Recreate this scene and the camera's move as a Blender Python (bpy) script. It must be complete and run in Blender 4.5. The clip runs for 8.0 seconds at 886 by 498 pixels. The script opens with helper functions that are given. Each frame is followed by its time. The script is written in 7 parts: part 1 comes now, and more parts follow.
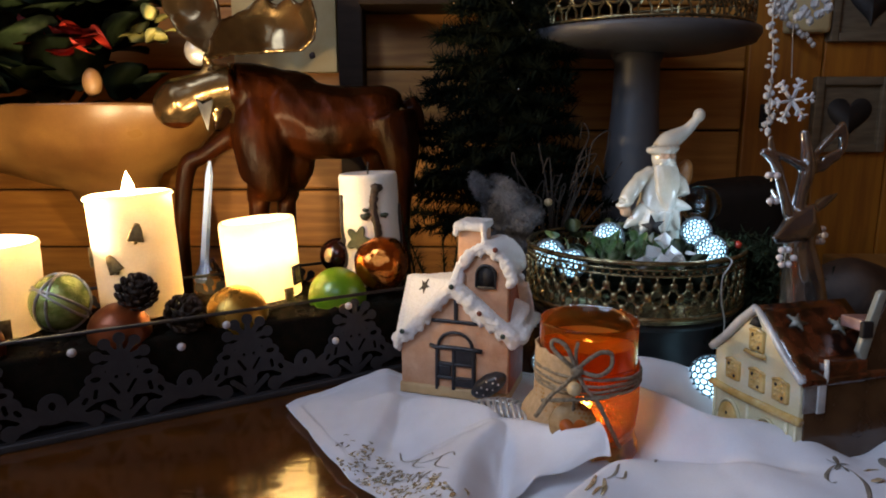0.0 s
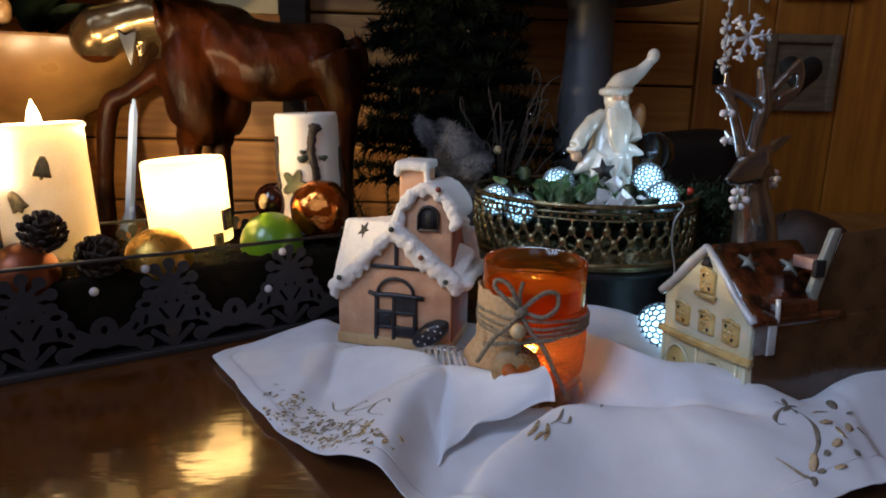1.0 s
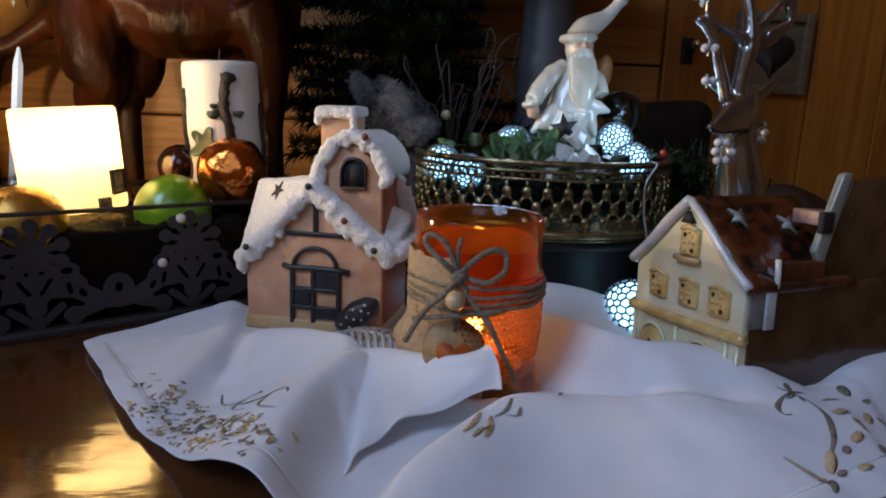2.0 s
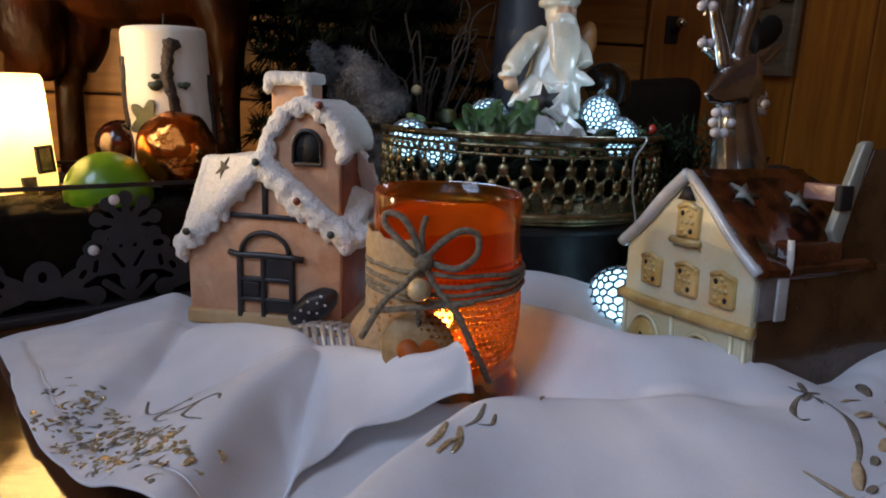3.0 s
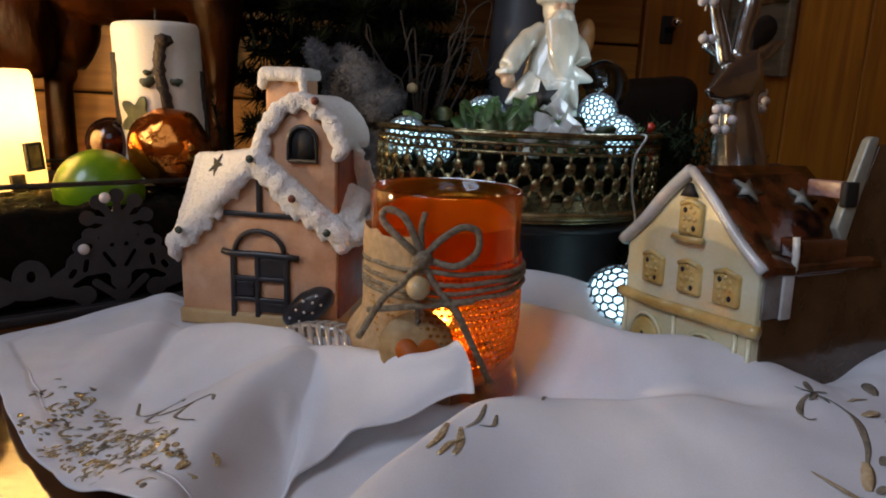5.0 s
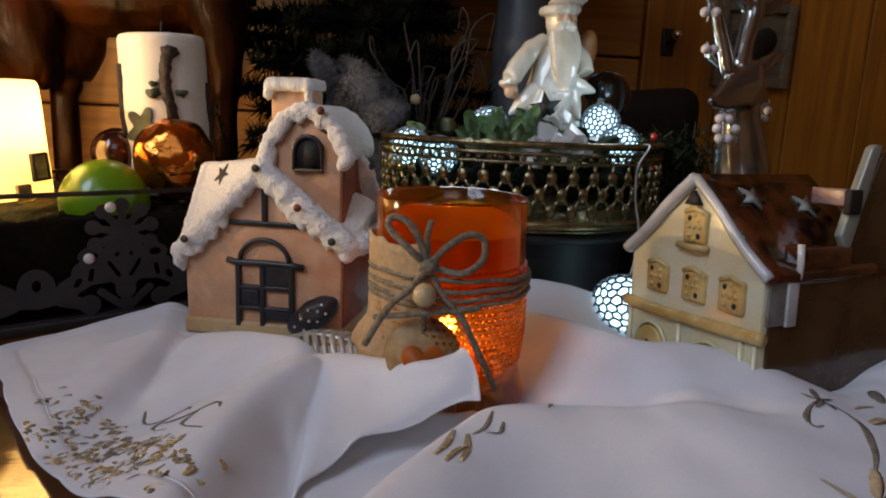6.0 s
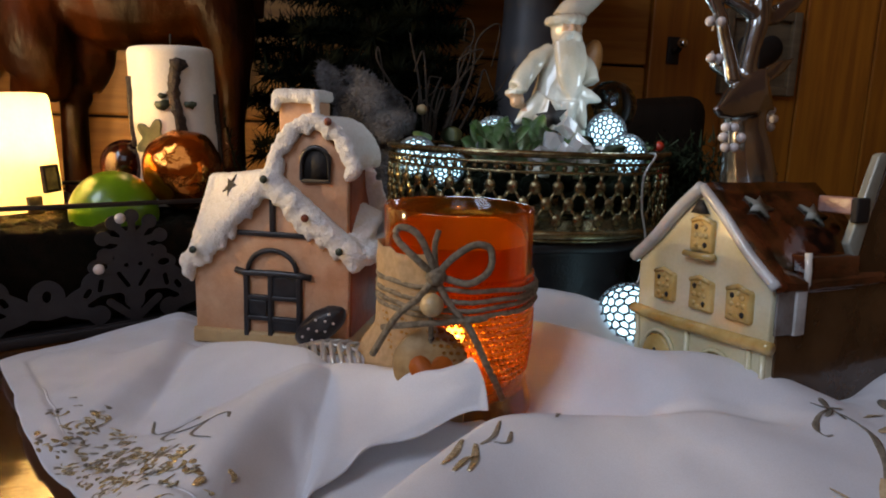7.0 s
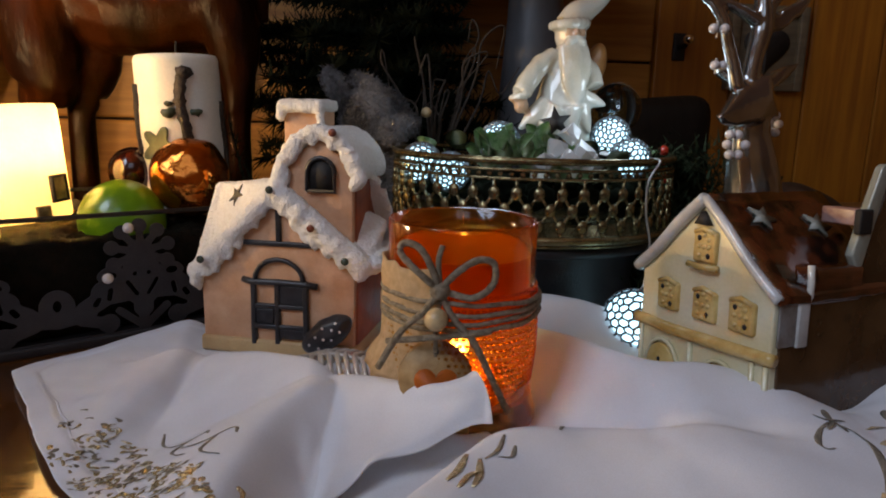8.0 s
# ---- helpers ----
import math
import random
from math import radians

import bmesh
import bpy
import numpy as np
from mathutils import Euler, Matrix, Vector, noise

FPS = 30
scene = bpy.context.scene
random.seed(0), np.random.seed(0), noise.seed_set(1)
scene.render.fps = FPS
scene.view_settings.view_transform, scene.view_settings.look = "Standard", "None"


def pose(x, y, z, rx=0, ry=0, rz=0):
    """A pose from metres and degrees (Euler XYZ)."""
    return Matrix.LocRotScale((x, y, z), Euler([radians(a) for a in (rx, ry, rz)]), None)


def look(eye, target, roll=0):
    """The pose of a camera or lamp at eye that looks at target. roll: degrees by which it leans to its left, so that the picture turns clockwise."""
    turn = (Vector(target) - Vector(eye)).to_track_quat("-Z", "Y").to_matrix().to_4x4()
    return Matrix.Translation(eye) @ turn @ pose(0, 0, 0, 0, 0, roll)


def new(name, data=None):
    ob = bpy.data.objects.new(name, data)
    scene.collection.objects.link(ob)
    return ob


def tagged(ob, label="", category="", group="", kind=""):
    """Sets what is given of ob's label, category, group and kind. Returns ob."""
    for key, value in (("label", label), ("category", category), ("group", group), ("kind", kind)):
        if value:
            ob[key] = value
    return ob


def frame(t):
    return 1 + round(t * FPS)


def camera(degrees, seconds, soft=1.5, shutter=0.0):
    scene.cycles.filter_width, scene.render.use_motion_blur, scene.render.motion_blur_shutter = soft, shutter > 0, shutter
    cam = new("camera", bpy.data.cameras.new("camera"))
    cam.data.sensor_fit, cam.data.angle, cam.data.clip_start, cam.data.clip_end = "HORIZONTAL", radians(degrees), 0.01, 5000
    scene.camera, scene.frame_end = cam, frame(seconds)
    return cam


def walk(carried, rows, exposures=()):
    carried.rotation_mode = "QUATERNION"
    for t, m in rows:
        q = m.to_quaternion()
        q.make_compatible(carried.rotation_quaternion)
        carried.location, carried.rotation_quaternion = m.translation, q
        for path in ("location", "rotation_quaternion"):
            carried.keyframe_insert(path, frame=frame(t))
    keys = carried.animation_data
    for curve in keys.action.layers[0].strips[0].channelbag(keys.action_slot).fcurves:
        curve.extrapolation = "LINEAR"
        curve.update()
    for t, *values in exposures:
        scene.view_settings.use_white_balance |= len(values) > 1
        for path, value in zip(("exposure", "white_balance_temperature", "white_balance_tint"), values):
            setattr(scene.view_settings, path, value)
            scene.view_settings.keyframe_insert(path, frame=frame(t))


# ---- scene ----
# ---- camera and walk ----
cam = camera(67.1, 8.0, soft=1.9)
METRES, EYE, TILT, LEAN, TURN = 0.24, 0.263, -10.8, 0.0, 0.0
ROWS = [
    (0.0, 0.0, 0.0, 0.0, -0.0, 0.0, -0.0),
    (0.5, 0.0197, 0.0299, -0.0227, -1.12, -0.82, -0.12),
    (1.0, 0.0555, 0.1515, -0.1119, -3.83, -2.41, -0.54),
    (1.5, 0.1194, 0.3384, -0.231, -5.67, -1.5, -0.82),
    (2.0, 0.1922, 0.5476, -0.2763, -6.8, -1.3, -0.85),
    (3.5, 0.2568, 0.7856, -0.3098, -9.0, -2.3, -0.61),
    (4.0, 0.2548, 0.7903, -0.3126, -9.14, -2.43, -0.63),
    (4.5, 0.2513, 0.7905, -0.3125, -9.15, -2.18, -0.66),
    (6.0, 0.2342, 0.7861, -0.3245, -9.1, -0.64, -0.62),
    (6.5, 0.233, 0.7856, -0.3307, -8.86, -0.07, -0.52),
    (7.0, 0.232, 0.7804, -0.3213, -8.55, 0.07, -0.38),
    (7.5, 0.2344, 0.7737, -0.2953, -8.23, -0.37, -0.17),
    (8.0, 0.2365, 0.7687, -0.2763, -7.94, -0.66, -0.01),
]
walk(cam, [(t, pose(0, 0, EYE, TILT, LEAN, TURN) @ pose(METRES * x, METRES * y, METRES * z, 90 + pitch, roll, yaw)) for t, x, y, z, yaw, pitch, roll in ROWS],
     exposures=[(0.0, 0.0, 6200, 9), (0.5, 0.0, 6100, 9), (1.0, -0.05, 5800, 8), (2.0, -0.16, 5600, 8), (3.3, -0.16, 6300, 9), (4.5, -0.16, 6750, 9), (6.0, -0.15, 6900, 10), (8.0, -0.15, 6950, 10)])

# ---- world and large lights ----
world = bpy.data.worlds.new("world")
world.use_nodes = True
scene.world = world
world.node_tree.nodes["Background"].inputs[0].default_value = (0.35, 0.45, 0.7, 1)
world.node_tree.nodes["Background"].inputs[1].default_value = 0.05


def lamp(name, kind, at, energy, colour, radius=0.01, target=None, size=(1, 1)):
    data = bpy.data.lights.new(name, kind)
    data.energy, data.color = energy, colour
    if kind == "AREA":
        data.shape, data.size, data.size_y = "RECTANGLE", size[0], size[1]
    else:
        data.shadow_soft_size = radius
    ob = new(name, data)
    ob.matrix_world = look(at, target) if target else Matrix.Translation(at)
    return ob


# cool fill from two assumed, unseen windows behind the camera: south wall and west wall
SX0, SX1, SZ0, SZ1 = -0.50, 0.30, 0.75, 1.65
WY0, WY1, WZ0, WZ1 = -0.72, 0.18, 0.65, 1.65
DAY = (0.62, 0.75, 1.0)
lamp("assumed_daylight", "AREA", ((SX0 + SX1) / 2, -1.05, (SZ0 + SZ1) / 2), 3.0, DAY, target=((SX0 + SX1) / 2, 0.0, (SZ0 + SZ1) / 2 - 0.35), size=(SX1 - SX0 - 0.1, SZ1 - SZ0 - 0.1))
lamp("assumed_daylight", "AREA", (-0.90, (WY0 + WY1) / 2, (WZ0 + WZ1) / 2), 23.0, DAY, target=(0.0, (WY0 + WY1) / 2, (WZ0 + WZ1) / 2 - 0.3), size=(WY1 - WY0 - 0.1, WZ1 - WZ0 - 0.1))

# ---- materials ----


def mat(name, colour, rough=0.5, metal=0.0, second=None, scale=60.0, mix=0.5, bump=0.15, fine=500.0, translucent=0.0, spec=0.5,
        stretch=(1, 1, 1), coat=0.0, bump_scale=None, glow=None, contrast=(0.35, 0.65), island=0.0, distance=0.002):
    m = bpy.data.materials.new(name)
    m.use_nodes = True
    nt = m.node_tree
    nodes, links = nt.nodes, nt.links
    b = nodes["Principled BSDF"]
    b.inputs["Roughness"].default_value = rough
    b.inputs["Metallic"].default_value = metal
    b.inputs["Specular IOR Level"].default_value = spec
    b.inputs["Coat Weight"].default_value = coat
    b.inputs["Coat Roughness"].default_value = 0.06
    b.inputs["Coat IOR"].default_value = 1.6
    co = nodes.new("ShaderNodeTexCoord")
    mp = nodes.new("ShaderNodeMapping")
    mp.inputs["Scale"].default_value = stretch
    links.new(co.outputs["Object"], mp.inputs["Vector"])
    n1 = nodes.new("ShaderNodeTexNoise")
    n1.inputs["Scale"].default_value = scale
    n1.inputs["Detail"].default_value = 5
    links.new(mp.outputs["Vector"], n1.inputs["Vector"])
    ramp = nodes.new("ShaderNodeValToRGB")
    ramp.color_ramp.elements[0].position, ramp.color_ramp.elements[1].position = contrast
    second = second or tuple(c * 0.72 for c in colour)
    ramp.color_ramp.elements[0].color = (*colour, 1)
    ramp.color_ramp.elements[1].color = (*second, 1)
    links.new(n1.outputs["Fac"], ramp.inputs["Fac"])
    n2 = nodes.new("ShaderNodeTexNoise")
    n2.inputs["Scale"].default_value = fine
    n2.inputs["Detail"].default_value = 3
    links.new(mp.outputs["Vector"], n2.inputs["Vector"])
    grain = nodes.new("ShaderNodeMixRGB")
    grain.blend_type = "MULTIPLY"
    grain.inputs[0].default_value = 0.35 * mix
    links.new(ramp.outputs["Color"], grain.inputs[1])
    links.new(n2.outputs["Fac"], grain.inputs[2])
    out_colour = grain.outputs[0]
    if island:
        info = nodes.new("ShaderNodeObjectInfo")
        hsv = nodes.new("ShaderNodeHueSaturation")
        span = nodes.new("ShaderNodeMapRange")
        span.inputs["To Min"].default_value, span.inputs["To Max"].default_value = 1 - island, 1 + island
        links.new(info.outputs["Random"], span.inputs["Value"])
        links.new(span.outputs["Result"], hsv.inputs["Value"])
        links.new(out_colour, hsv.inputs["Color"])
        out_colour = hsv.outputs["Color"]
    links.new(out_colour, b.inputs["Base Color"])
    rr = nodes.new("ShaderNodeMapRange")
    rr.inputs["To Min"].default_value, rr.inputs["To Max"].default_value = max(0.02, rough - 0.08), min(1, rough + 0.08)
    links.new(n1.outputs["Fac"], rr.inputs["Value"])
    links.new(rr.outputs["Result"], b.inputs["Roughness"])
    if bump:
        bp = nodes.new("ShaderNodeBump")
        bp.inputs["Strength"].default_value = bump
        bp.inputs["Distance"].default_value = distance
        if bump_scale:
            n3 = nodes.new("ShaderNodeTexNoise")
            n3.inputs["Scale"].default_value = bump_scale
            n3.inputs["Detail"].default_value = 4
            links.new(mp.outputs["Vector"], n3.inputs["Vector"])
            links.new(n3.outputs["Fac"], bp.inputs["Height"])
        else:
            links.new(n2.outputs["Fac"], bp.inputs["Height"])
        links.new(bp.outputs["Normal"], b.inputs["Normal"])
        links.new(bp.outputs["Normal"], b.inputs["Coat Normal"])
    if glow:
        b.inputs["Emission Color"].default_value = (*glow[0], 1)
        b.inputs["Emission Strength"].default_value = glow[1]
    if translucent:
        tr = nodes.new("ShaderNodeBsdfTranslucent")
        links.new(out_colour, tr.inputs["Color"])
        ms = nodes.new("ShaderNodeMixShader")
        ms.inputs[0].default_value = translucent
        links.new(b.outputs[0], ms.inputs[1])
        links.new(tr.outputs[0], ms.inputs[2])
        links.new(ms.outputs[0], nodes["Material Output"].inputs["Surface"])
    return m


def glass(name, colour, rough=0.03, ior=1.45):
    m = bpy.data.materials.new(name)
    m.use_nodes = True
    b = m.node_tree.nodes["Principled BSDF"]
    b.inputs["Base Color"].default_value = (*colour, 1)
    b.inputs["Transmission Weight"].default_value = 1
    b.inputs["Roughness"].default_value = rough
    b.inputs["IOR"].default_value = ior
    return m


WOOD_TABLE = mat("table_wood", (0.115, 0.038, 0.006), 0.17, second=(0.07, 0.022, 0.004), scale=9, stretch=(1, 3.5, 1), bump=0.28, bump_scale=13, coat=0.7, distance=0.002, spec=0.6)
WOOD_WALL = mat("wall_wood", (0.50, 0.225, 0.036), 0.5, second=(0.34, 0.135, 0.018), scale=7, stretch=(1, 6, 14), bump=0.2, fine=90, island=0.14)
WOOD_PANEL = mat("panel_wood", (0.36, 0.135, 0.012), 0.45, second=(0.24, 0.080, 0.007), scale=6, stretch=(14, 6, 1), bump=0.2, fine=90, island=0.08)
FRAME_WHITE = mat("window_paint", (0.72, 0.71, 0.68), 0.4, scale=20, bump=0.1)
WOOD_DARK = mat("dark_wood", (0.028, 0.016, 0.009), 0.6, scale=14, stretch=(1, 1, 8), spec=0.15)
BLACK_WOOD = mat("black_wood", (0.010, 0.007, 0.005), 0.6, scale=18, stretch=(8, 1, 1), spec=0.12)
LUMP_BROWN = mat("lump_brown", (0.05, 0.026, 0.013), 0.6, second=(0.022, 0.011, 0.006), scale=40, bump=0.5, bump_scale=80)
BOARD_WOOD = mat("board_wood", (0.30, 0.15, 0.035), 0.45, second=(0.20, 0.085, 0.018), scale=8, stretch=(8, 1, 8), bump=0.15)
FLOORING = mat("floor_wood", (0.16, 0.09, 0.045), 0.5, scale=8, stretch=(8, 1, 1))
CLOTH = mat("cloth", (0.84, 0.86, 0.91), 0.9, second=(0.77, 0.785, 0.83), scale=25, bump=0.07, fine=1700, translucent=0.12, spec=0.15)
GOLD_THREAD = mat("gold_thread", (0.66, 0.55, 0.31), 0.26, 0.7, second=(0.80, 0.70, 0.45), scale=260, bump=0.5)
GREY_THREAD = mat("grey_thread", (0.20, 0.185, 0.15), 0.45, 0.3, second=(0.34, 0.31, 0.25), scale=300, bump=0.4)
TAN_THREAD = mat("tan_thread", (0.42, 0.30, 0.16), 0.5, 0.1, second=(0.58, 0.47, 0.30), scale=300, bump=0.4)
TIN = mat("tin", (0.034, 0.031, 0.033), 0.6, 0.0, second=(0.026, 0.023, 0.025), scale=70, bump=0.2)
PEARL = mat("pearl", (0.8, 0.74, 0.72), 0.22, coat=0.5, bump=0.02)
WAX_DIM = mat("cream_wax", (0.92, 0.86, 0.74), 0.5, second=(0.88, 0.79, 0.62), scale=30, bump=0.15, bump_scale=55, translucent=0.28)
WAX_GLOW = mat("amber_wax", (0.97, 0.90, 0.72), 0.5, second=(0.95, 0.85, 0.62), scale=25, bump=0.1, bump_scale=55, translucent=0.62)
WAX_WHITE = mat("white_wax", (0.80, 0.77, 0.70), 0.5, second=(0.74, 0.69, 0.60), scale=30, bump=0.1, bump_scale=60)
GILT = mat("gilt", (0.42, 0.30, 0.11), 0.45, 0.25, second=(0.17, 0.11, 0.04), scale=130, bump=0.3)
DARK_LEAF = mat("dark_leaf", (0.07, 0.085, 0.045), 0.5, second=(0.045, 0.05, 0.025), scale=120)
BARK = mat("bark", (0.055, 0.032, 0.018), 0.7, second=(0.018, 0.011, 0.007), scale=220, bump=0.8)
WICK = mat("wick", (0.02, 0.018, 0.015), 0.9)
BRICK_CLAY = mat("pink_clay", (0.66, 0.39, 0.235), 0.65, second=(0.54, 0.28, 0.145), scale=55, bump=0.35, bump_scale=230)
RED_CLAY = mat("red_clay", (0.40, 0.10, 0.035), 0.6, second=(0.25, 0.07, 0.03), scale=50, bump=0.4, bump_scale=200)
OCHRE_CLAY = mat("ochre_clay", (0.56, 0.39, 0.19), 0.6, second=(0.46, 0.29, 0.13), scale=50, bump=0.3, bump_scale=200)
SNOW = mat("glitter_snow", (0.94, 0.93, 0.91), 0.40, second=(0.84, 0.81, 0.75), scale=420, contrast=(0.45, 0.8), bump=1.0, bump_scale=850, distance=0.0022)
BLACK_PAINT = mat("black_paint", (0.016, 0.016, 0.019), 0.35, second=(0.030, 0.030, 0.034), scale=90)
DOT_GREEN = mat("green_gem", (0.035, 0.05, 0.035), 0.3)
DOT_RED = mat("red_gem", (0.20, 0.05, 0.025), 0.3)
CREAM_GLAZE = mat("cream_glaze", (0.68, 0.67, 0.50), 0.2, second=(0.62, 0.55, 0.30), scale=24, bump=0.1, bump_scale=90, coat=0.5)
YELLOW_GLAZE = mat("yellow_glaze", (0.66, 0.50, 0.20), 0.2, second=(0.46, 0.28, 0.07), scale=70, bump=0.35, bump_scale=160, coat=0.5)
WHITE_GLAZE = mat("white_glaze", (0.72, 0.71, 0.65), 0.16, second=(0.66, 0.65, 0.58), scale=28, bump=0.06, bump_scale=70, coat=0.6)
BROWN_GLAZE = mat("brown_glaze", (0.095, 0.024, 0.009), 0.15, second=(0.012, 0.006, 0.004), contrast=(0.42, 0.58), scale=75, bump=0.25, bump_scale=90, coat=0.6)
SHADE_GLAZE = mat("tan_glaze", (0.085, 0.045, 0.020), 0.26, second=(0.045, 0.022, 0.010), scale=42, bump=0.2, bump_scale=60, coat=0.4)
VENT_GREEN = mat("vent_green", (0.03, 0.045, 0.035), 0.4)
# white glaze with the shade of the corner face mixed into its colour
SHADED_WHITE = mat("shaded_white_glaze", (0.30, 0.31, 0.32), 0.25, second=(0.14, 0.12, 0.10), scale=50, coat=0.4)
VERGE_GLAZE = mat("verge_glaze", (0.62, 0.65, 0.66), 0.18, second=(0.40, 0.41, 0.40), scale=40, bump=0.1, bump_scale=80, coat=0.5)
PARAPET_GLAZE = mat("parapet_glaze", (0.31, 0.33, 0.28), 0.2, second=(0.20, 0.20, 0.155), scale=30, bump=0.1, coat=0.4)
PALE_STAR = mat("pale_star", (0.32, 0.33, 0.28), 0.4)
BOOT_BLACK = mat("hole_black", (0.015, 0.012, 0.01), 0.7)
ORANGE_GLASS = glass("orange_glass", (0.97, 0.50, 0.10), 0.08)
nt = ORANGE_GLASS.node_tree
veil, share = nt.nodes.new("ShaderNodeBsdfTranslucent"), nt.nodes.new("ShaderNodeMixShader")
veil.inputs["Color"].default_value, share.inputs[0].default_value = (0.85, 0.24, 0.02, 1), 0.06
nt.links.new(nt.nodes["Principled BSDF"].outputs[0], share.inputs[1])
nt.links.new(veil.outputs[0], share.inputs[2])
nt.links.new(share.outputs[0], nt.nodes["Material Output"].inputs["Surface"])
CLEAR_GLASS = glass("clear_glass", (0.93, 0.95, 0.97), 0.03)
ICE = glass("ice", (0.93, 0.96, 0.95), 0.2)
ICE.node_tree.nodes["Principled BSDF"].inputs["Transmission Weight"].default_value = 0.45
STICK = glass("stick_glass", (0.50, 0.66, 1.0), 0.06)
STICK.node_tree.nodes["Principled BSDF"].inputs["Transmission Weight"].default_value = 0.50
ORANGE_WAX = mat("orange_wax", (0.75, 0.20, 0.03), 0.5, translucent=0.5)
TWINE = mat("twine", (0.36, 0.30, 0.21), 0.9, second=(0.19, 0.145, 0.09), scale=350, bump=0.9, fine=1400)
BURLAP = mat("burlap", (0.78, 0.57, 0.33), 0.9, second=(0.66, 0.46, 0.25), scale=300, bump=0.8, fine=1800, translucent=0.2)
BEAD_WOOD = mat("bead_wood", (0.60, 0.45, 0.24), 0.4, scale=120)
SLICE_WOOD = mat("slice_wood", (0.46, 0.30, 0.13), 0.6, second=(0.33, 0.19, 0.07), scale=160)
SILVER = mat("silver_glaze", (0.38, 0.375, 0.365), 0.17, 0.92, second=(0.25, 0.245, 0.23), scale=40, bump=0.15, bump_scale=60, coat=0.5)
PALE_SILVER = mat("pale_silver", (0.62, 0.61, 0.58), 0.3, 0.6, scale=80)
BRASS = mat("brass", (0.34, 0.285, 0.15), 0.24, 0.85, second=(0.13, 0.105, 0.05), scale=120, bump=0.25)
IRON = mat("dark_iron", (0.012, 0.0125, 0.014), 0.5, 0.3, second=(0.022, 0.022, 0.025), scale=60)
STONE_GREY = mat("grey_enamel", (0.075, 0.075, 0.08), 0.45, 0.0, second=(0.06, 0.06, 0.065), scale=14, bump=0.15, bump_scale=50)
MOOSE_BROWN = mat("moose_brown", (0.024, 0.0055, 0.0009), 0.36, second=(0.007, 0.0018, 0.0004), scale=22, bump=0.5, bump_scale=60, spec=0.06, distance=0.004, stretch=(1.4, 1, 0.6))
MOOSE_SILVER = mat("moose_silver", (0.20, 0.14, 0.07), 0.22, 0.9, second=(0.10, 0.065, 0.03), scale=30, bump=0.2, bump_scale=45, distance=0.004)
EGG_CLAY = mat("egg_clay", (0.30, 0.17, 0.065), 0.45, second=(0.22, 0.11, 0.04), scale=40, bump=0.2, bump_scale=120)
BOWL_BROWN = mat("bowl_brown", (0.17, 0.088, 0.024), 0.30, second=(0.10, 0.045, 0.012), spec=0.3, scale=16, bump=0.15, bump_scale=40)
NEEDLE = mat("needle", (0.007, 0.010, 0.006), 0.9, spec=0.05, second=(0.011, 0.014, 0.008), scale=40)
# near-black of the tray insert: the dark interior put into its colour
DARK_INSERT = mat("moss", (0.016, 0.011, 0.007), 0.95, spec=0.05, second=(0.008, 0.008, 0.005), scale=90, bump=0.6)
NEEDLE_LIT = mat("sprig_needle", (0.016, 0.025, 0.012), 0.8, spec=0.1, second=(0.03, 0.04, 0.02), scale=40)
LEAF = mat("green_leaf", (0.018, 0.036, 0.012), 0.45, second=(0.07, 0.10, 0.05), scale=90, bump=0.2)
BOWL_LEAF = mat("bowl_leaf", (0.012, 0.022, 0.008), 0.6, second=(0.022, 0.036, 0.014), scale=60, bump=0.3, spec=0.2)
PALE_LEAF = mat("pale_leaf", (0.62, 0.68, 0.50), 0.4, second=(0.20, 0.34, 0.13), scale=120, translucent=0.3)
RED_PETAL = mat("red_petal", (0.62, 0.05, 0.02), 0.5, second=(0.45, 0.025, 0.012), scale=60)
YELLOW_PETAL = mat("yellow_petal", (0.45, 0.42, 0.12), 0.5, scale=90)
SOIL_DARK = mat("dark_pot", (0.05, 0.022, 0.012), 0.6, scale=30)
RABBIT_FUR = mat("grey_fur", (0.15, 0.145, 0.15), 0.95, second=(0.035, 0.032, 0.032), scale=34, contrast=(0.44, 0.58), bump=1.0, bump_scale=420, distance=0.004)
TWIG = mat("dry_twig", (0.048, 0.034, 0.022), 0.8, second=(0.022, 0.015, 0.010), scale=200, bump=0.5)
PAPER = mat("cream_paper", (0.60, 0.50, 0.26), 0.8, second=(0.50, 0.37, 0.16), scale=16)
LACE = mat("lace", (0.60, 0.59, 0.57), 0.35, second=(0.36, 0.35, 0.33), scale=90, bump=0.6)
PORCELAIN = mat("porcelain", (0.64, 0.62, 0.54), 0.15, second=(0.55, 0.50, 0.38), scale=30, bump=0.08, bump_scale=70, coat=0.6)
FACE_TINT = mat("face_tint", (0.52, 0.33, 0.20), 0.25, second=(0.42, 0.25, 0.14), scale=90, coat=0.4)
FELT = mat("white_felt", (0.90, 0.90, 0.90), 0.9, scale=120, bump=0.4)
FRAME_WOOD = mat("grey_wood", (0.14, 0.105, 0.06), 0.7, second=(0.09, 0.065, 0.036), scale=20, stretch=(1, 1, 6))
GREEN_BALL = mat("green_ball", (0.17, 0.34, 0.010), 0.3, second=(0.12, 0.27, 0.008), scale=25, coat=0.4, bump=0.03)
COPPER_BALL = mat("copper_ball", (0.72, 0.24, 0.04), 0.14, 0.95, second=(0.60, 0.17, 0.03), scale=60, bump=0.5, bump_scale=70, distance=0.004)
DARKRED_BALL = mat("dark_red_ball", (0.030, 0.004, 0.004), 0.15, 0.2, coat=0.5, bump=0.02)
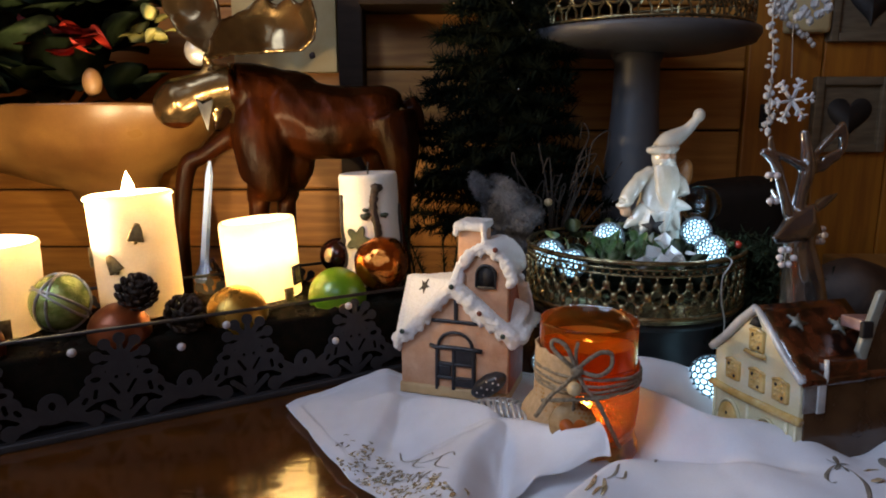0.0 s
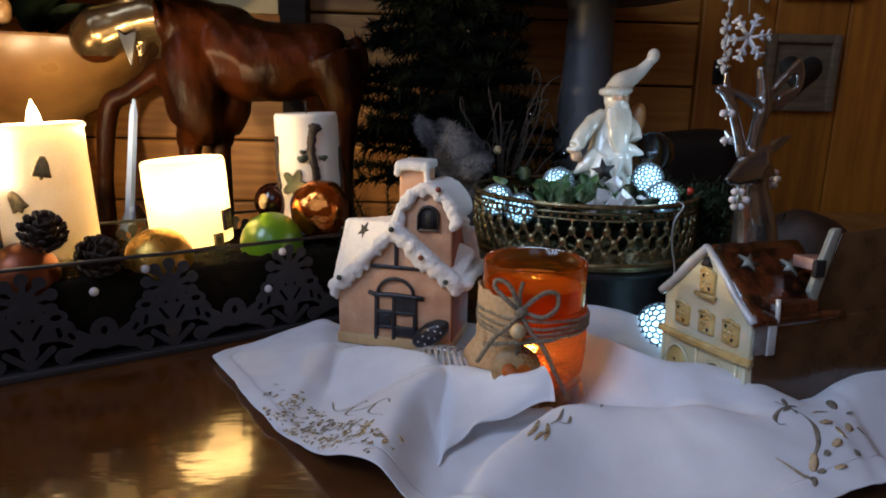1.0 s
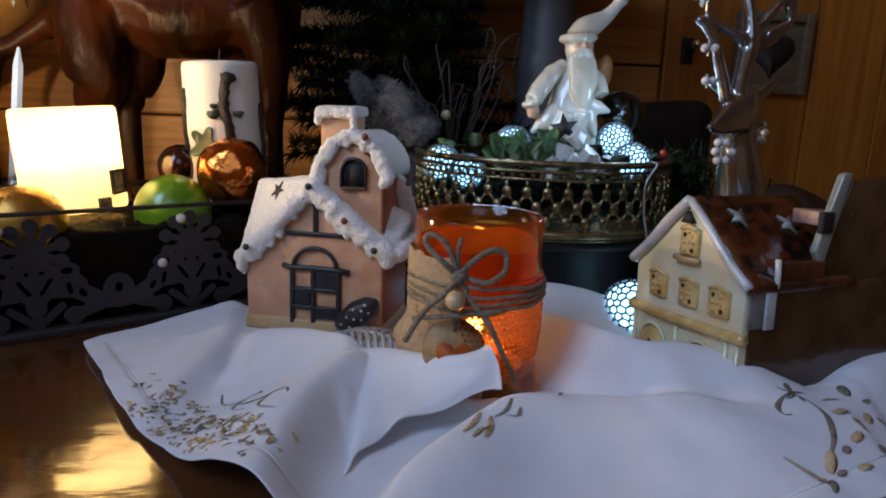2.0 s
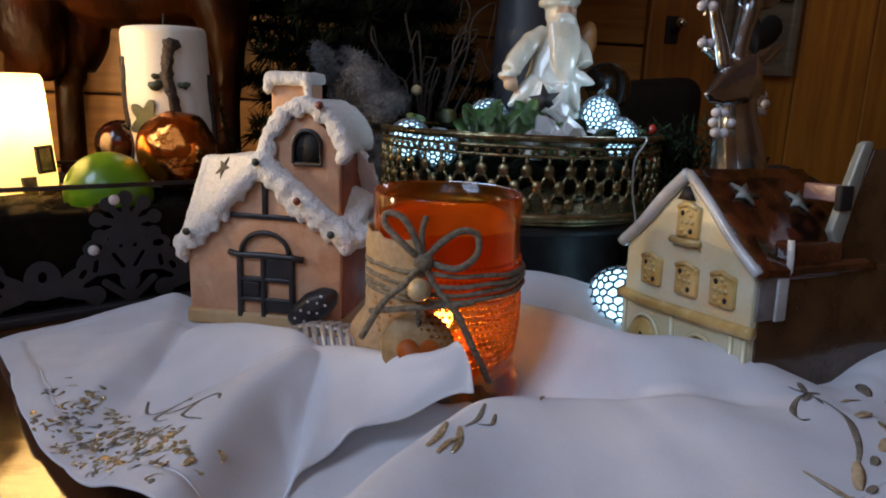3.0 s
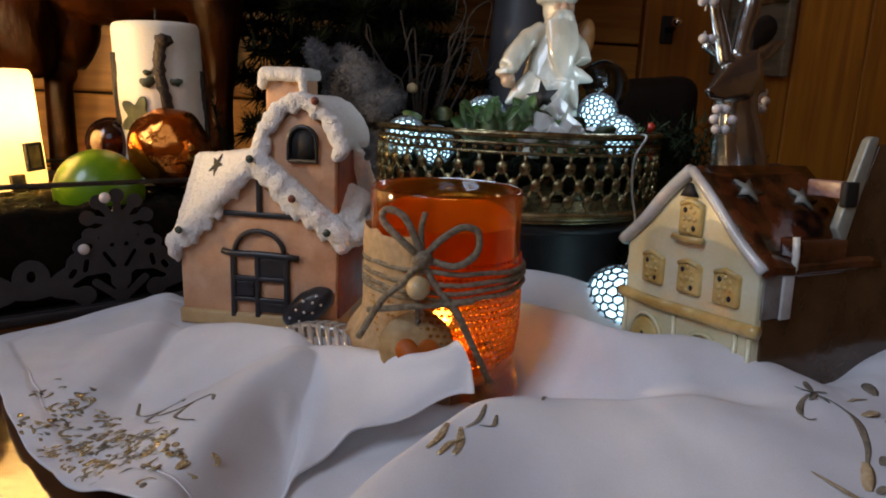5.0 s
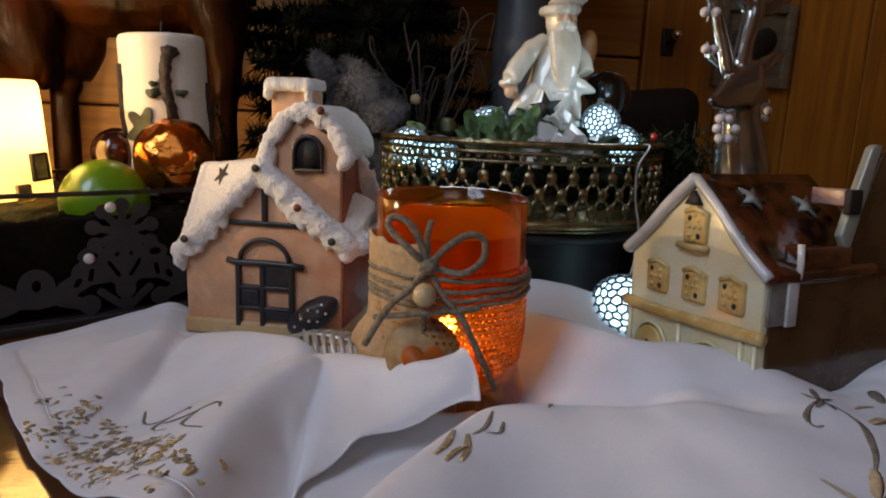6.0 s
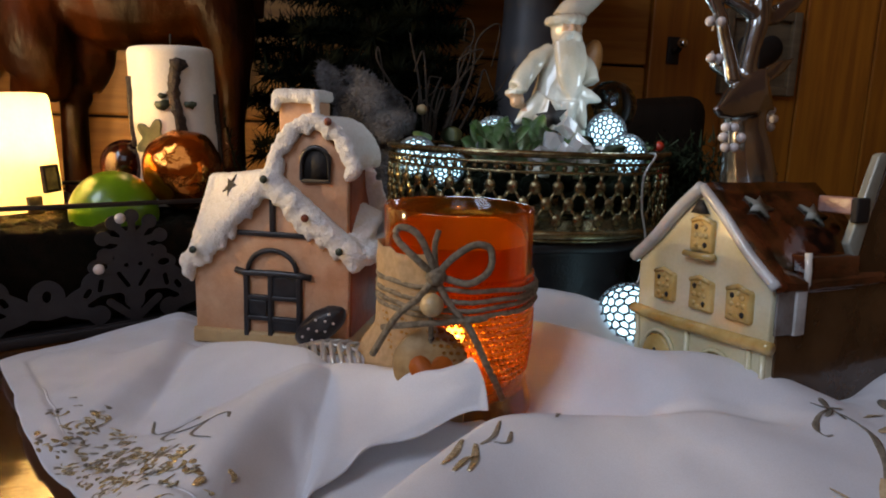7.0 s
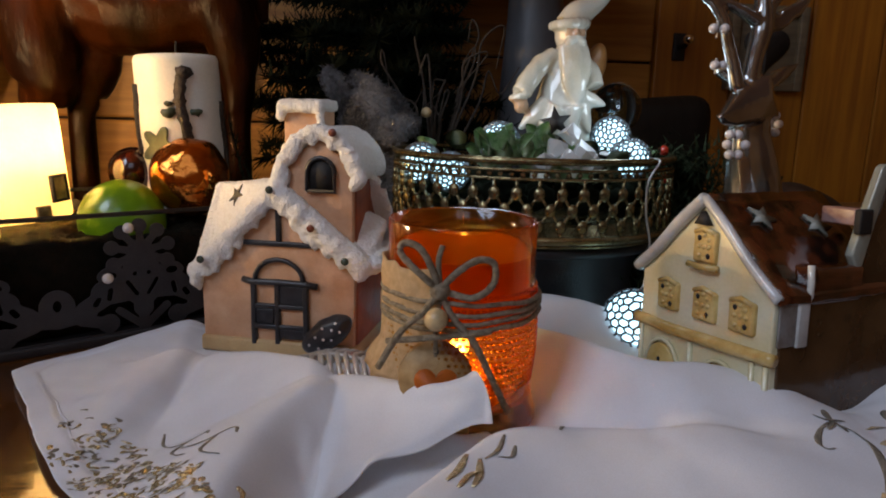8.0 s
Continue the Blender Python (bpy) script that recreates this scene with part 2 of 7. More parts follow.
GOLD_BALL = mat("gold_ball", (0.52, 0.30, 0.05), 0.28, 0.7, second=(0.42, 0.22, 0.03), scale=40, bump=0.2)
RUST_BALL = mat("rust_ball", (0.28, 0.075, 0.02), 0.35, 0.5, second=(0.2, 0.05, 0.015), scale=40)
NET_GREEN = mat("net_green", (0.24, 0.34, 0.05), 0.16, 0.5, second=(0.62, 0.70, 0.22), scale=110, bump=0.5)
CONE_BROWN = mat("cone_brown", (0.045, 0.025, 0.014), 0.7, second=(0.022, 0.012, 0.007), scale=120, bump=0.4)
LED_CORE = mat("led_core", (0.8, 0.85, 0.9), 0.5, glow=((0.46, 0.80, 1.0), 3.2), bump=0)
LED_WIRE = mat("led_wire", (0.24, 0.27, 0.30), 0.35, 0.8)
FLAME = bpy.data.materials.new("flame")
FLAME.use_nodes = True
nt = FLAME.node_tree
nt.nodes.remove(nt.nodes["Principled BSDF"])
fire, clear, both = nt.nodes.new("ShaderNodeEmission"), nt.nodes.new("ShaderNodeBsdfTransparent"), nt.nodes.new("ShaderNodeAddShader")
fire.inputs["Color"].default_value, fire.inputs["Strength"].default_value = (1.0, 0.72, 0.32, 1), 22.0
nt.links.new(fire.outputs[0], both.inputs[0])
nt.links.new(clear.outputs[0], both.inputs[1])
nt.links.new(both.outputs[0], nt.nodes["Material Output"].inputs["Surface"])
SPARK = mat("tinsel", (0.85, 0.87, 0.9), 0.1, 1.0, bump=0)
BERRY_RED = mat("red_berry", (0.42, 0.03, 0.015), 0.25, coat=0.4)

# ---- mesh helpers ----


def link_mesh(name, bm, material, parent=None, smooth=True):
    me = bpy.data.meshes.new(name)
    bm.to_mesh(me)
    bm.free()
    if smooth:
        me.polygons.foreach_set("use_smooth", [True] * len(me.polygons))
    for mm in (material if isinstance(material, (list, tuple)) else [material]):
        me.materials.append(mm)
    ob = new(name, me)
    if parent:
        ob.parent = parent
    return ob


def part(name, bm, material, parent, label="", smooth=True):
    return tagged(link_mesh(name, bm, material, parent, smooth), label)


def thing(name, label, category, at=(0, 0, 0), turn=0.0, group="", kind=""):
    ob = new(name)
    ob.empty_display_size = 0.02
    ob.matrix_basis = pose(*at, 0, 0, turn)
    return tagged(ob, label, category, group, kind)


def solo(name, bm, material, label, category, at=(0, 0, 0), turn=0.0, group="", kind="", smooth=True):
    ob = link_mesh(name, bm, material, None, smooth)
    ob.matrix_basis = pose(*at, 0, 0, turn)
    return tagged(ob, label, category, group, kind)


def box(x0, y0, z0, x1, y1, z1, bevel=0.0, bm=None, segs=2):
    own = bmesh.new()
    bmesh.ops.create_cube(own, size=1)
    for v in own.verts:
        v.co = Vector(((x0 + x1) / 2 + v.co.x * (x1 - x0), (y0 + y1) / 2 + v.co.y * (y1 - y0), (z0 + z1) / 2 + v.co.z * (z1 - z0)))
    if bevel:
        bmesh.ops.bevel(own, geom=list(own.edges), offset=bevel, segments=segs, affect="EDGES", profile=0.6)
    return joined(bm, own)


def joined(bm, own, m=None):
    if m:
        own.transform(m)
    if bm is None:
        return own
    me = bpy.data.meshes.new("tmp")
    own.to_mesh(me)
    bm.from_mesh(me)
    bpy.data.meshes.remove(me)
    own.free()
    return bm


def lathe(profile, segs=40, bm=None, at=(0, 0, 0), wobble=0.0, cap=True):
    own = bmesh.new()
    rings = []
    for r, z in profile:
        ring = []
        for k in range(segs):
            a = 2 * math.pi * k / segs
            w = 1 + wobble * noise.noise((math.cos(a) * 1.7, math.sin(a) * 1.7, z * 40))
            ring.append(own.verts.new((at[0] + r * w * math.cos(a), at[1] + r * w * math.sin(a), at[2] + z)))
        rings.append(ring)
    for a, b in zip(rings, rings[1:]):
        for k in range(segs):
            own.faces.new((a[k], a[(k + 1) % segs], b[(k + 1) % segs], b[k]))
    if cap:
        own.faces.new(list(reversed(rings[0])))
        own.faces.new(rings[-1])
    return joined(bm, own)


def tube(points, radii, segs=8, bm=None, flat=1.0):
    """A swept round bar through the points."""
    own = bmesh.new()
    pts = [Vector(p) for p in points]
    if not isinstance(radii, (list, tuple)):
        radii = [radii] * len(pts)
    rings, up = [], Vector((0.13, 0.31, 0.94)).normalized()
    for k, p in enumerate(pts):
        d = (pts[min(k + 1, len(pts) - 1)] - pts[max(k - 1, 0)]).normalized()
        s = d.cross(up)
        if s.length < 0.05:
            s = d.cross(Vector((1, 0, 0)))
        s.normalize()
        n = s.cross(d)
        rings.append([own.verts.new(p + radii[k] * (math.cos(a) * s + flat * math.sin(a) * n)) for a in (2 * math.pi * j / segs for j in range(segs))])
    for a, b in zip(rings, rings[1:]):
        for k in range(segs):
            own.faces.new((a[k], a[(k + 1) % segs], b[(k + 1) % segs], b[k]))
    own.faces.new(list(reversed(rings[0])))
    own.faces.new(rings[-1])
    bmesh.ops.recalc_face_normals(own, faces=own.faces)
    return joined(bm, own)


def curve(points, steps=6):
    """A smooth line through the points (Catmull-Rom)."""
    p = [Vector(q) for q in points]
    p = [2 * p[0] - p[1]] + p + [2 * p[-1] - p[-2]]
    out = []
    for k in range(1, len(p) - 2):
        for j in range(steps):
            t = j / steps
            out.append(0.5 * (2 * p[k] + (p[k + 1] - p[k - 1]) * t + (2 * p[k - 1] - 5 * p[k] + 4 * p[k + 1] - p[k + 2]) * t * t + (3 * p[k] - p[k - 1] - 3 * p[k + 1] + p[k + 2]) * t ** 3))
    out.append(p[-2])
    return out


def ball(r, at=(0, 0, 0), scale=(1, 1, 1), bm=None, sub=3, turn=(0, 0, 0)):
    own = bmesh.new()
    bmesh.ops.create_icosphere(own, subdivisions=sub, radius=r)
    return joined(bm, own, pose(*at, *turn) @ Matrix.Diagonal((*scale, 1)))


def prism(outline, y0, y1, bm=None, bevel=0.0):
    """The outline in x and z, pushed from y0 to y1."""
    own = bmesh.new()
    a = [own.verts.new((x, y0, z)) for x, z in outline]
    b = [own.verts.new((x, y1, z)) for x, z in outline]
    n = len(a)
    own.faces.new(a)
    own.faces.new(list(reversed(b)))
    for k in range(n):
        own.faces.new((a[k], b[k], b[(k + 1) % n], a[(k + 1) % n]))
    bmesh.ops.recalc_face_normals(own, faces=own.faces)
    if bevel:
        bmesh.ops.bevel(own, geom=list(own.edges), offset=bevel, segments=2, affect="EDGES", profile=0.6)
    return joined(bm, own)


def prism_x(outline, x0, x1, bm=None, bevel=0.0):
    """The outline in y and z, pushed from x0 to x1."""
    own = prism(outline, x0, x1, None, bevel)
    for v in own.verts:
        v.co = Vector((v.co.y, v.co.x, v.co.z))
    bmesh.ops.reverse_faces(own, faces=own.faces)
    return joined(bm, own)


def star_outline(r, points=5, inner=0.42, turn=90.0, at=(0, 0)):
    out = []
    for k in range(points * 2):
        a = radians(turn + 180 * k / points)
        q = r if k % 2 == 0 else r * inner
        out.append((at[0] + q * math.cos(a), at[1] + q * math.sin(a)))
    return out


def fused(bm, voxel, rounds=3):
    """One closed skin round all that bm holds."""
    me = bpy.data.meshes.new("lumps")
    bm.to_mesh(me)
    bm.free()
    ob = new("lumps", me)
    mod = ob.modifiers.new("skin", "REMESH")
    mod.mode, mod.voxel_size = "VOXEL", voxel
    deps = bpy.context.evaluated_depsgraph_get()
    skin = bpy.data.meshes.new_from_object(ob.evaluated_get(deps))
    bpy.data.objects.remove(ob)
    bpy.data.meshes.remove(me)
    out = bmesh.new()
    out.from_mesh(skin)
    bpy.data.meshes.remove(skin)
    for _ in range(rounds):
        bmesh.ops.smooth_vert(out, verts=out.verts, factor=0.5, use_axis_x=True, use_axis_y=True, use_axis_z=True)
    return out


def paint_slots(bm, rule):
    for f in bm.faces:
        f.material_index = rule(f.calc_center_median())
    return bm


def smoothstep(a, b, x):
    t = min(1.0, max(0.0, (x - a) / (b - a)))
    return t * t * (3 - 2 * t)


rnd = random.Random(7)

# ---- the room ----
X0, X1, Y0, Y1, Z0, Z1 = -0.85, 2.1, -1.0, 1.16, -0.75, 1.75
solo("floor", box(X0, Y0, Z0 - 0.1, X1, Y1, Z0), FLOORING, "brown wooden room floor", "floor", kind="structure", smooth=False)
solo("ceiling", box(X0, Y0, Z1, X1, Y1, Z1 + 0.1), WOOD_WALL, "brown wooden ceiling", "ceiling", kind="structure", smooth=False)
bm = box(X0 - 0.12, Y0 - 0.12, Z0 - 0.1, X0, WY0, Z1 + 0.1)
box(X0 - 0.12, WY1, Z0 - 0.1, X0, Y1 + 0.2, Z1 + 0.1, bm=bm)
box(X0 - 0.12, WY0, Z0 - 0.1, X0, WY1, WZ0, bm=bm)
box(X0 - 0.12, WY0, WZ1, X0, WY1, Z1 + 0.1, bm=bm)
solo("wall_west", bm, WOOD_WALL, "brown wooden side wall with an added window", "wall", kind="structure", smooth=False)
solo("wall_east", box(X1, Y0 - 0.12, Z0 - 0.1, X1 + 0.12, Y1 + 0.2, Z1 + 0.1), WOOD_WALL, "brown wooden side wall", "wall", kind="structure", smooth=False)
bm = box(X0, Y0 - 0.12, Z0 - 0.1, SX0, Y0, Z1 + 0.1)
box(SX1, Y0 - 0.12, Z0 - 0.1, X1, Y0, Z1 + 0.1, bm=bm)
box(SX0, Y0 - 0.12, Z0 - 0.1, SX1, Y0, SZ0, bm=bm)
box(SX0, Y0 - 0.12, SZ1, SX1, Y0, Z1 + 0.1, bm=bm)
solo("wall_south", bm, WOOD_WALL, "brown wooden wall with an added window", "wall", kind="structure", smooth=False)
back = solo("wall_north", box(X0, Y1 + 0.012, Z0 - 0.1, X1, Y1 + 0.15, Z1 + 0.1), WOOD_DARK, "warm brown wooden wall of horizontal boards", "wall", kind="structure", smooth=False)

# the two windows, added out of view to carry the cool fill lamps


def window(name, label, m, width, z0, z1):
    """A two-winged window, drawn in x and z with the room at +y, set into its wall by m."""
    win = thing(name, label, "window", kind="structure")
    win.matrix_basis = m
    h = width / 2
    for x0, x1, a, b in ((-h, -h + 0.05, z0, z1), (h - 0.05, h, z0, z1), (-h + 0.05, h - 0.05, z0, z0 + 0.05), (-h + 0.05, h - 0.05, z1 - 0.05, z1), (-0.03, 0.03, z0 + 0.05, z1 - 0.05)):
        part("window_frame", box(x0, -0.045, a, x1, 0.004, b, 0.004), FRAME_WHITE, win, smooth=False)
    part("window_sill", box(-h - 0.03, -0.005, z0 - 0.03, h + 0.03, 0.06, z0 - 0.002, 0.004), FRAME_WHITE, win, smooth=False)


window("assumed_window_1", "unseen two-winged window added in the wall behind the table", pose((SX0 + SX1) / 2, Y0, 0), SX1 - SX0, SZ0, SZ1)
window("assumed_window_2", "unseen two-winged window added in the brown side wall", pose(X0, (WY0 + WY1) / 2, 0, 0, 0, -90), WY1 - WY0, WZ0, WZ1)
# the table top, varnished
table = thing("table", "varnished orange-brown wooden table", "table", kind="")
bm = box(-0.80, -0.35, -0.035, 1.35, 1.09, 0.0, 0.006)
part("tabletop", bm, WOOD_TABLE, table)
for x in (-0.72, 1.25):
    for y in (-0.25, 0.99):
        part("leg", box(x - 0.035, y - 0.035, Z0, x + 0.035, y + 0.035, -0.035, 0.004), WOOD_TABLE, table)

# ---- the cloth ----
CENTRE = Vector((0.12, 0.58))
REACH = [(-180, 0.266), (-176, 0.258), (-168, 0.240), (-160, 0.232), (-150, 0.230), (-138, 0.228), (-130, 0.234), (-122, 0.237), (-105, 0.248), (-90, 0.256), (-70, 0.256), (-55, 0.270), (-45, 0.288), (-30, 0.308), (-15, 0.31), (10, 0.27),
         (40, 0.14), (70, 0.085), (110, 0.085), (140, 0.135), (155, 0.185), (170, 0.232), (176, 0.260), (180, 0.266)]


def reach(deg):
    for (a, ra), (b, rb) in zip(REACH, REACH[1:]):
        if a <= deg <= b:
            return ra + (rb - ra) * (deg - a) / (b - a)
    return REACH[0][1]


def smooth_line(x, xs, ys):
    """A smooth curve through the points, held level outside them."""
    if x <= xs[0]:
        return ys[0]
    if x >= xs[-1]:
        return ys[-1]
    k = next(i for i in range(len(xs) - 1) if xs[i] <= x <= xs[i + 1])
    h = xs[k + 1] - xs[k]
    t = (x - xs[k]) / h

    def slope(i):
        a, c = max(0, i - 1), min(len(xs) - 1, i + 1)
        return (ys[c] - ys[a]) / (xs[c] - xs[a])
    return ((2 * t ** 3 - 3 * t * t + 1) * ys[k] + (t ** 3 - 2 * t * t + t) * h * slope(k) + (3 * t * t - 2 * t ** 3) * ys[k + 1] + (t ** 3 - t * t) * h * slope(k + 1))


def ridge(x, y, line, near, far, cut=0.02, start=0.02):
    """Height of a fold whose crest runs along the line; near and far: its widths on the two sides; cut, start: how fast its ends die out."""
    xs, ys, zs = zip(*line)
    lean = math.hypot(1, (ys[-1] - ys[0]) / (xs[-1] - xs[0]))
    d = (y - smooth_line(x, xs, ys)) / lean
    h = smooth_line(x, xs, zs)
    w = far if d > 0 else near
    ends = smoothstep(xs[0] - start, xs[0], x) * (1 - smoothstep(xs[-1], xs[-1] + cut, x))
    return h * math.exp(-(d / w) ** 2) * ends


FOLD_A = [(-0.062, 0.588, 0.001), (-0.041, 0.575, 0.004), (-0.024, 0.563, 0.0155), (-0.001, 0.549, 0.021), (0.032, 0.525, 0.026), (0.063, 0.497, 0.029), (0.09, 0.466, 0.032), (0.122, 0.449, 0.041)]
FOLD_B = [(0.150, 0.585, 0.026), (0.178, 0.53, 0.037), (0.204, 0.473, 0.041), (0.238, 0.460, 0.0410), (0.255, 0.449, 0.0390), (0.271, 0.438, 0.0335), (0.288, 0.428, 0.0265), (0.31, 0.42, 0.017)]
FOLD_C = [(0.052, 0.355, 0.010), (0.064, 0.378, 0.015), (0.094, 0.410, 0.020), (0.124, 0.437, 0.022), (0.156, 0.438, 0.023), (0.190, 0.427, 0.026), (0.218, 0.418, 0.0275), (0.242, 0.409, 0.024), (0.266, 0.406, 0.018), (0.290, 0.402, 0.012)]
FOLD_D = [(0.345, -0.004, 0.016), (0.370, 0.000, 0.021), (0.423, 0.010, 0.024), (0.463, 0.022, 0.025), (0.485, 0.040, 0.026), (0.497, 0.060, 0.026)]
FOLD_H = [(0.470, -0.070, 0.004), (0.505, -0.062, 0.008), (0.545, -0.052, 0.011), (0.585, -0.046, 0.012)]
FOLD_E = [(0.155, 0.625, 0.026), (0.19, 0.612, 0.038), (0.235, 0.60, 0.030), (0.27, 0.60, 0.01)]
FOLD_F = [(-0.12, 0.60, 0.001), (-0.085, 0.632, 0.005), (-0.06, 0.655, 0.009)]
FOLD_G = [(0.30, 0.43, 0.024), (0.335, 0.45, 0.034), (0.38, 0.47, 0.034)]


# the turned-back layer: its back line, crest and free front edge (x, y, z)
FLAP_BACK = [(0.026, 0.536, 0.018), (0.050, 0.520, 0.022), (0.074, 0.500, 0.026), (0.094, 0.480, 0.030), (0.108, 0.471, 0.036), (0.113, 0.466, 0.041)]
FLAP_CREST = [(0.030, 0.505, 0.0245), (0.055, 0.493, 0.0290), (0.078, 0.474, 0.0345), (0.096, 0.461, 0.0385), (0.109, 0.456, 0.0430), (0.1155, 0.4545, 0.0470)]
FLAP_HOLLOW = [(0.036, 0.445, 0.0120), (0.054, 0.456, 0.0170), (0.075, 0.458, 0.0240), (0.095, 0.453, 0.0310), (0.112, 0.4490, 0.0370), (0.1195, 0.4485, 0.0400)]
FLAP_FRONT = [(0.036, 0.398, 0.0050), (0.046, 0.414, 0.0085), (0.063, 0.432, 0.0125), (0.083, 0.439, 0.0170), (0.108, 0.444, 0.0235), (0.1215, 0.4420, 0.0290)]
FLAP_EDGE = [(x, y + 0.014) for x, y, z in FLAP_FRONT]


def edge_distance(x, y):
    """How far a spot lies on the turned-back layer (minus: in front of its edge), and how much the layer counts there."""
    xs, ys = zip(*FLAP_EDGE)
    return (y - smooth_line(x, xs, ys)) / 1.4, smoothstep(0.034, 0.060, x) * (1 - smoothstep(0.126, 0.132, x))


def blend(a, b):
    """The higher of two heights, rounded where two folds meet."""
    k = 0.010 * smoothstep(0.004, 0.014, min(a, b))
    return (a + b + math.sqrt((a - b) ** 2 + k * k)) / 2


def cloth_height(x, y):
    d, share = edge_distance(x, y)
    under = share * (1 - smoothstep(-0.006, 0.010, d)) * smoothstep(-0.16, -0.12, d)
    over = share * smoothstep(-0.006, 0.010, d)
    h = 0.0025 + ridge(x, y, FOLD_A, 0.050, 0.018, 0.008) * (1 - 0.92 * under - 0.45 * over)
    h = blend(h, 0.0025 + ridge(y, x, FOLD_D, 0.036, 0.018, 0.01) * (1 - 0.92 * under - 0.35 * over))
    h = blend(h, 0.0025 + ridge(y, x, FOLD_H, 0.026, 0.014, 0.01))
    h = blend(h, 0.0025 + ridge(x, y, FOLD_B, 0.038, 0.020))
    h = blend(h, 0.0025 + ridge(x, y, FOLD_C, 0.048, 0.014))
    h = blend(h, 0.0025 + ridge(x, y, FOLD_E, 0.022, 0.014))
    h = blend(h, 0.0025 + ridge(x, y, FOLD_G, 0.03, 0.03))
    h += ridge(x, y, FOLD_F, 0.03, 0.012)
    h += 0.0016 * noise.noise((x * 22, y * 22, 0.3)) + 0.0008 * noise.noise((x * 60, y * 60, 2.3))
    q = math.hypot(x - 0.115, y - 0.505)
    h = 0.003 + (h - 0.003) * smoothstep(0.036, 0.046, q)
    return max(0.0015, h)


def flap_mesh():
    """The layer that is turned back over the cloth, ending in a free lip."""
    bm = bmesh.new()
    nu, nv = 90, 60
    lines = [curve(q, 18) for q in (FLAP_BACK, FLAP_CREST, FLAP_HOLLOW, FLAP_FRONT)]
    rows = []
    for i in range(nu + 1):
        u = i / nu
        cross = []
        for line in lines:
            t = u * (len(line) - 1)
            k = min(int(t), len(line) - 2)
            cross.append(line[k].lerp(line[k + 1], t - k))
        pts = curve(cross, nv // 3)
        row = []
        for j, p in enumerate(pts):
            v = j / (len(pts) - 1)
            rest = cloth_height(p.x, p.y)
            mix = smoothstep(0.0, 0.22, u) * smoothstep(0.0, 0.16, v)
            z = (rest - 0.0012) * (1 - mix) + max(p.z, rest + 0.0015) * mix
            z += 0.0007 * noise.noise((p.x * 70, p.y * 70, 5.1)) + 0.0016 * smoothstep(0.90, 1.0, v) * math.sin(u * 17)
            row.append(bm.verts.new((p.x + 0.0012 * math.sin(u * 23) * v, p.y, z)))
        rows.append(row)
    for a, b in zip(rows, rows[1:]):
        for j in range(len(a) - 1):
            bm.faces.new((a[j], a[j + 1], b[j + 1], b[j]))
    bmesh.ops.recalc_face_normals(bm, faces=bm.faces)
    if sum(f.normal.z for f in bm.faces) < 0:
        bmesh.ops.reverse_faces(bm, faces=bm.faces)
    return bm


def cloth_mesh():
    bm = bmesh.new()
    rings, spokes = 220, 760
    rows = []
    for k in range(rings + 1):
        f = k / rings
        row = []
        for j in range(spokes):
            deg = -180 + 360 * j / spokes
            r = f * reach(deg) * (1 + 0.012 * noise.noise((deg / 14, 0, 0)) * f)
            x, y = CENTRE.x + r * math.cos(radians(deg)), CENTRE.y + r * math.sin(radians(deg))
            hem = 0.0012 * smoothstep(0.943, 0.948, f)
            row.append(bm.verts.new((x, y, cloth_height(x, y) + hem)))
        rows.append(row)
    for a, b in zip(rows, rows[1:]):
        for j in range(spokes):
            bm.faces.new((a[j], b[j], b[(j + 1) % spokes], a[(j + 1) % spokes]))
    bmesh.ops.remove_doubles(bm, verts=rows[0], dist=1e-5)
    for _ in range(3):
        bmesh.ops.smooth_vert(bm, verts=[v for v in bm.verts if not v.is_boundary], factor=0.5, use_axis_x=True, use_axis_y=True, use_axis_z=True)
    return bm


cloth = thing("tablecloth", "white linen doily with gold embroidery, rumpled on the table", "tablecloth")
sheet = part("linen", cloth_mesh(), CLOTH, cloth)
flap = part("turned_layer", flap_mesh(), CLOTH, cloth, "turned-back layer with a free lip")
for q in (sheet, flap):
    mod = q.modifiers.new("thickness", "SOLIDIFY")
    mod.thickness, mod.offset = 0.0008, 1.0
# the drawn-thread seam along the hem
line = []
for k in range(301):
    deg = -180 + 0.575 * k
    r = 0.940 * reach(deg)
    x, y = CENTRE.x + r * math.cos(radians(deg)), CENTRE.y + r * math.sin(radians(deg))
    line.append((x, y, cloth_height(x, y) + 0.0009))
part("hem_seam", tube(line, 0.0006, 6, None, 0.5), CLOTH, cloth)


def stitch(points, width, material, label=""):
    """A flat embroidered line that lies on the cloth."""
    for x, y in points:
        d = Vector((x, y)) - CENTRE
        if d.length > 0.992 * reach(math.degrees(math.atan2(d.y, d.x))):
            return
    line = curve([(x, y, 0) for x, y in points], 4)
    pts = [Vector((p.x, p.y, cloth_height(p.x, p.y) + (0.0020 if (p.xy - CENTRE).length > 0.938 * reach(math.degrees(math.atan2(p.y - CENTRE.y, p.x - CENTRE.x))) else 0.0011))) for p in line]
    n = len(pts)
    radii = [width * (0.35 + 0.65 * math.sin(math.pi * (k + 0.5) / n)) for k in range(n)]
    part("stitch", tube(pts, radii, 6, None, flat=0.10), material, cloth, label)


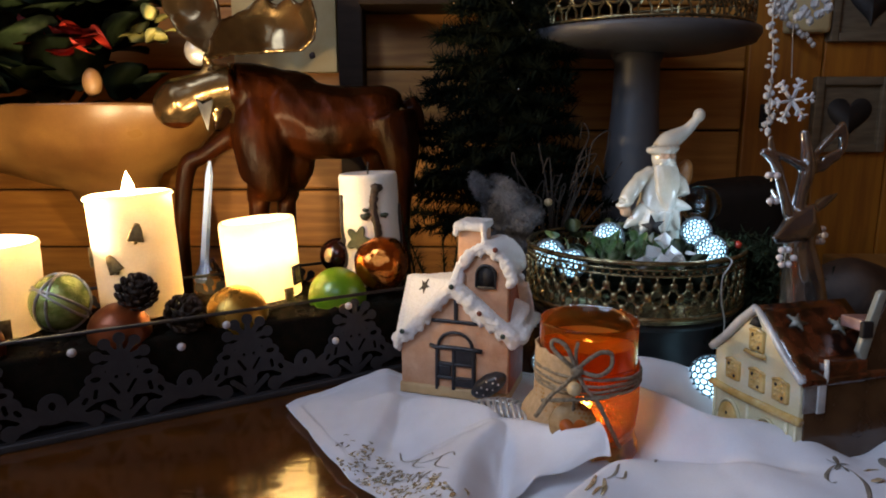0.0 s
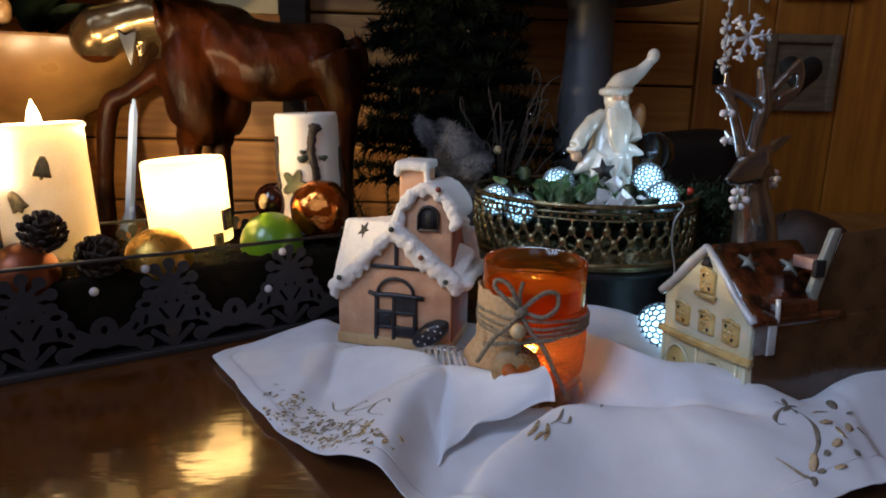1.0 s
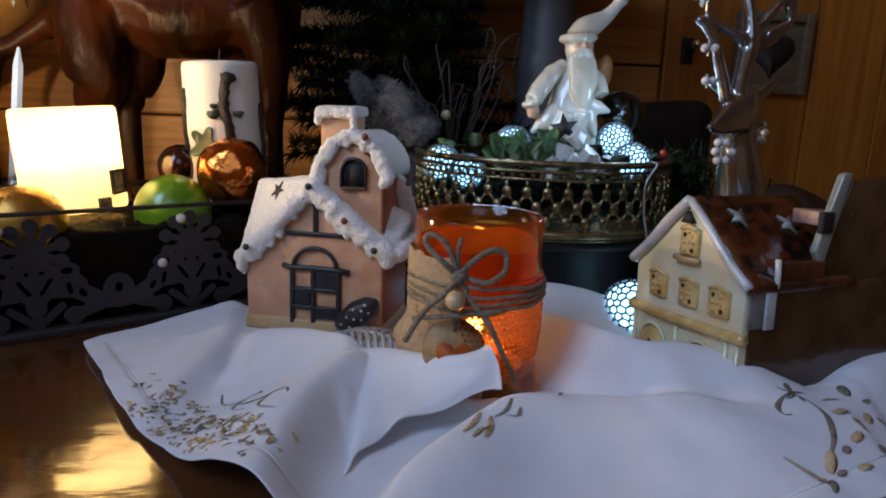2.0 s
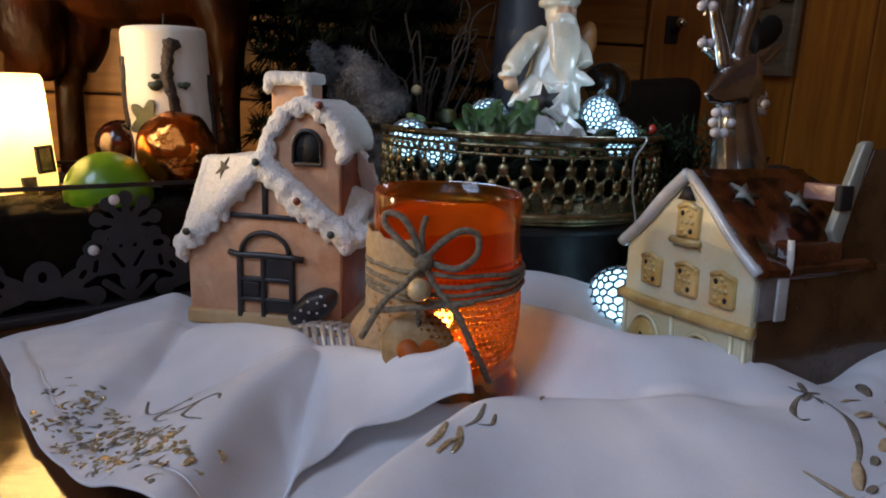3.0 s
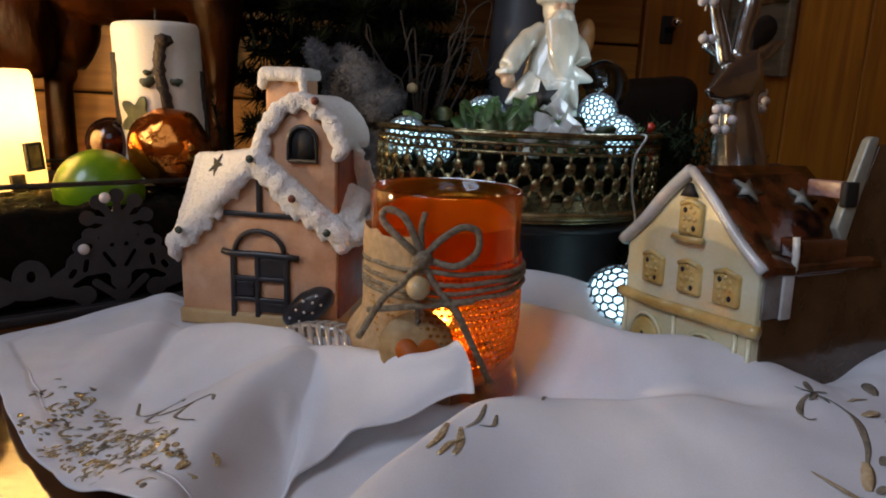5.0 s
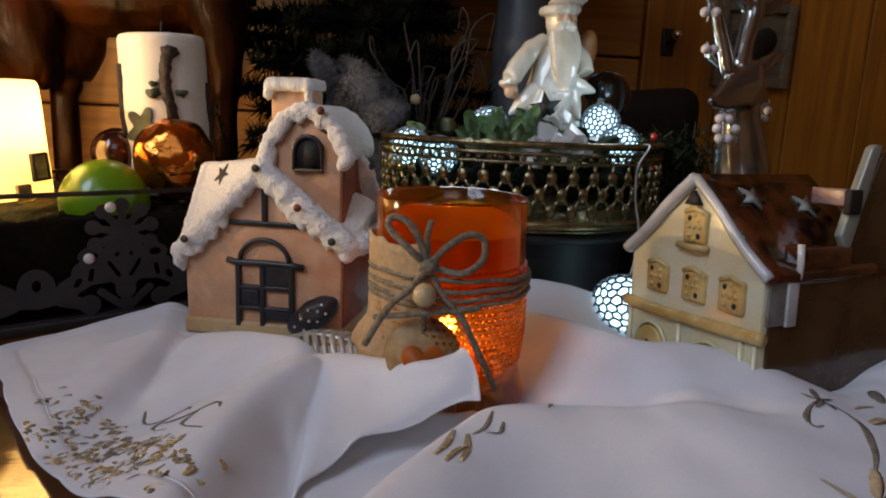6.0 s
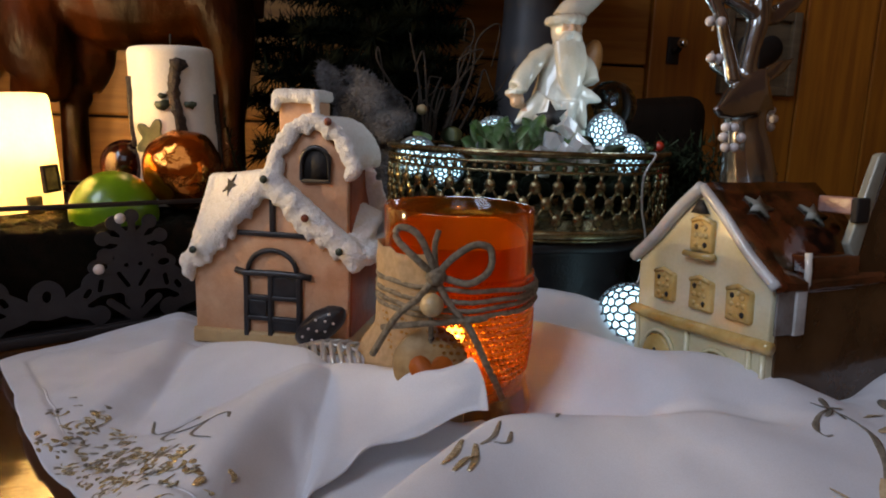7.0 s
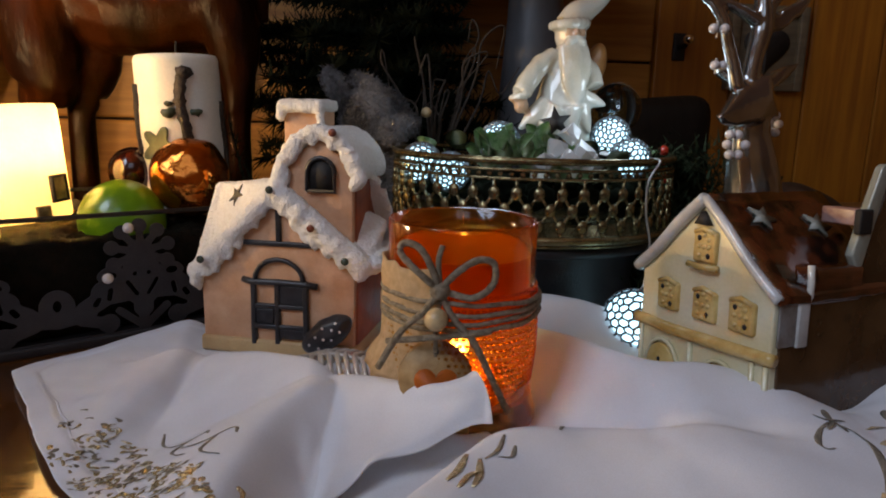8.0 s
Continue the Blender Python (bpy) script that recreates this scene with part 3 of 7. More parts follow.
def embroidery(x0, y0, turn, seed, count, scrolls=True):
    """Scrolls, stars and petals round a corner of the cloth."""
    r = random.Random(seed)
    a0 = radians(turn)

    def to_world(u, v):
        return x0 + u * math.cos(a0) - v * math.sin(a0), y0 + u * math.sin(a0) + v * math.cos(a0)

    if scrolls:
        stitch([to_world(*q) for q in ((-0.030, 0.034), (-0.018, 0.029), (-0.006, 0.032), (0.002, 0.042), (0.008, 0.039))], 0.0013, GREY_THREAD)
        stitch([to_world(*q) for q in ((-0.002, 0.036), (0.002, 0.026), (0.010, 0.023), (0.019, 0.024))], 0.0013, GREY_THREAD)
    for k in range(count):
        u, v = r.uniform(-0.050, 0.056), -0.026 + 0.044 * r.random() ** 1.7
        thread = GREY_THREAD if r.random() < 0.35 else GOLD_THREAD
        a = r.uniform(0, 6.3)
        pick = r.random()
        if pick < 0.35:
            q = r.uniform(0.0025, 0.0055)
            stitch([to_world(u + q * (1 - j / 7) * math.cos(a + j * 0.8), v + q * (1 - j / 7) * math.sin(a + j * 0.8)) for j in range(6)], 0.0009, thread)
        elif pick < 0.80:
            q = r.uniform(0.0014, 0.0030)
            stitch([to_world(u - q * math.cos(a), v - q * math.sin(a)), to_world(u, v + 0.0008), to_world(u + q * math.cos(a), v + q * math.sin(a))], r.uniform(0.0012, 0.0021), thread)
        else:
            for j in range(4):
                b = a + j * 1.57
                stitch([to_world(u + 0.0012 * math.cos(b), v + 0.0012 * math.sin(b)), to_world(u + 0.0026 * math.cos(b), v + 0.0026 * math.sin(b)), to_world(u + 0.0042 * math.cos(b), v + 0.0042 * math.sin(b))], 0.0015, thread)


embroidery(-0.044, 0.446, -54, 3, 170)
embroidery(-0.026, 0.424, -48, 13, 110)
embroidery(-0.058, 0.470, -58, 23, 60, False)


def leaf_stitch(x, y, turn, length, width, material):
    """One satin-stitched petal."""
    a = radians(turn)
    dx, dy = math.cos(a) * length / 2, math.sin(a) * length / 2
    stitch([(x - dx, y - dy), (x - dx * 0.4 - dy * 0.1, y - dy * 0.4 + dx * 0.1), (x + dx * 0.4 - dy * 0.1, y + dy * 0.4 + dx * 0.1), (x + dx, y + dy)], width, material)


# the flower spray on the other side: a dark star with a curled tail on a stem, tan petals and dots
SX, SY = -0.012, -0.013
for k in range(5):
    a = 80 + 72 * k
    leaf_stitch(0.281 + SX + 0.0036 * math.cos(radians(a)), 0.432 + SY + 0.0036 * math.sin(radians(a)), a, 0.0080, 0.0018, GREY_THREAD)
stitch([(x + SX, y + SY) for x, y in ((0.280, 0.431), (0.272, 0.427), (0.267, 0.421), (0.268, 0.417), (0.272, 0.417))], 0.0015, GREY_THREAD)
stitch([(x + SX, y + SY) for x, y in ((0.281, 0.431), (0.288, 0.425), (0.291, 0.416), (0.286, 0.404), (0.278, 0.394))], 0.0018, GREY_THREAD)
for x, y, a, long, wide, thread in ((0.275, 0.390, 60, 0.012, 0.0036, TAN_THREAD), (0.301, 0.421, 20, 0.010, 0.0042, TAN_THREAD), (0.259, 0.386, -45, 0.018, 0.0040, TAN_THREAD), (0.262, 0.384, -45, 0.014, 0.0036, TAN_THREAD),
                                    (0.318, 0.440, 70, 0.010, 0.0034, GREY_THREAD), (0.303, 0.431, 10, 0.012, 0.0016, TAN_THREAD), (0.326, 0.434, 30, 0.006, 0.0024, GREY_THREAD), (0.287, 0.396, 50, 0.006, 0.0026, GREY_THREAD),
                                    (0.277, 0.384, 30, 0.005, 0.0022, GREY_THREAD), (0.298, 0.404, 40, 0.010, 0.0036, TAN_THREAD), (0.268, 0.377, 60, 0.008, 0.0026, GREY_THREAD), (0.307, 0.412, 110, 0.009, 0.0030, GOLD_THREAD),
                                    (0.316, 0.420, 60, 0.010, 0.0034, TAN_THREAD), (0.326, 0.420, 120, 0.006, 0.0024, GREY_THREAD), (0.290, 0.386, 20, 0.008, 0.0030, TAN_THREAD), (0.308, 0.398, 80, 0.006, 0.0024, GREY_THREAD)):
    leaf_stitch(x + SX, y + SY, a, long, wide, thread)
for q in (((0.094, 0.404), (0.100, 0.411), (0.105, 0.421)), ((0.104, 0.401), (0.108, 0.409), (0.110, 0.418)), ((0.098, 0.400), (0.104, 0.408), (0.110, 0.411))):
    stitch(q, 0.0017, GOLD_THREAD)
for q in (((0.112, 0.418), (0.119, 0.424), (0.124, 0.434)), ((0.118, 0.420), (0.124, 0.420), (0.127, 0.426)), ((0.150, 0.436), (0.153, 0.442), (0.152, 0.448))):
    stitch(q, 0.0012, GREY_THREAD)

# ---- the clay house with the snowy roof ----


def clay_house():
    h = thing("clay_house", "pink clay tealight house with a white snowy roof and black window", "ornament house", (0.0117, 0.5994, 0.004), -18.2)
    bm = prism([(-0.0545, 0), (0.0500, 0), (0.0510, 0.060), (0.0, 0.108), (-0.0550, 0.050)], 0.0, 0.066, bevel=0.0015)
    bmesh.ops.subdivide_edges(bm, edges=bm.edges, cuts=1)
    part("wall", bm, BRICK_CLAY, h)
    part("plinth", box(-0.0560, -0.0025, 0.0, 0.0515, 0.067, 0.0105, 0.002), OCHRE_CLAY, h, "ochre clay base band")
    # the reddish flank
    part("flank", box(0.0485, 0.003, 0.0105, 0.0518, 0.064, 0.062, 0.001), RED_CLAY, h, "rust red clay side wall")
    # the tower that carries the chimney
    bm = prism([(0.005, 0.055), (0.0495, 0.055), (0.0495, 0.122), (0.028, 0.146), (0.005, 0.126)], 0.001, 0.060, bevel=0.0015)
    part("tower", bm, BRICK_CLAY, h)
    part("tower_flank", box(0.048, 0.004, 0.066, 0.0507, 0.058, 0.120, 0.001), RED_CLAY, h, "rust red clay side wall")
    bm = box(-0.0055, 0.024, 0.115, 0.0200, 0.052, 0.160, 0.002)
    part("chimney", bm, BRICK_CLAY, h)
    # window opening of the tower
    wx, wz, wr = 0.0290, 0.1225, 0.0090
    arch = [(wx - wr, 0.1108), (wx + wr, 0.1108)] + [(wx + wr * math.cos(a), wz + wr * math.sin(a)) for a in (math.pi * k / 8 for k in range(9))]
    part("tower_window", prism(arch, -0.0005, 0.004), BOOT_BLACK, h, "dark arched opening")
    rim = [(wx - wr, -0.0012, 0.1108)] + [(wx - wr * math.cos(math.pi * k / 8), -0.0012, wz + wr * math.sin(math.pi * k / 8)) for k in range(9)] + [(wx + wr, -0.0012, 0.1108), (wx - wr, -0.0012, 0.1108)]
    part("tower_window_rim", tube(rim, 0.0014, 6), BLACK_PAINT, h)
    # snow: verges, slabs and drips, fused into one crust
    lumps = bmesh.new()
    r = random.Random(11)

    def verge(a, b, y, size, drips, n=26):
        for k in range(n + 1):
            t = k / n
            x, z = a[0] + (b[0] - a[0]) * t, a[1] + (b[1] - a[1]) * t
            ball(size * r.uniform(0.95, 1.05), (x, y + r.uniform(-0.001, 0.001), z), (1, 0.8, 1), lumps, 2)
            if drips and r.random() < 0.75:
                ball(size * 0.62, (x + r.uniform(-0.002, 0.002), y - 0.001, z - size * r.uniform(0.35, 0.85)), (0.9, 0.8, 1.2), lumps, 2)

    verge((-0.0575, 0.0545), (-0.001, 0.1105), -0.002, 0.0066, True)
    verge((-0.001, 0.1105), (0.0550, 0.0655), -0.002, 0.0076, True)
    ball(0.0055, (-0.0575, -0.001, 0.0515), (0.8, 0.9, 1.5), lumps, 2)
    ball(0.0046, (-0.0560, -0.001, 0.0470), (0.6, 0.8, 1.5), lumps, 2)
    ball(0.0065, (0.0560, -0.001, 0.0625), (0.9, 0.9, 1.2), lumps, 2)
    # ragged drips under the verges
    for x, z, q in ((-0.0440, 0.0600, 0.0048), (-0.0340, 0.0690, 0.0046), (-0.0268, 0.0765, 0.0046), (-0.0150, 0.0900, 0.0042), (0.0120, 0.0905, 0.0048), (0.0185, 0.0840, 0.0052), (0.0244, 0.0800, 0.0052), (0.0330, 0.0740, 0.0046), (0.0420, 0.0680, 0.0048), (0.0500, 0.0635, 0.0046)):
        ball(q, (x, -0.002, z), (0.85, 0.7, 1.0), lumps, 2)
        ball(q * 0.7, (x + 0.0006, -0.002, z - q * 0.7), (0.8, 0.7, 1.1), lumps, 2)
    # main roof, ridge along the front
    def slab(points):
        own = bmesh.new()
        bmesh.ops.convex_hull(own, input=[own.verts.new((x, y, z - q)) for x, y, z in points for q in (0.0, 0.007)])
        joined(lumps, own)

    slab([(-0.002, -0.003, 0.116), (-0.059, -0.003, 0.050), (-0.0585, 0.036, 0.108), (-0.002, 0.036, 0.117)])
    slab([(-0.002, -0.003, 0.116), (0.059, -0.003, 0.066), (0.064, 0.030, 0.090), (-0.002, 0.036, 0.119)])
    slab([(-0.0585, 0.034, 0.108), (0.062, 0.034, 0.112), (0.064, 0.074, 0.060), (-0.0585, 0.074, 0.056)])
    for k in range(20):
        ball(0.0045, (-0.055 + 0.0060 * k * 0.95, 0.036, 0.1065 + 0.0004 * k), (1, 1, 0.8), lumps, 2)
    for k in range(14):
        t = k / 13
        ball(0.0048, (-0.0575, -0.002 + 0.038 * t, 0.048 + 0.057 * t), (1, 1, 1), lumps, 2)
    for k in range(9):
        t = k / 8
        ball(0.0068, (0.063, 0.004 + 0.066 * t, 0.065 + 0.004 * math.sin(3 * t)), (0.9, 1.1, 0.9), lumps, 2)
    # tower snow: a smooth steep cover with a scalloped front edge
    def crown(a):
        return 0.0278 + 0.0262 * math.copysign(abs(math.cos(a)) ** 1.15, math.cos(a)), 0.1190 + 0.0285 * max(0.0, math.sin(a)) ** 1.15
    ring = [crown(math.pi * (1.0 - k / 14)) for k in range(15)]
    for (xa, za), (xb, zb) in zip(ring, ring[1:]):
        own = bmesh.new()
        bmesh.ops.convex_hull(own, input=[own.verts.new((0.0278 + (x - 0.0278) * q, y, z - 0.0035 + 0.0065 * (q - 0.9) / 0.12)) for x, z in ((xa, za), (xb, zb)) for y in (-0.001, 0.062) for q in (0.90, 1.02)])
        joined(lumps, own)
    for k, (x, z) in enumerate(ring):
        ball(0.0050 * r.uniform(0.92, 1.1), (x, -0.001, z), (1, 0.8, 1), lumps, 2)
        ball(0.0038, (0.0278 + (x - 0.0278) * 0.86, -0.001, z - 0.0045 * (0.5 + 0.5 * math.sin(k * 2.3))), (1, 0.8, 1.2), lumps, 2)
    for x, z in ((0.0020, 0.116), (0.0535, 0.1175), (0.0535, 0.1235)):
        ball(0.0042, (x, 0.0, z), (0.8, 0.9, 1.4), lumps, 2)
    # chimney snow
    box(-0.0078, 0.021, 0.1590, 0.0222, 0.055, 0.1670, 0.003, lumps)
    for k in range(6):
        ball(0.0046 * r.uniform(0.9, 1.1), (-0.0055 + 0.0050 * k, 0.022, 0.1620), (1, 0.8, 1), lumps, 2)
    ball(0.0042, (-0.0065, 0.022, 0.1570), (0.8, 0.9, 1.3), lumps, 2)
    for k in range(5):
        ball(0.0036, (0.0205, 0.022, 0.159 - 0.0038 * k), (0.8, 0.8, 1.1), lumps, 2)
    crust = fused(lumps, 0.0013, 2)
    for v in crust.verts:
        v.co += 0.0005 * Vector(noise.noise_vector(v.co * 260)) + 0.0005 * Vector(noise.noise_vector(v.co * 620))
    # the star vent follows the crust
    nrm = Vector((-1.158, -1.45, 1.0)).normalized()
    side = Vector((1.0, 0.0, 1.158)).normalized()
    rise = nrm.cross(side) if nrm.cross(side).z > 0 else side.cross(nrm)
    mid = Vector((-0.0355, 0.0150, 0.1035))
    near = [v.co.copy() for v in crust.verts if (v.co - mid).length < 0.016]
    own = bmesh.new()

    def on_crust(u, w2, lift):
        p = mid + side * u + rise * w2
        hs = [(q - p).dot(nrm) for q in near if ((q - p) - nrm * (q - p).dot(nrm)).length < 0.0016]
        return own.verts.new(p + nrm * (max(hs or [0.0]) + lift))
    line = star_outline(0.0082, 5, 0.40)
    tops = [on_crust(u, w2, 0.0004) for u, w2 in line]
    hub = on_crust(0, 0, 0.0004)
    for a, b in zip(tops, tops[1:] + tops[:1]):
        own.faces.new((hub, a, b))
    bmesh.ops.recalc_face_normals(own, faces=own.faces)
    bmesh.ops.solidify(own, geom=own.faces[:], thickness=0.0009)
    part("star", own, BOOT_BLACK, h, "dark star-shaped vent", smooth=False)
    part("snow_roof", crust, SNOW, h, "thick white glittery snow crust")
    # gable beams
    bm = box(-0.026, -0.0022, 0.0740, 0.026, 0.003, 0.0772, 0.001)
    box(-0.0015, -0.0022, 0.0770, 0.0022, 0.003, 0.104, 0.001, bm)
    part("beam", bm, BLACK_PAINT, h, "black painted gable timbers")
    # ladder-like window
    bm = box(-0.0195, -0.003, 0.0075, -0.0160, 0.001, 0.052, 0.001)
    box(-0.0030, -0.003, 0.0085, 0.0005, 0.001, 0.052, 0.001, bm)
    box(0.0165, -0.003, 0.0120, 0.0200, 0.001, 0.052, 0.001, bm)
    for z in (0.020, 0.034):
        box(-0.018, -0.0028, z - 0.0015, 0.018, 0.001, z + 0.0015, 0.0008, bm)
    box(-0.016, -0.0022, 0.0220, -0.004, 0.001, 0.0320, 0.0006, bm)
    box(0.0, -0.0022, 0.0355, 0.017, 0.001, 0.048, 0.0006, bm)
    box(0.0, -0.0022, 0.0120, 0.017, 0.001, 0.0185, 0.0006, bm)
    for v in bm.verts:
        v.co += 0.0004 * Vector(noise.noise_vector(v.co * 120))
    part("window", bm, BLACK_PAINT, h, "black relief window with dark panes")
    part("window_shelf", tube([(-0.0250, -0.0012, 0.0512), (-0.0190, -0.0018, 0.0498), (0.0, -0.0020, 0.0505), (0.0180, -0.0018, 0.0500), (0.0262, -0.0012, 0.0490)], 0.0021, 8), BLACK_PAINT, h)
    part("window_arch", tube([(-0.0165 * math.cos(math.pi * k / 14), -0.0015, 0.0512 + 0.0142 * math.sin(math.pi * k / 14)) for k in range(15)], 0.0017, 6), BLACK_PAINT, h)
    # small black bush with white dots
    lean = pose(0.0345, -0.0065, 0.0200, 0, -37, 0)
    bm = ball(0.0120, (0, 0, 0), (1.65, 0.75, 0.78), None, 4)
    for v in bm.verts:
        v.co += 0.0010 * Vector(noise.noise_vector(v.co * 160))
    bm.transform(lean)
    bush = part("bush", bm, BLACK_PAINT, h, "black bush relief with white dots")
    for u, w2 in ((-0.011, 0.001), (-0.007, -0.004), (-0.004, 0.003), (0.0, -0.001), (0.003, 0.005), (0.004, -0.004), (0.008, 0.001), (0.012, 0.003), (0.011, -0.003)):
        y = -0.0090 * math.sqrt(max(0.0, 1 - (u / 0.0198) ** 2 - (w2 / 0.0094) ** 2)) - 0.0002
        part("dot", ball(0.0011, tuple(lean @ Vector((u, y, w2))), (1, 0.7, 1), None, 1), PEARL, bush)
    # gems pressed into the snow
    for x, y, z, mm in ((-0.0015, -0.0095, 0.111, DOT_GREEN), (0.0255, -0.0105, 0.0885, DOT_RED), (0.0475, -0.0105, 0.069, DOT_GREEN), (-0.0500, -0.0095, 0.0640, DOT_GREEN), (0.0385, -0.0060, 0.1470, DOT_RED)):
        part("gem", ball(0.0026, (x, y, z), (1, 0.6, 1), None, 2), mm, h)
    return h


clay_house()

PINK_GLAZE = mat("pink_glaze", (0.36, 0.22, 0.19), 0.3, second=(0.2, 0.09, 0.07), scale=90, coat=0.4)

# ---- the glazed house with the brown roof ----


def glazed_house():
    h = thing("glazed_house", "cream glazed ceramic house with a brown roof on the cloth", "ornament house", (0.2383, 0.4802, 0.006), -75.2)
    h.matrix_basis = pose(0.2383, 0.4802, 0.006, 0, -2.5, -75.2)
    w, e, top = 0.0455, 0.0775, 0.1165
    body = prism([(-w, 0), (w, 0), (w, e), (0, top), (-w, e)], 0.0, 0.078, bevel=0.0012)
    part("wall", body, CREAM_GLAZE, h)
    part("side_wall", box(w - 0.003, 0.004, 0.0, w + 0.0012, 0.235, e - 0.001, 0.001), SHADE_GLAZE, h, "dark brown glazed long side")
    # sagging hand-modelled ledge
    ledge = tube(curve([(-w - 0.0025, -0.0002, 0.0465), (-0.020, -0.0012, 0.0462), (0.010, -0.0012, 0.0470), (0.030, -0.0010, 0.0475), (w + 0.0022, 0.0, 0.0478)], 6), 0.0033, 10)
    part("ledge", ledge, YELLOW_GLAZE, h, "golden glazed ledge")
    # roof slabs, the brown one slightly uneven
    for s in (-1, 1):
        own = prism([(0, top + 0.0050), (s * (w + 0.0028), e + 0.0005), (s * (w + 0.0028), e - 0.0035), (0, top - 0.0005)], 0.0, 0.080)
        bmesh.ops.subdivide_edges(own, edges=own.edges[:], cuts=7, use_grid_fill=True)
        for v in own.verts:
            v.co += 0.0011 * Vector(noise.noise_vector(v.co * 70))
        part("roof", own, BROWN_GLAZE, h, "brown glazed roof slope")
    # pale verge on the front gable, rounded
    for s in (-1, 1):
        rib = curve([(0, -0.0012, top + 0.0030), (s * 0.016, -0.0016, top - 0.0105), (s * 0.032, -0.0014, e + 0.0125), (s * (w + 0.0030), -0.0010, e - 0.0010)], 6)
        part("verge", tube(rib, 0.0037 if s < 0 else 0.0028, 10, None, 0.9), VERGE_GLAZE, h, "pale bluish white gable edge")
    part("peak_hole", prism([(-0.0050, top - 0.0105), (0.0050, top - 0.0105), (0, top - 0.0035)], -0.0032, 0.002), BOOT_BLACK, h)

    def pane(x, z, wx, hz, sill):
        own = box(x - wx, -0.0026, z - hz, x + wx, 0.002, z + hz, 0.0022, None, 3)
        for v in own.verts:
            v.co += 0.0005 * Vector(noise.noise_vector(v.co * 190))
        win = part("window", own, YELLOW_GLAZE, h, "golden glazed window relief")
        for u, v in ((-0.4, 0.55), (0.42, -0.5)):
            part("hole", ball(0.0015, (x + wx * u, -0.0027, z + hz * v), (1, 0.5, 1.1), None, 1), BOOT_BLACK, win)
        # little pressed crumbs of glaze
        for u, v in ((0.35, 0.5), (-0.4, -0.5), (0.0, 0.05), (-0.45, 0.05), (0.45, 0.05), (0.0, 0.75), (0.0, -0.7)):
            part("boss", ball(0.0017, (x + wx * u, -0.0026, z + hz * v), (1.1, 0.6, 0.9), None, 1), YELLOW_GLAZE, win)
        part("lintel", tube([(x - wx * 0.85, -0.0020, z + hz - 0.001), (x, -0.0024, z + hz + 0.0012), (x + wx * 0.85, -0.0020, z + hz - 0.001)], 0.0014, 6), YELLOW_GLAZE, win)
        if sill:
            part("sill", tube([(x - wx - 0.0022, -0.0026, z - hz - 0.0012), (x, -0.0034, z - hz - 0.0016), (x + wx + 0.0022, -0.0026, z - hz - 0.0012)], 0.0019, 8), YELLOW_GLAZE, win)
    pane(0.0022, 0.0945, 0.0078, 0.0085, True)
    for x in (-0.0226, 0.0039, 0.0285):
        pane(x, 0.0643, 0.0080, 0.0082, False)
    for x in (-0.0250, 0.0165):
        arch = [(x - 0.011, 0.0), (x + 0.011, 0.0)] + [(x + 0.011 * math.cos(a), 0.024 + 0.0125 * math.sin(a)) for a in (math.pi * k / 8 for k in range(9))]
        door = part("arch_door", prism(arch, -0.0026, 0.001, bevel=0.0008), YELLOW_GLAZE, h, "golden glazed arched door relief")
        part("hole", ball(0.0015, (x - 0.001, -0.0026, 0.027), (1, 0.5, 1), None, 1), BOOT_BLACK, door)
        part("arch_rim", tube([(x - 0.0125 * math.cos(math.pi * k / 10), -0.0012, 0.024 + 0.0145 * math.sin(math.pi * k / 10)) for k in range(11)], 0.0012, 6), CREAM_GLAZE, door)
    for x in (-0.0435, -0.0045, 0.036, 0.0440):
        part("pilaster", tube([(x, -0.0006, 0.0), (x + 0.0006, -0.0008, 0.022), (x, -0.0006, 0.044)], 0.0015, 7), CREAM_GLAZE, h)
    # star-shaped vents in the brown slope, dark inside, with a pale rim of bare clay
    slope = math.degrees(math.atan2(top - e + 0.0045, w + 0.0028))
    for u, v in ((0.28, 0.0235), (0.38, 0.0570)):
        at = pose((w + 0.0028) * u, v, (top + 0.0050) + (e - top - 0.0045) * u + 0.0008, 0, slope, 0) @ pose(0, 0, 0, 90, 0, 90)
        own = prism(star_outline(0.0086), -0.0006, 0.0010)
        own.transform(at)
        star = part("star", own, PALE_STAR, h, "pale star-shaped vent")
        own = prism(star_outline(0.0050, at=(-0.0012, 0.0012)), -0.0012, 0.0004)
        own.transform(at)
        part("star_hole", own, VENT_GREEN, star, "dark greenish opening")
    # dormer with a slim pale post; white corner face below, one half greyed as shade
    own = box(0.026, 0.0215, 0.072, 0.0475, 0.056, 0.0895, 0.0024, None, 3)
    part("dormer", own, BROWN_GLAZE, h, "small brown glazed dormer")
    part("dormer_post", tube([(0.0470, 0.0200, 0.0745), (0.0472, 0.0200, 0.0830), (0.0466, 0.0198, 0.0915)], 0.0017, 8), WHITE_GLAZE, h, "white glazed post")
    part("corner_face", box(w + 0.0004, 0.0020, 0.0535, w + 0.0018, 0.0130, 0.0755, 0.0006), SHADED_WHITE, h, "white glazed corner face, coloured grey for its shade")
    part("corner_face", box(w + 0.0004, 0.0130, 0.0525, w + 0.0026, 0.0205, 0.0760, 0.0012, None, 3), VERGE_GLAZE, h, "pale glazed corner face")
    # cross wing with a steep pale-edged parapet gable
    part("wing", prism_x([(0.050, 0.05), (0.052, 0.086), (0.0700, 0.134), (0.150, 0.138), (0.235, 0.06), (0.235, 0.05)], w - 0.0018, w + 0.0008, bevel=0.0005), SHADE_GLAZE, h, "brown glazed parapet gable")
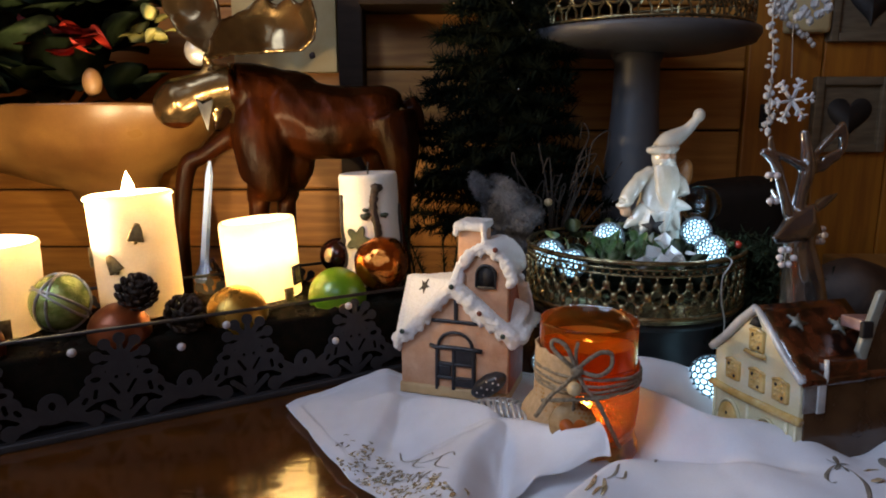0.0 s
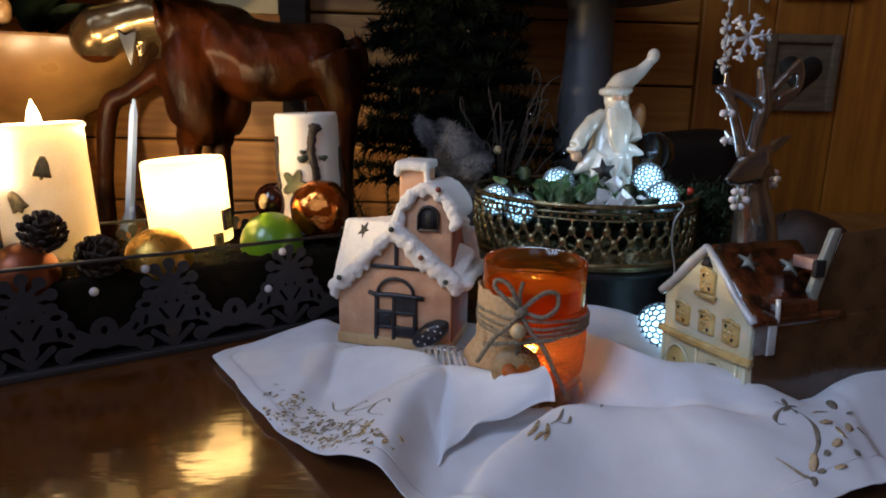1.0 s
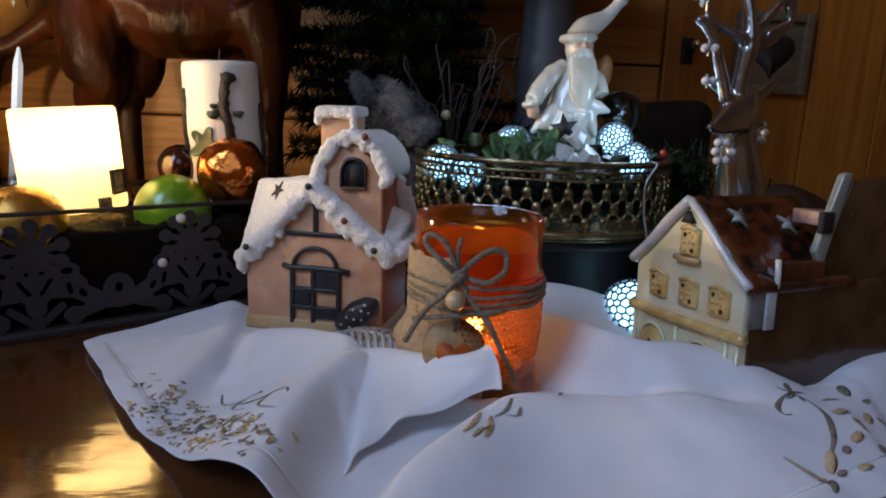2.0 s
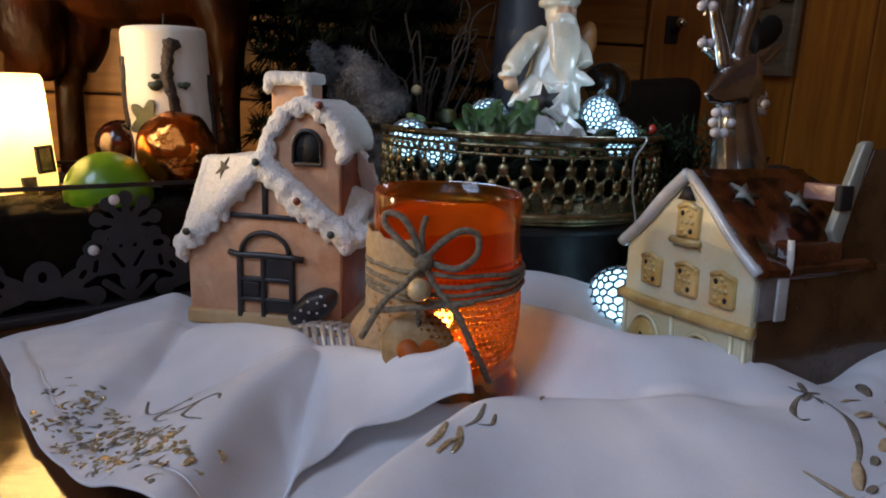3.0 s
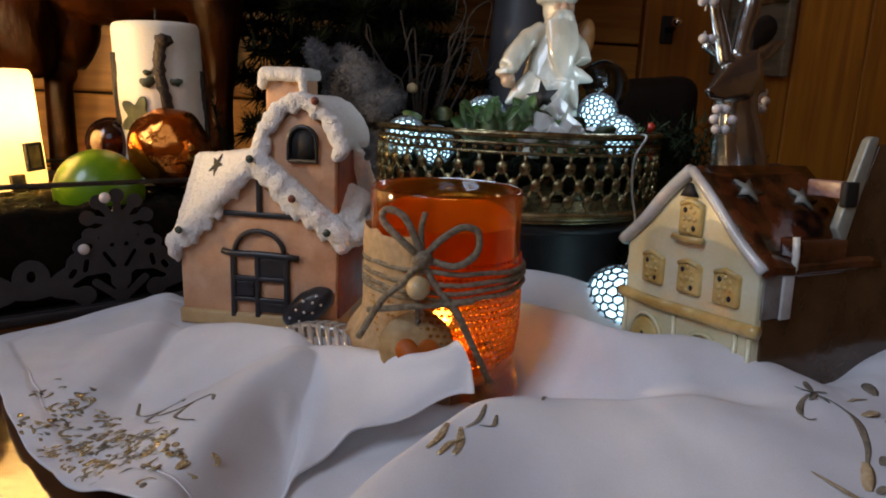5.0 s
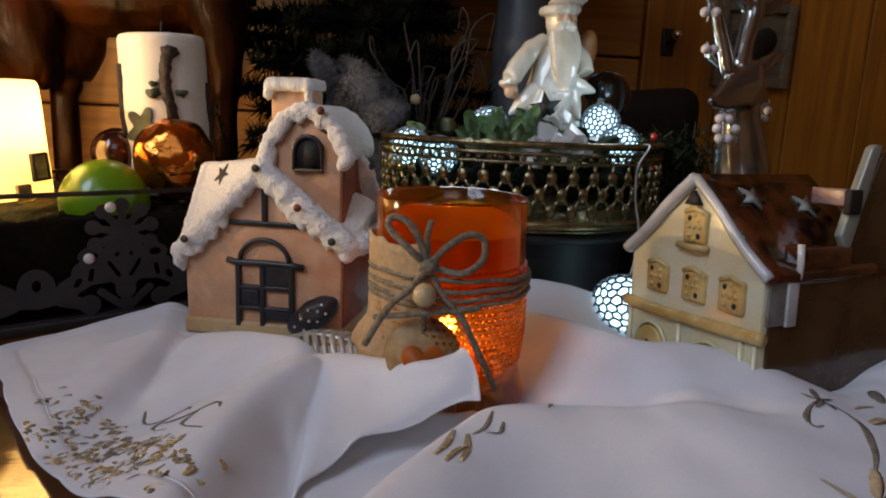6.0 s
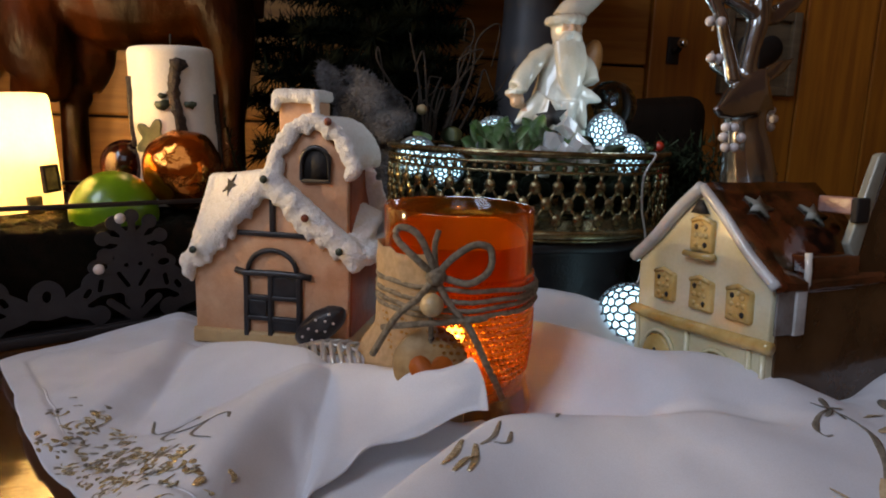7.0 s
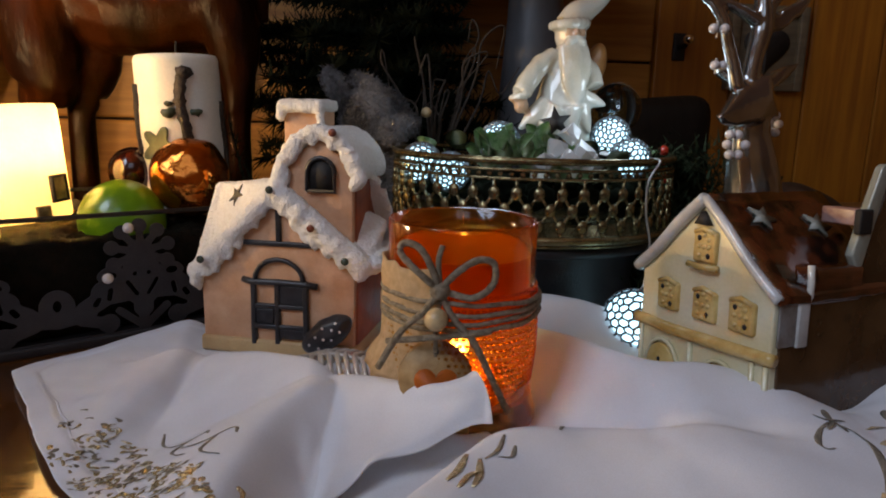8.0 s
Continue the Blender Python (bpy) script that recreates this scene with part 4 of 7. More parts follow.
    own = prism_x([(0.0462, 0.0945), (0.0615, 0.1365), (0.0640, 0.1380), (0.0690, 0.1375), (0.0530, 0.0840)], w - 0.0030, w + 0.0014, bevel=0.0010)
    part("wing_edge", own, PARAPET_GLAZE, h, "pale greenish glazed parapet edge")
    part("wing_window", box(w - 0.001, 0.0480, 0.1045, w + 0.0026, 0.0570, 0.1165, 0.001), BOOT_BLACK, h, "dark square window")
    part("saddle", prism_x([(0.052, 0.108), (0.080, 0.107), (0.080, 0.115), (0.052, 0.1165)], 0.024, w - 0.0032, bevel=0.001), PINK_GLAZE, h, "pinkish glazed roof saddle")
    return h


glazed_house()

ORANGE_SLEEVE = mat("orange_frost", (0.90, 0.40, 0.05), 0.6, second=(0.72, 0.27, 0.03), scale=40, translucent=0.75, bump=0.05)

# ---- the orange glass with twine, burlap and a tealight ----
GX, GY = 0.1145, 0.503


def orange_lantern():
    g = thing("orange_lantern", "orange glass tealight holder tied with twine and burlap", "candle holder", (GX, GY, 0.004))
    prof_out = [(0.0360, 0.0), (0.0402, 0.0012), (0.0418, 0.0045), (0.0412, 0.0090), (0.0392, 0.0150), (0.0378, 0.022), (0.0376, 0.032), (0.0390, 0.050), (0.0386, 0.070), (0.0380, 0.095), (0.0382, 0.107), (0.0376, 0.1082)]
    prof_in = [(0.0366, 0.1075), (0.0360, 0.095), (0.0365, 0.070), (0.0368, 0.050), (0.0354, 0.034), (0.0350, 0.022), (0.0330, 0.0145), (0.028, 0.0115), (0.001, 0.0110)]
    part("glass", lathe(prof_out + prof_in, 72, cap=True), ORANGE_GLASS, g)
    # pressed rows of small knobs
    knobs = bmesh.new()
    for j in range(16):
        z = 0.026 + 0.0033 * j
        rr = 0.0376 + 0.0020 * smoothstep(0.02, 0.045, z) - 0.0010 * smoothstep(0.052, 0.072, z)
        for k in range(76):
            a = 2 * math.pi * (k + 0.5 * (j % 2)) / 76
            ball(0.0013, (rr * math.cos(a), rr * math.sin(a), z), (1, 1, 0.8), knobs, 1)
    tagged(part("knob_pattern", knobs, ORANGE_GLASS, g, "rows of pressed glass knobs"), kind="stuff")
    part("sleeve", lathe([(0.0352, 0.091), (0.0358, 0.076), (0.0364, 0.060), (0.0358, 0.060), (0.0352, 0.076), (0.0346, 0.091)], 64, cap=False), ORANGE_SLEEVE, g, "glowing frosted orange band inside the glass")
    light = part("tealight", lathe([(0.019, 0.0), (0.0192, 0.014), (0.0185, 0.0145), (0.018, 0.012), (0.001, 0.012)], 32, at=(0, 0, 0.0115)), ORANGE_WAX, g, "lit tealight")
    part("flame", ball(0.0035, (0, 0, 0.0335), (0.9, 0.9, 2.0), None, 2), FLAME, light)
    return g


orange_lantern()
lamp("tealight_flame", "POINT", (GX, GY, 0.043), 0.037, (1.0, 0.66, 0.28), 0.005)


def lantern_tie():
    g = thing("twine_bow", "grey-brown twine bow with burlap, wooden bead and wood slice", "bow", (GX, GY, 0.004))
    # strands round the glass
    for z, dz in ((0.066, 0.003), (0.0715, -0.002), (0.062, 0.002), (0.0685, 0.001)):
        pts = []
        for k in range(49):
            a = 2 * math.pi * k / 48
            pts.append((0.0408 * math.cos(a), 0.0408 * math.sin(a), z + dz * math.sin(a + 0.7) + 0.0004 * math.sin(9 * a)))
        part("strand", tube(pts, 0.0013, 6), TWINE, g)
    # everything at the front faces the walker: local x right, -y front
    def front(pts, r, nm="loop"):
        part(nm, tube(curve(pts, 8), r, 7), TWINE, g)
    k = Vector((-0.0165, -0.0375, 0.0795))
    kx, ky, kz = k
    front([(kx, ky, kz), (kx - 0.009, ky - 0.003, kz + 0.008), (kx - 0.018, ky + 0.002, kz + 0.017), (kx - 0.0165, ky + 0.003, kz + 0.022), (kx - 0.009, ky - 0.001, kz + 0.0195), (kx - 0.003, ky - 0.002, kz + 0.008), (kx, ky, kz)], 0.0017)
    front([(kx, ky, kz), (kx + 0.008, ky - 0.004, kz + 0.010), (kx + 0.017, ky - 0.005, kz + 0.0155), (kx + 0.0245, ky - 0.003, kz + 0.0130), (kx + 0.0245, ky - 0.003, kz + 0.0035), (kx + 0.015, ky - 0.005, kz - 0.0025), (kx + 0.004, ky - 0.001, kz - 0.001)], 0.0017)
    front([(kx, ky, kz), (kx + 0.006, ky - 0.003, kz - 0.012), (kx + 0.016, ky - 0.005, kz - 0.024), (kx + 0.024, ky - 0.005, kz - 0.040), (kx + 0.034, ky - 0.003, kz - 0.060)], 0.0017, "tail")
    front([(kx, ky, kz), (kx - 0.008, ky - 0.002, kz - 0.010), (kx - 0.018, ky + 0.001, kz - 0.020), (kx - 0.028, ky + 0.008, kz - 0.040)], 0.0017, "tail")
    front([(kx - 0.024, ky + 0.006, kz - 0.026), (kx - 0.008, ky - 0.003, kz - 0.022), (kx + 0.014, ky - 0.005, kz - 0.020), (kx + 0.024, ky - 0.004, kz - 0.019)], 0.0015, "strand")
    front([(kx, ky, kz + 0.002), (kx - 0.001, ky - 0.001, kz + 0.014), (kx + 0.001, ky + 0.001, kz + 0.021)], 0.0014, "tail")
    bm = ball(0.0046, (kx, ky - 0.001, kz), (1.1, 0.9, 1.0), None, 2)
    part("knot", bm, TWINE, g)
    part("bead", ball(0.0055, (kx - 0.002, ky - 0.005, kz - 0.0125), (1, 1, 1), None, 3), BEAD_WOOD, g, "round pale wooden bead")
    # burlap strip on the side of the glass
    bm = bmesh.new()
    rows = []
    for j in range(15):
        z = 0.026 + 0.062 * j / 14
        row = []
        for i in range(15):
            a = radians(160 + 86 * i / 14 + 2.5 * math.sin(j * 1.3) * (1 if i in (0, 14) else 0.2))
            rr = 0.0398 + 0.0012 * math.sin(i * 1.9 + j * 0.7) + 0.012 * smoothstep(0.05, 0.024, z) * max(0.0, 1 - i / 8)
            row.append(bm.verts.new((rr * math.cos(a), rr * math.sin(a), z + 0.001 * math.sin(i * 1.1))))
        rows.append(row)
    for a, b in zip(rows, rows[1:]):
        for i in range(14):
            bm.faces.new((a[i], a[i + 1], b[i + 1], b[i]))
    ob = part("burlap", bm, BURLAP, g, "tan burlap strip")
    md = ob.modifiers.new("thickness", "SOLIDIFY")
    md.thickness, md.offset = 0.0008, 1.0
    # wood slice hanging under the bead
    own = lathe([(0.0001, -0.0018), (0.017, -0.0018), (0.0178, 0.0), (0.017, 0.0018), (0.0001, 0.0018)], 36, cap=False, wobble=0.05)
    own.transform(pose(kx - 0.001, ky + 0.0005, 0.0370, 78, 0, -6))
    slice_ = part("wood_slice", own, SLICE_WOOD, g, "round slice of wood with an orange heart")
    heart = [(0.0105 * 0.062 * 16 * math.sin(t) ** 3, 0.0105 * 0.062 * (13 * math.cos(t) - 5 * math.cos(2 * t) - 2 * math.cos(3 * t) - math.cos(4 * t))) for t in (2 * math.pi * q / 28 for q in range(28))]
    own = prism(heart, -0.0026, 0.0)
    own.transform(pose(kx - 0.001, ky - 0.0012, 0.0335, -12, 0, -6))
    part("heart", own, ORANGE_WAX, slice_, "orange heart")
    part("hole", ball(0.0016, (kx - 0.001, ky + 0.0005, 0.0495), (1, 0.8, 1), None, 1), BOOT_BLACK, slice_)
    part("string", tube(curve([(kx - 0.002, ky - 0.003, kz - 0.018), (kx - 0.0015, ky - 0.001, 0.053), (kx - 0.001, ky + 0.002, 0.0465)], 5), 0.0012, 6), TWINE, slice_)
    return g


lantern_tie()


def silver_leaf():
    s = thing("silver_leaf", "small ribbed silver leaf ornament beside the glass", "ornament leaf", (0.056, 0.548, 0.004), -25)
    bm = bmesh.new()
    tube(curve([(-0.034, 0, 0.012), (-0.012, -0.004, 0.019), (0.012, -0.004, 0.018), (0.032, 0.002, 0.010)], 5), 0.0016, 6, bm)
    part("midrib", bm, PALE_SILVER, s)
    for k in range(11):
        x = -0.028 + 0.0055 * k
        z = 0.020 - 9.0 * (x + 0.002) ** 2
        part("rib", tube(curve([(x, -0.003, z), (x + 0.004, -0.010, z - 0.002), (x + 0.009, -0.017, z - 0.009)], 4), [0.0018] * 8 + [0.001], 6), PALE_SILVER, s)
        part("rib", tube(curve([(x, -0.003, z), (x + 0.003, 0.005, z - 0.001), (x + 0.007, 0.011, z - 0.008)], 4), [0.0018] * 8 + [0.001], 6), PALE_SILVER, s)
    return s


silver_leaf()

# ---- the long tin tray ----
TX, TY, TT = -0.20, 0.591, 30.4


def tray_point(u, v, z=0.0):
    a = radians(TT)
    return Vector((TX + u * math.cos(a) - v * math.sin(a), TY + u * math.sin(a) + v * math.cos(a), z))


def capsule(x, z, ax, az, bx, bz, r):
    dx, dz = bx - ax, bz - az
    t = min(1.0, max(0.0, ((x - ax) * dx + (z - az) * dz) / (dx * dx + dz * dz + 1e-12)))
    return r - math.hypot(x - ax - t * dx, z - az - t * dz)


def oval(x, z, cx, cz, rx, rz):
    return (1 - math.hypot((x - cx) / rx, (z - cz) / rz)) * min(rx, rz)


def motif(x, z):
    """Above zero where the tin of one frosty tree stands; x from its middle."""
    x = abs(x)
    tin = max(oval(x, z, 0, 0.062, 0.0092, 0.0100), capsule(x, z, 0, 0.054, 0, 0.036, 0.0120), capsule(x, z, 0, 0.034, 0, 0.022, 0.0065), capsule(x, z, 0, 0.022, 0, 0, 0.0030))
    for k, deg in enumerate((90, 52, 14, -22)):
        a = radians(deg)
        tin = max(tin, oval(x, z, 0.0192 * math.cos(a), 0.0625 + 0.0192 * math.sin(a), 0.0050, 0.0050), capsule(x, z, 0, 0.0625, 0.018 * math.cos(a), 0.0625 + 0.018 * math.sin(a), 0.0024))
    tin = max(tin, oval(x, z, 0.0195, 0.0475, 0.0095, 0.0062), capsule(x, z, 0.008, 0.037, 0.025, 0.036, 0.0085), capsule(x, z, 0.025, 0.033, 0.037, 0.026, 0.0062))
    tin = max(tin, oval(x, z, 0.0545, 0.030, 0.0110, 0.0120), capsule(x, z, 0.036, 0.024, 0.054, 0.021, 0.0058), oval(x, z, 0.0235, 0.0140, 0.0070, 0.0066), capsule(x, z, 0.0235, 0.014, 0.040, 0.019, 0.0042))
    tin = max(tin, capsule(x, z, 0.0, 0.008, 0.016, 0.022, 0.0026))
    holes = max(oval(x, z, 0.0206, 0.0475, 0.0042, 0.0027), oval(x, z, 0.0046, 0.0475, 0.0017, 0.0017), capsule(x, z, 0.0098, 0.0420, 0.0038, 0.0325, 0.0015), capsule(x, z, 0.0210, 0.0375, 0.0222, 0.0315, 0.0018),
                capsule(x, z, 0.0290, 0.0315, 0.0310, 0.0285, 0.0020), oval(x, z, 0.0545, 0.031, 0.0030, 0.0042))
    return max(min(tin, -holes), 0.0072 - z)


def cut_tile(half, height, fn):
    """A sheet of tin cut along fn, between -half and half."""
    step = 0.0011
    nx, nz = int(round(2 * half / step)), int(round(height / step))
    f = [[fn(-half + 2 * half * i / nx, height * j / nz) for j in range(nz + 1)] for i in range(nx + 1)]
    bm = bmesh.new()
    made = {}

    def vert(key, x, z):
        if key not in made:
            made[key] = bm.verts.new((x, 0.0, z))
        return made[key]
    for i in range(nx):
        for j in range(nz):
            corners = ((i, j), (i + 1, j), (i + 1, j + 1), (i, j + 1))
            poly = []
            for c, d in zip(corners, corners[1:] + corners[:1]):
                fc, fd = f[c[0]][c[1]], f[d[0]][d[1]]
                xc, zc, xd, zd = -half + 2 * half * c[0] / nx, height * c[1] / nz, -half + 2 * half * d[0] / nx, height * d[1] / nz
                if fc > 0:
                    poly.append(vert(c, xc, zc))
                if (fc > 0) != (fd > 0):
                    t = fc / (fc - fd)
                    poly.append(vert((min(c, d), max(c, d)), xc + t * (xd - xc), zc + t * (zd - zc)))
            poly = [p for k, p in enumerate(poly) if p is not poly[k - 1]]
            if len(poly) > 2:
                try:
                    bm.faces.new(poly)
                except ValueError:
                    pass
    bmesh.ops.recalc_face_normals(bm, faces=bm.faces)
    return bm


def long_tray():
    t = thing("candle_tray", "long dark grey tin tray with cut-out frosty tree sides", "tray", tuple(tray_point(0, 0, 0.0)), TT)
    L0, L1, W, H = -0.36, 0.215, 0.165, 0.0905
    part("bottom", box(L0, 0.0, 0.003, L1, W, 0.006, 0.001), IRON, t, "dark tin tray floor")
    tile = cut_tile(0.05425, H, motif)
    bmesh.ops.solidify(tile, geom=tile.faces[:], thickness=0.0014)
    me = bpy.data.meshes.new("cut_panel")
    tile.to_mesh(me)
    tile.free()
    me.materials.append(TIN)
    for k in range(5):
        for v in (0.0, W):
            ob = new("cut_panel", me)
            ob.parent = t
            ob.matrix_basis = pose(-0.306 + 0.1085 * k, v, 0)
    for x in (L0, L1):
        ob = new("cut_panel", me)
        ob.parent = t
        ob.matrix_basis = pose(x, W / 2, 0, 0, 0, 90)
    for x in (L0, L1):
        part("end_rail", box(x - 0.001, 0.0, 0.0, x + 0.001, W, 0.02, 0.0005), TIN, t)
    ring = [(L0, 0, H), (L1, 0, H), (L1, W, H), (L0, W, H)]
    for p, q in zip(ring, ring[1:] + ring[:1]):
        part("rim", tube([p, q], 0.0017, 8), TIN, t)
    part("foot_rail", box(L0, -0.004, 0.0, L1, 0.0, 0.006, 0.001), TIN, t)
    for u, z in ((0.0, 0.080), (0.120, 0.081), (0.105, 0.047), (-0.040, 0.066), (-0.125, 0.0755), (-0.21, 0.066)):
        part("pearl", ball(0.0037, (u, -0.0032, z), (1, 0.8, 1), None, 3), PEARL, t, "white pearl stud")
    return t


long_tray()


def candle(u, v, r, height, lit, material, deep=0.0, drip=0.0, label="", r_low=None):
    at = tray_point(u, v, 0.078)
    c = thing("pillar_candle", label, "candle", tuple(at), TT, "candles in the tray")
    r_low = r_low or r
    wall = 0.0045
    out = [(r_low * 0.985, 0.0), (r_low, 0.003)] + [(r_low + (r - r_low) * k / 8, 0.003 + (height - 0.009) * k / 8) for k in range(1, 9)] + [(r + drip, height - 0.004), (r + drip - 0.001, height - 0.001), (r - 0.002, height)]
    if deep:
        inner = [(r - wall, height - 0.001), (r - wall - 0.0005, height - deep * 0.5), (r - wall - 0.003, height - deep * 0.9), (r * 0.7, height - deep), (0.001, height - deep)]
    else:
        inner = [(r * 0.8, height - 0.0015), (0.001, height - 0.002)]
    bm = lathe(out + inner, 56, wobble=0.012)
    part("wax", bm, material, c)
    base = height - (deep or 0.002)
    part("wick", tube([(0, 0, base - 0.002), (0.0005, 0, base + 0.006), (0.0015, 0.0005, base + 0.014)], 0.0009, 6), WICK, c)
    if lit:
        part("flame", lathe([(0.0008, 0.0), (0.0044, 0.004), (0.0060, 0.010), (0.0056, 0.016), (0.0036, 0.023), (0.0014, 0.028), (0.0003, 0.031)], 16, at=(0.001, 0, base + 0.009)), FLAME, c)
        p = at + Vector((0, 0, base + (0.032 if deep < 0.03 else 0.026)))
        lamp("candle_flame", "POINT", tuple(p), lit, (1.0, 0.69, 0.36), 0.006)
    return c


def on_candle(c, r, deg, z, own, material, name, label=""):
    """Set a flat relief, drawn in x and z and facing -y, on the candle's side."""
    own.transform(pose(r * math.cos(radians(deg)), r * math.sin(radians(deg)), z, 0, 0, deg + 90))
    return part(name, own, material, c, label)


def lean(c, deg):
    """Tip a candle sideways about its foot."""
    at = c.matrix_basis.translation.copy()
    c.matrix_basis = Matrix.Translation(at) @ pose(0, 0, 0, 0, deg, 0) @ Matrix.Translation(-at) @ c.matrix_basis


# front of the candles, seen from the walker, lies about -120 degrees in the tray's own turn
bell = [(-0.006, -0.006), (0.006, -0.006), (0.005, -0.003), (0.0035, 0.003), (0.0015, 0.0068), (-0.0015, 0.0068), (-0.0035, 0.003), (-0.005, -0.003)]
c1 = candle(-0.186, 0.094, 0.0455, 0.0805, 4.6, WAX_DIM, 0.020, 0.001, "tall cream pillar candle burning in the tray")
on_candle(c1, 0.0455, -75, 0.0095, prism([(-0.007, -0.008), (0.007, -0.008), (0.007, 0.009), (-0.007, 0.009)], -0.0014, 0.001, bevel=0.0006), GILT, "plaque", "dark gilt wax plaque")
c2 = candle(-0.0575, 0.0925, 0.0385, 0.1185, 3.6, WAX_DIM, 0.020, 0.0022, "tall cream pillar candle with gilt bells, burning", r_low=0.0382)
lean(c2, -3.5)
bell = [(x * 1.3, z * 1.35) for x, z in bell]
for deg, z, tip in ((-180, 0.0610, 20), (-127, 0.0560, -24), (-92, 0.0830, 12)):
    own = prism(bell, -0.003, 0.001, bevel=0.0012)
    own.transform(pose(0, 0, 0, 0, tip, 0))
    on_candle(c2, 0.0384, deg, z, own, GILT, "bell", "gilt wax bell")
    own = ball(0.0022, (0, -0.0015, -0.0088), (1, 0.8, 1), None, 1)
    own.transform(pose(0, 0, 0, 0, tip, 0))
    on_candle(c2, 0.0384, deg, z, own, GILT, "clapper")
c3 = candle(0.0640, 0.0945, 0.0395, 0.0835, 4.8, WAX_GLOW, 0.052, 0.0, "short cream pillar candle glowing from within", r_low=0.0392)
lean(c3, -4.5)
plaque = on_candle(c3, 0.0392, -44, 0.0220, prism([(-0.0075, -0.009), (0.0075, -0.009), (0.0075, 0.009), (-0.0075, 0.009)], -0.0012, 0.001, bevel=0.0006), GILT, "plaque", "dark gilt wax window")
for q in (box(-0.0085, -0.0022, -0.010, -0.0065, 0.001, 0.010, 0.0005), box(0.0065, -0.0022, -0.010, 0.0085, 0.001, 0.010, 0.0005), box(-0.0065, -0.0022, 0.008, 0.0065, 0.001, 0.010, 0.0005), box(-0.0065, -0.0022, -0.010, 0.0065, 0.001, -0.008, 0.0005)):
    on_candle(c3, 0.0392, -44, 0.0220, q, BARK, "window_frame")
on_candle(c3, 0.0392, -68, 0.0050, prism([(-0.005, -0.006), (0.005, -0.006), (0.005, 0.006), (-0.005, 0.006)], -0.003, 0.001, bevel=0.001), GILT, "plaque")
c4 = candle(0.1935, 0.0955, 0.0336, 0.1275, 0, WAX_WHITE, 0.0, 0.0, "unlit white pillar candle with dark flower and bark relief")
lean(c4, -2.5)
flower = [(0.0155 * (0.80 + 0.24 * math.cos(5 * a + 0.6)) * math.cos(a), 0.0168 * (0.80 + 0.24 * math.cos(5 * a + 0.6)) * math.sin(a)) for a in (2 * math.pi * k / 60 for k in range(60))]
own = prism(flower, -0.0012, 0.003)
bmesh.ops.inset_region(own, faces=[f for f in own.faces if len(f.verts) > 20 and f.normal.y < 0], thickness=0.0016, depth=-0.0006)
on_candle(c4, 0.0336, -140, 0.0545, own, DARK_LEAF, "flower", "dark green wax flower")


def bark_strip(z0, z1, width, seed):
    """One ragged upright strip, in x and z."""
    left, right = [], []
    n = int((z1 - z0) / 0.0026)
    for k in range(n + 1):
        z = z0 + (z1 - z0) * k / n
        m = 0.0018 * math.sin(k * 0.30 + seed) + 0.0014 * noise.noise((k * 0.5, 0, seed))
        left.append((m - width * (0.75 + 0.9 * abs(noise.noise((k * 0.62, 3, seed)))), z))
        right.append((m + width * (0.70 + 0.9 * abs(noise.noise((k * 0.71, 7, seed)))), z))
    return prism(left + list(reversed(right)), -0.0022, 0.0018)


on_candle(c4, 0.0338, -104, 0.0585, bark_strip(-0.055, 0.058, 0.0050, 1.0), BARK, "trunk", "brown bark strip")
on_candle(c4, 0.0338, -98, 0.1100, prism([(-0.006, 0.0), (0.001, -0.003), (0.007, 0.001), (0.005, 0.006), (-0.002, 0.008), (-0.007, 0.005)], -0.0024, 0.0018), BARK, "bark_tuft")
for x0, x1, z0, z1, sd in ((-0.017, -0.005, -0.003, 0.005, 1.0), (0.005, 0.015, -0.002, 0.004, 2.0), (-0.014, -0.007, 0.006, 0.010, 3.0)):
    n = 14
    ragged = [((x0 + x1) / 2 + (x1 - x0) / 2 * math.cos(a) * (1 + 0.5 * noise.noise((math.cos(a) * 2, math.sin(a) * 2, sd))), (z0 + z1) / 2 + (z1 - z0) / 2 * math.sin(a) * (1 + 0.6 * noise.noise((math.cos(a) * 2, math.sin(a) * 2, sd + 5)))) for a in (2 * math.pi * k / n for k in range(n))]
    on_candle(c4, 0.0334, -104, 0.0805, prism(ragged, -0.0008, 0.0035), DARK_LEAF, "leaf", "dull green painted leaf")
on_candle(c4, 0.0338, -182, 0.0485, bark_strip(0.0, 0.056, 0.0034, 2.0), BARK, "trunk")
on_candle(c4, 0.0338, -34, 0.0085, bark_strip(0.0, 0.082, 0.0036, 3.0), BARK, "trunk")


def bauble(u, v, z, r, material, label, crinkle=0.0, cap=True):
    b = thing("bauble", label, "christmas ball", tuple(tray_point(u, v, z)), 0, "balls in the tray")
    bm = ball(r, (0, 0, 0), (1, 1, 1), None, 4)
    if crinkle:
        for q in bm.verts:
            q.co *= 1 + crinkle * noise.noise(q.co * 55)
    part("globe", bm, material, b)
    if cap:
        part("cap", lathe([(0.004, 0.0), (0.004, 0.005), (0.003, 0.0055)], 12, at=(0, 0, r - 0.0015)), GILT, b)
    return b


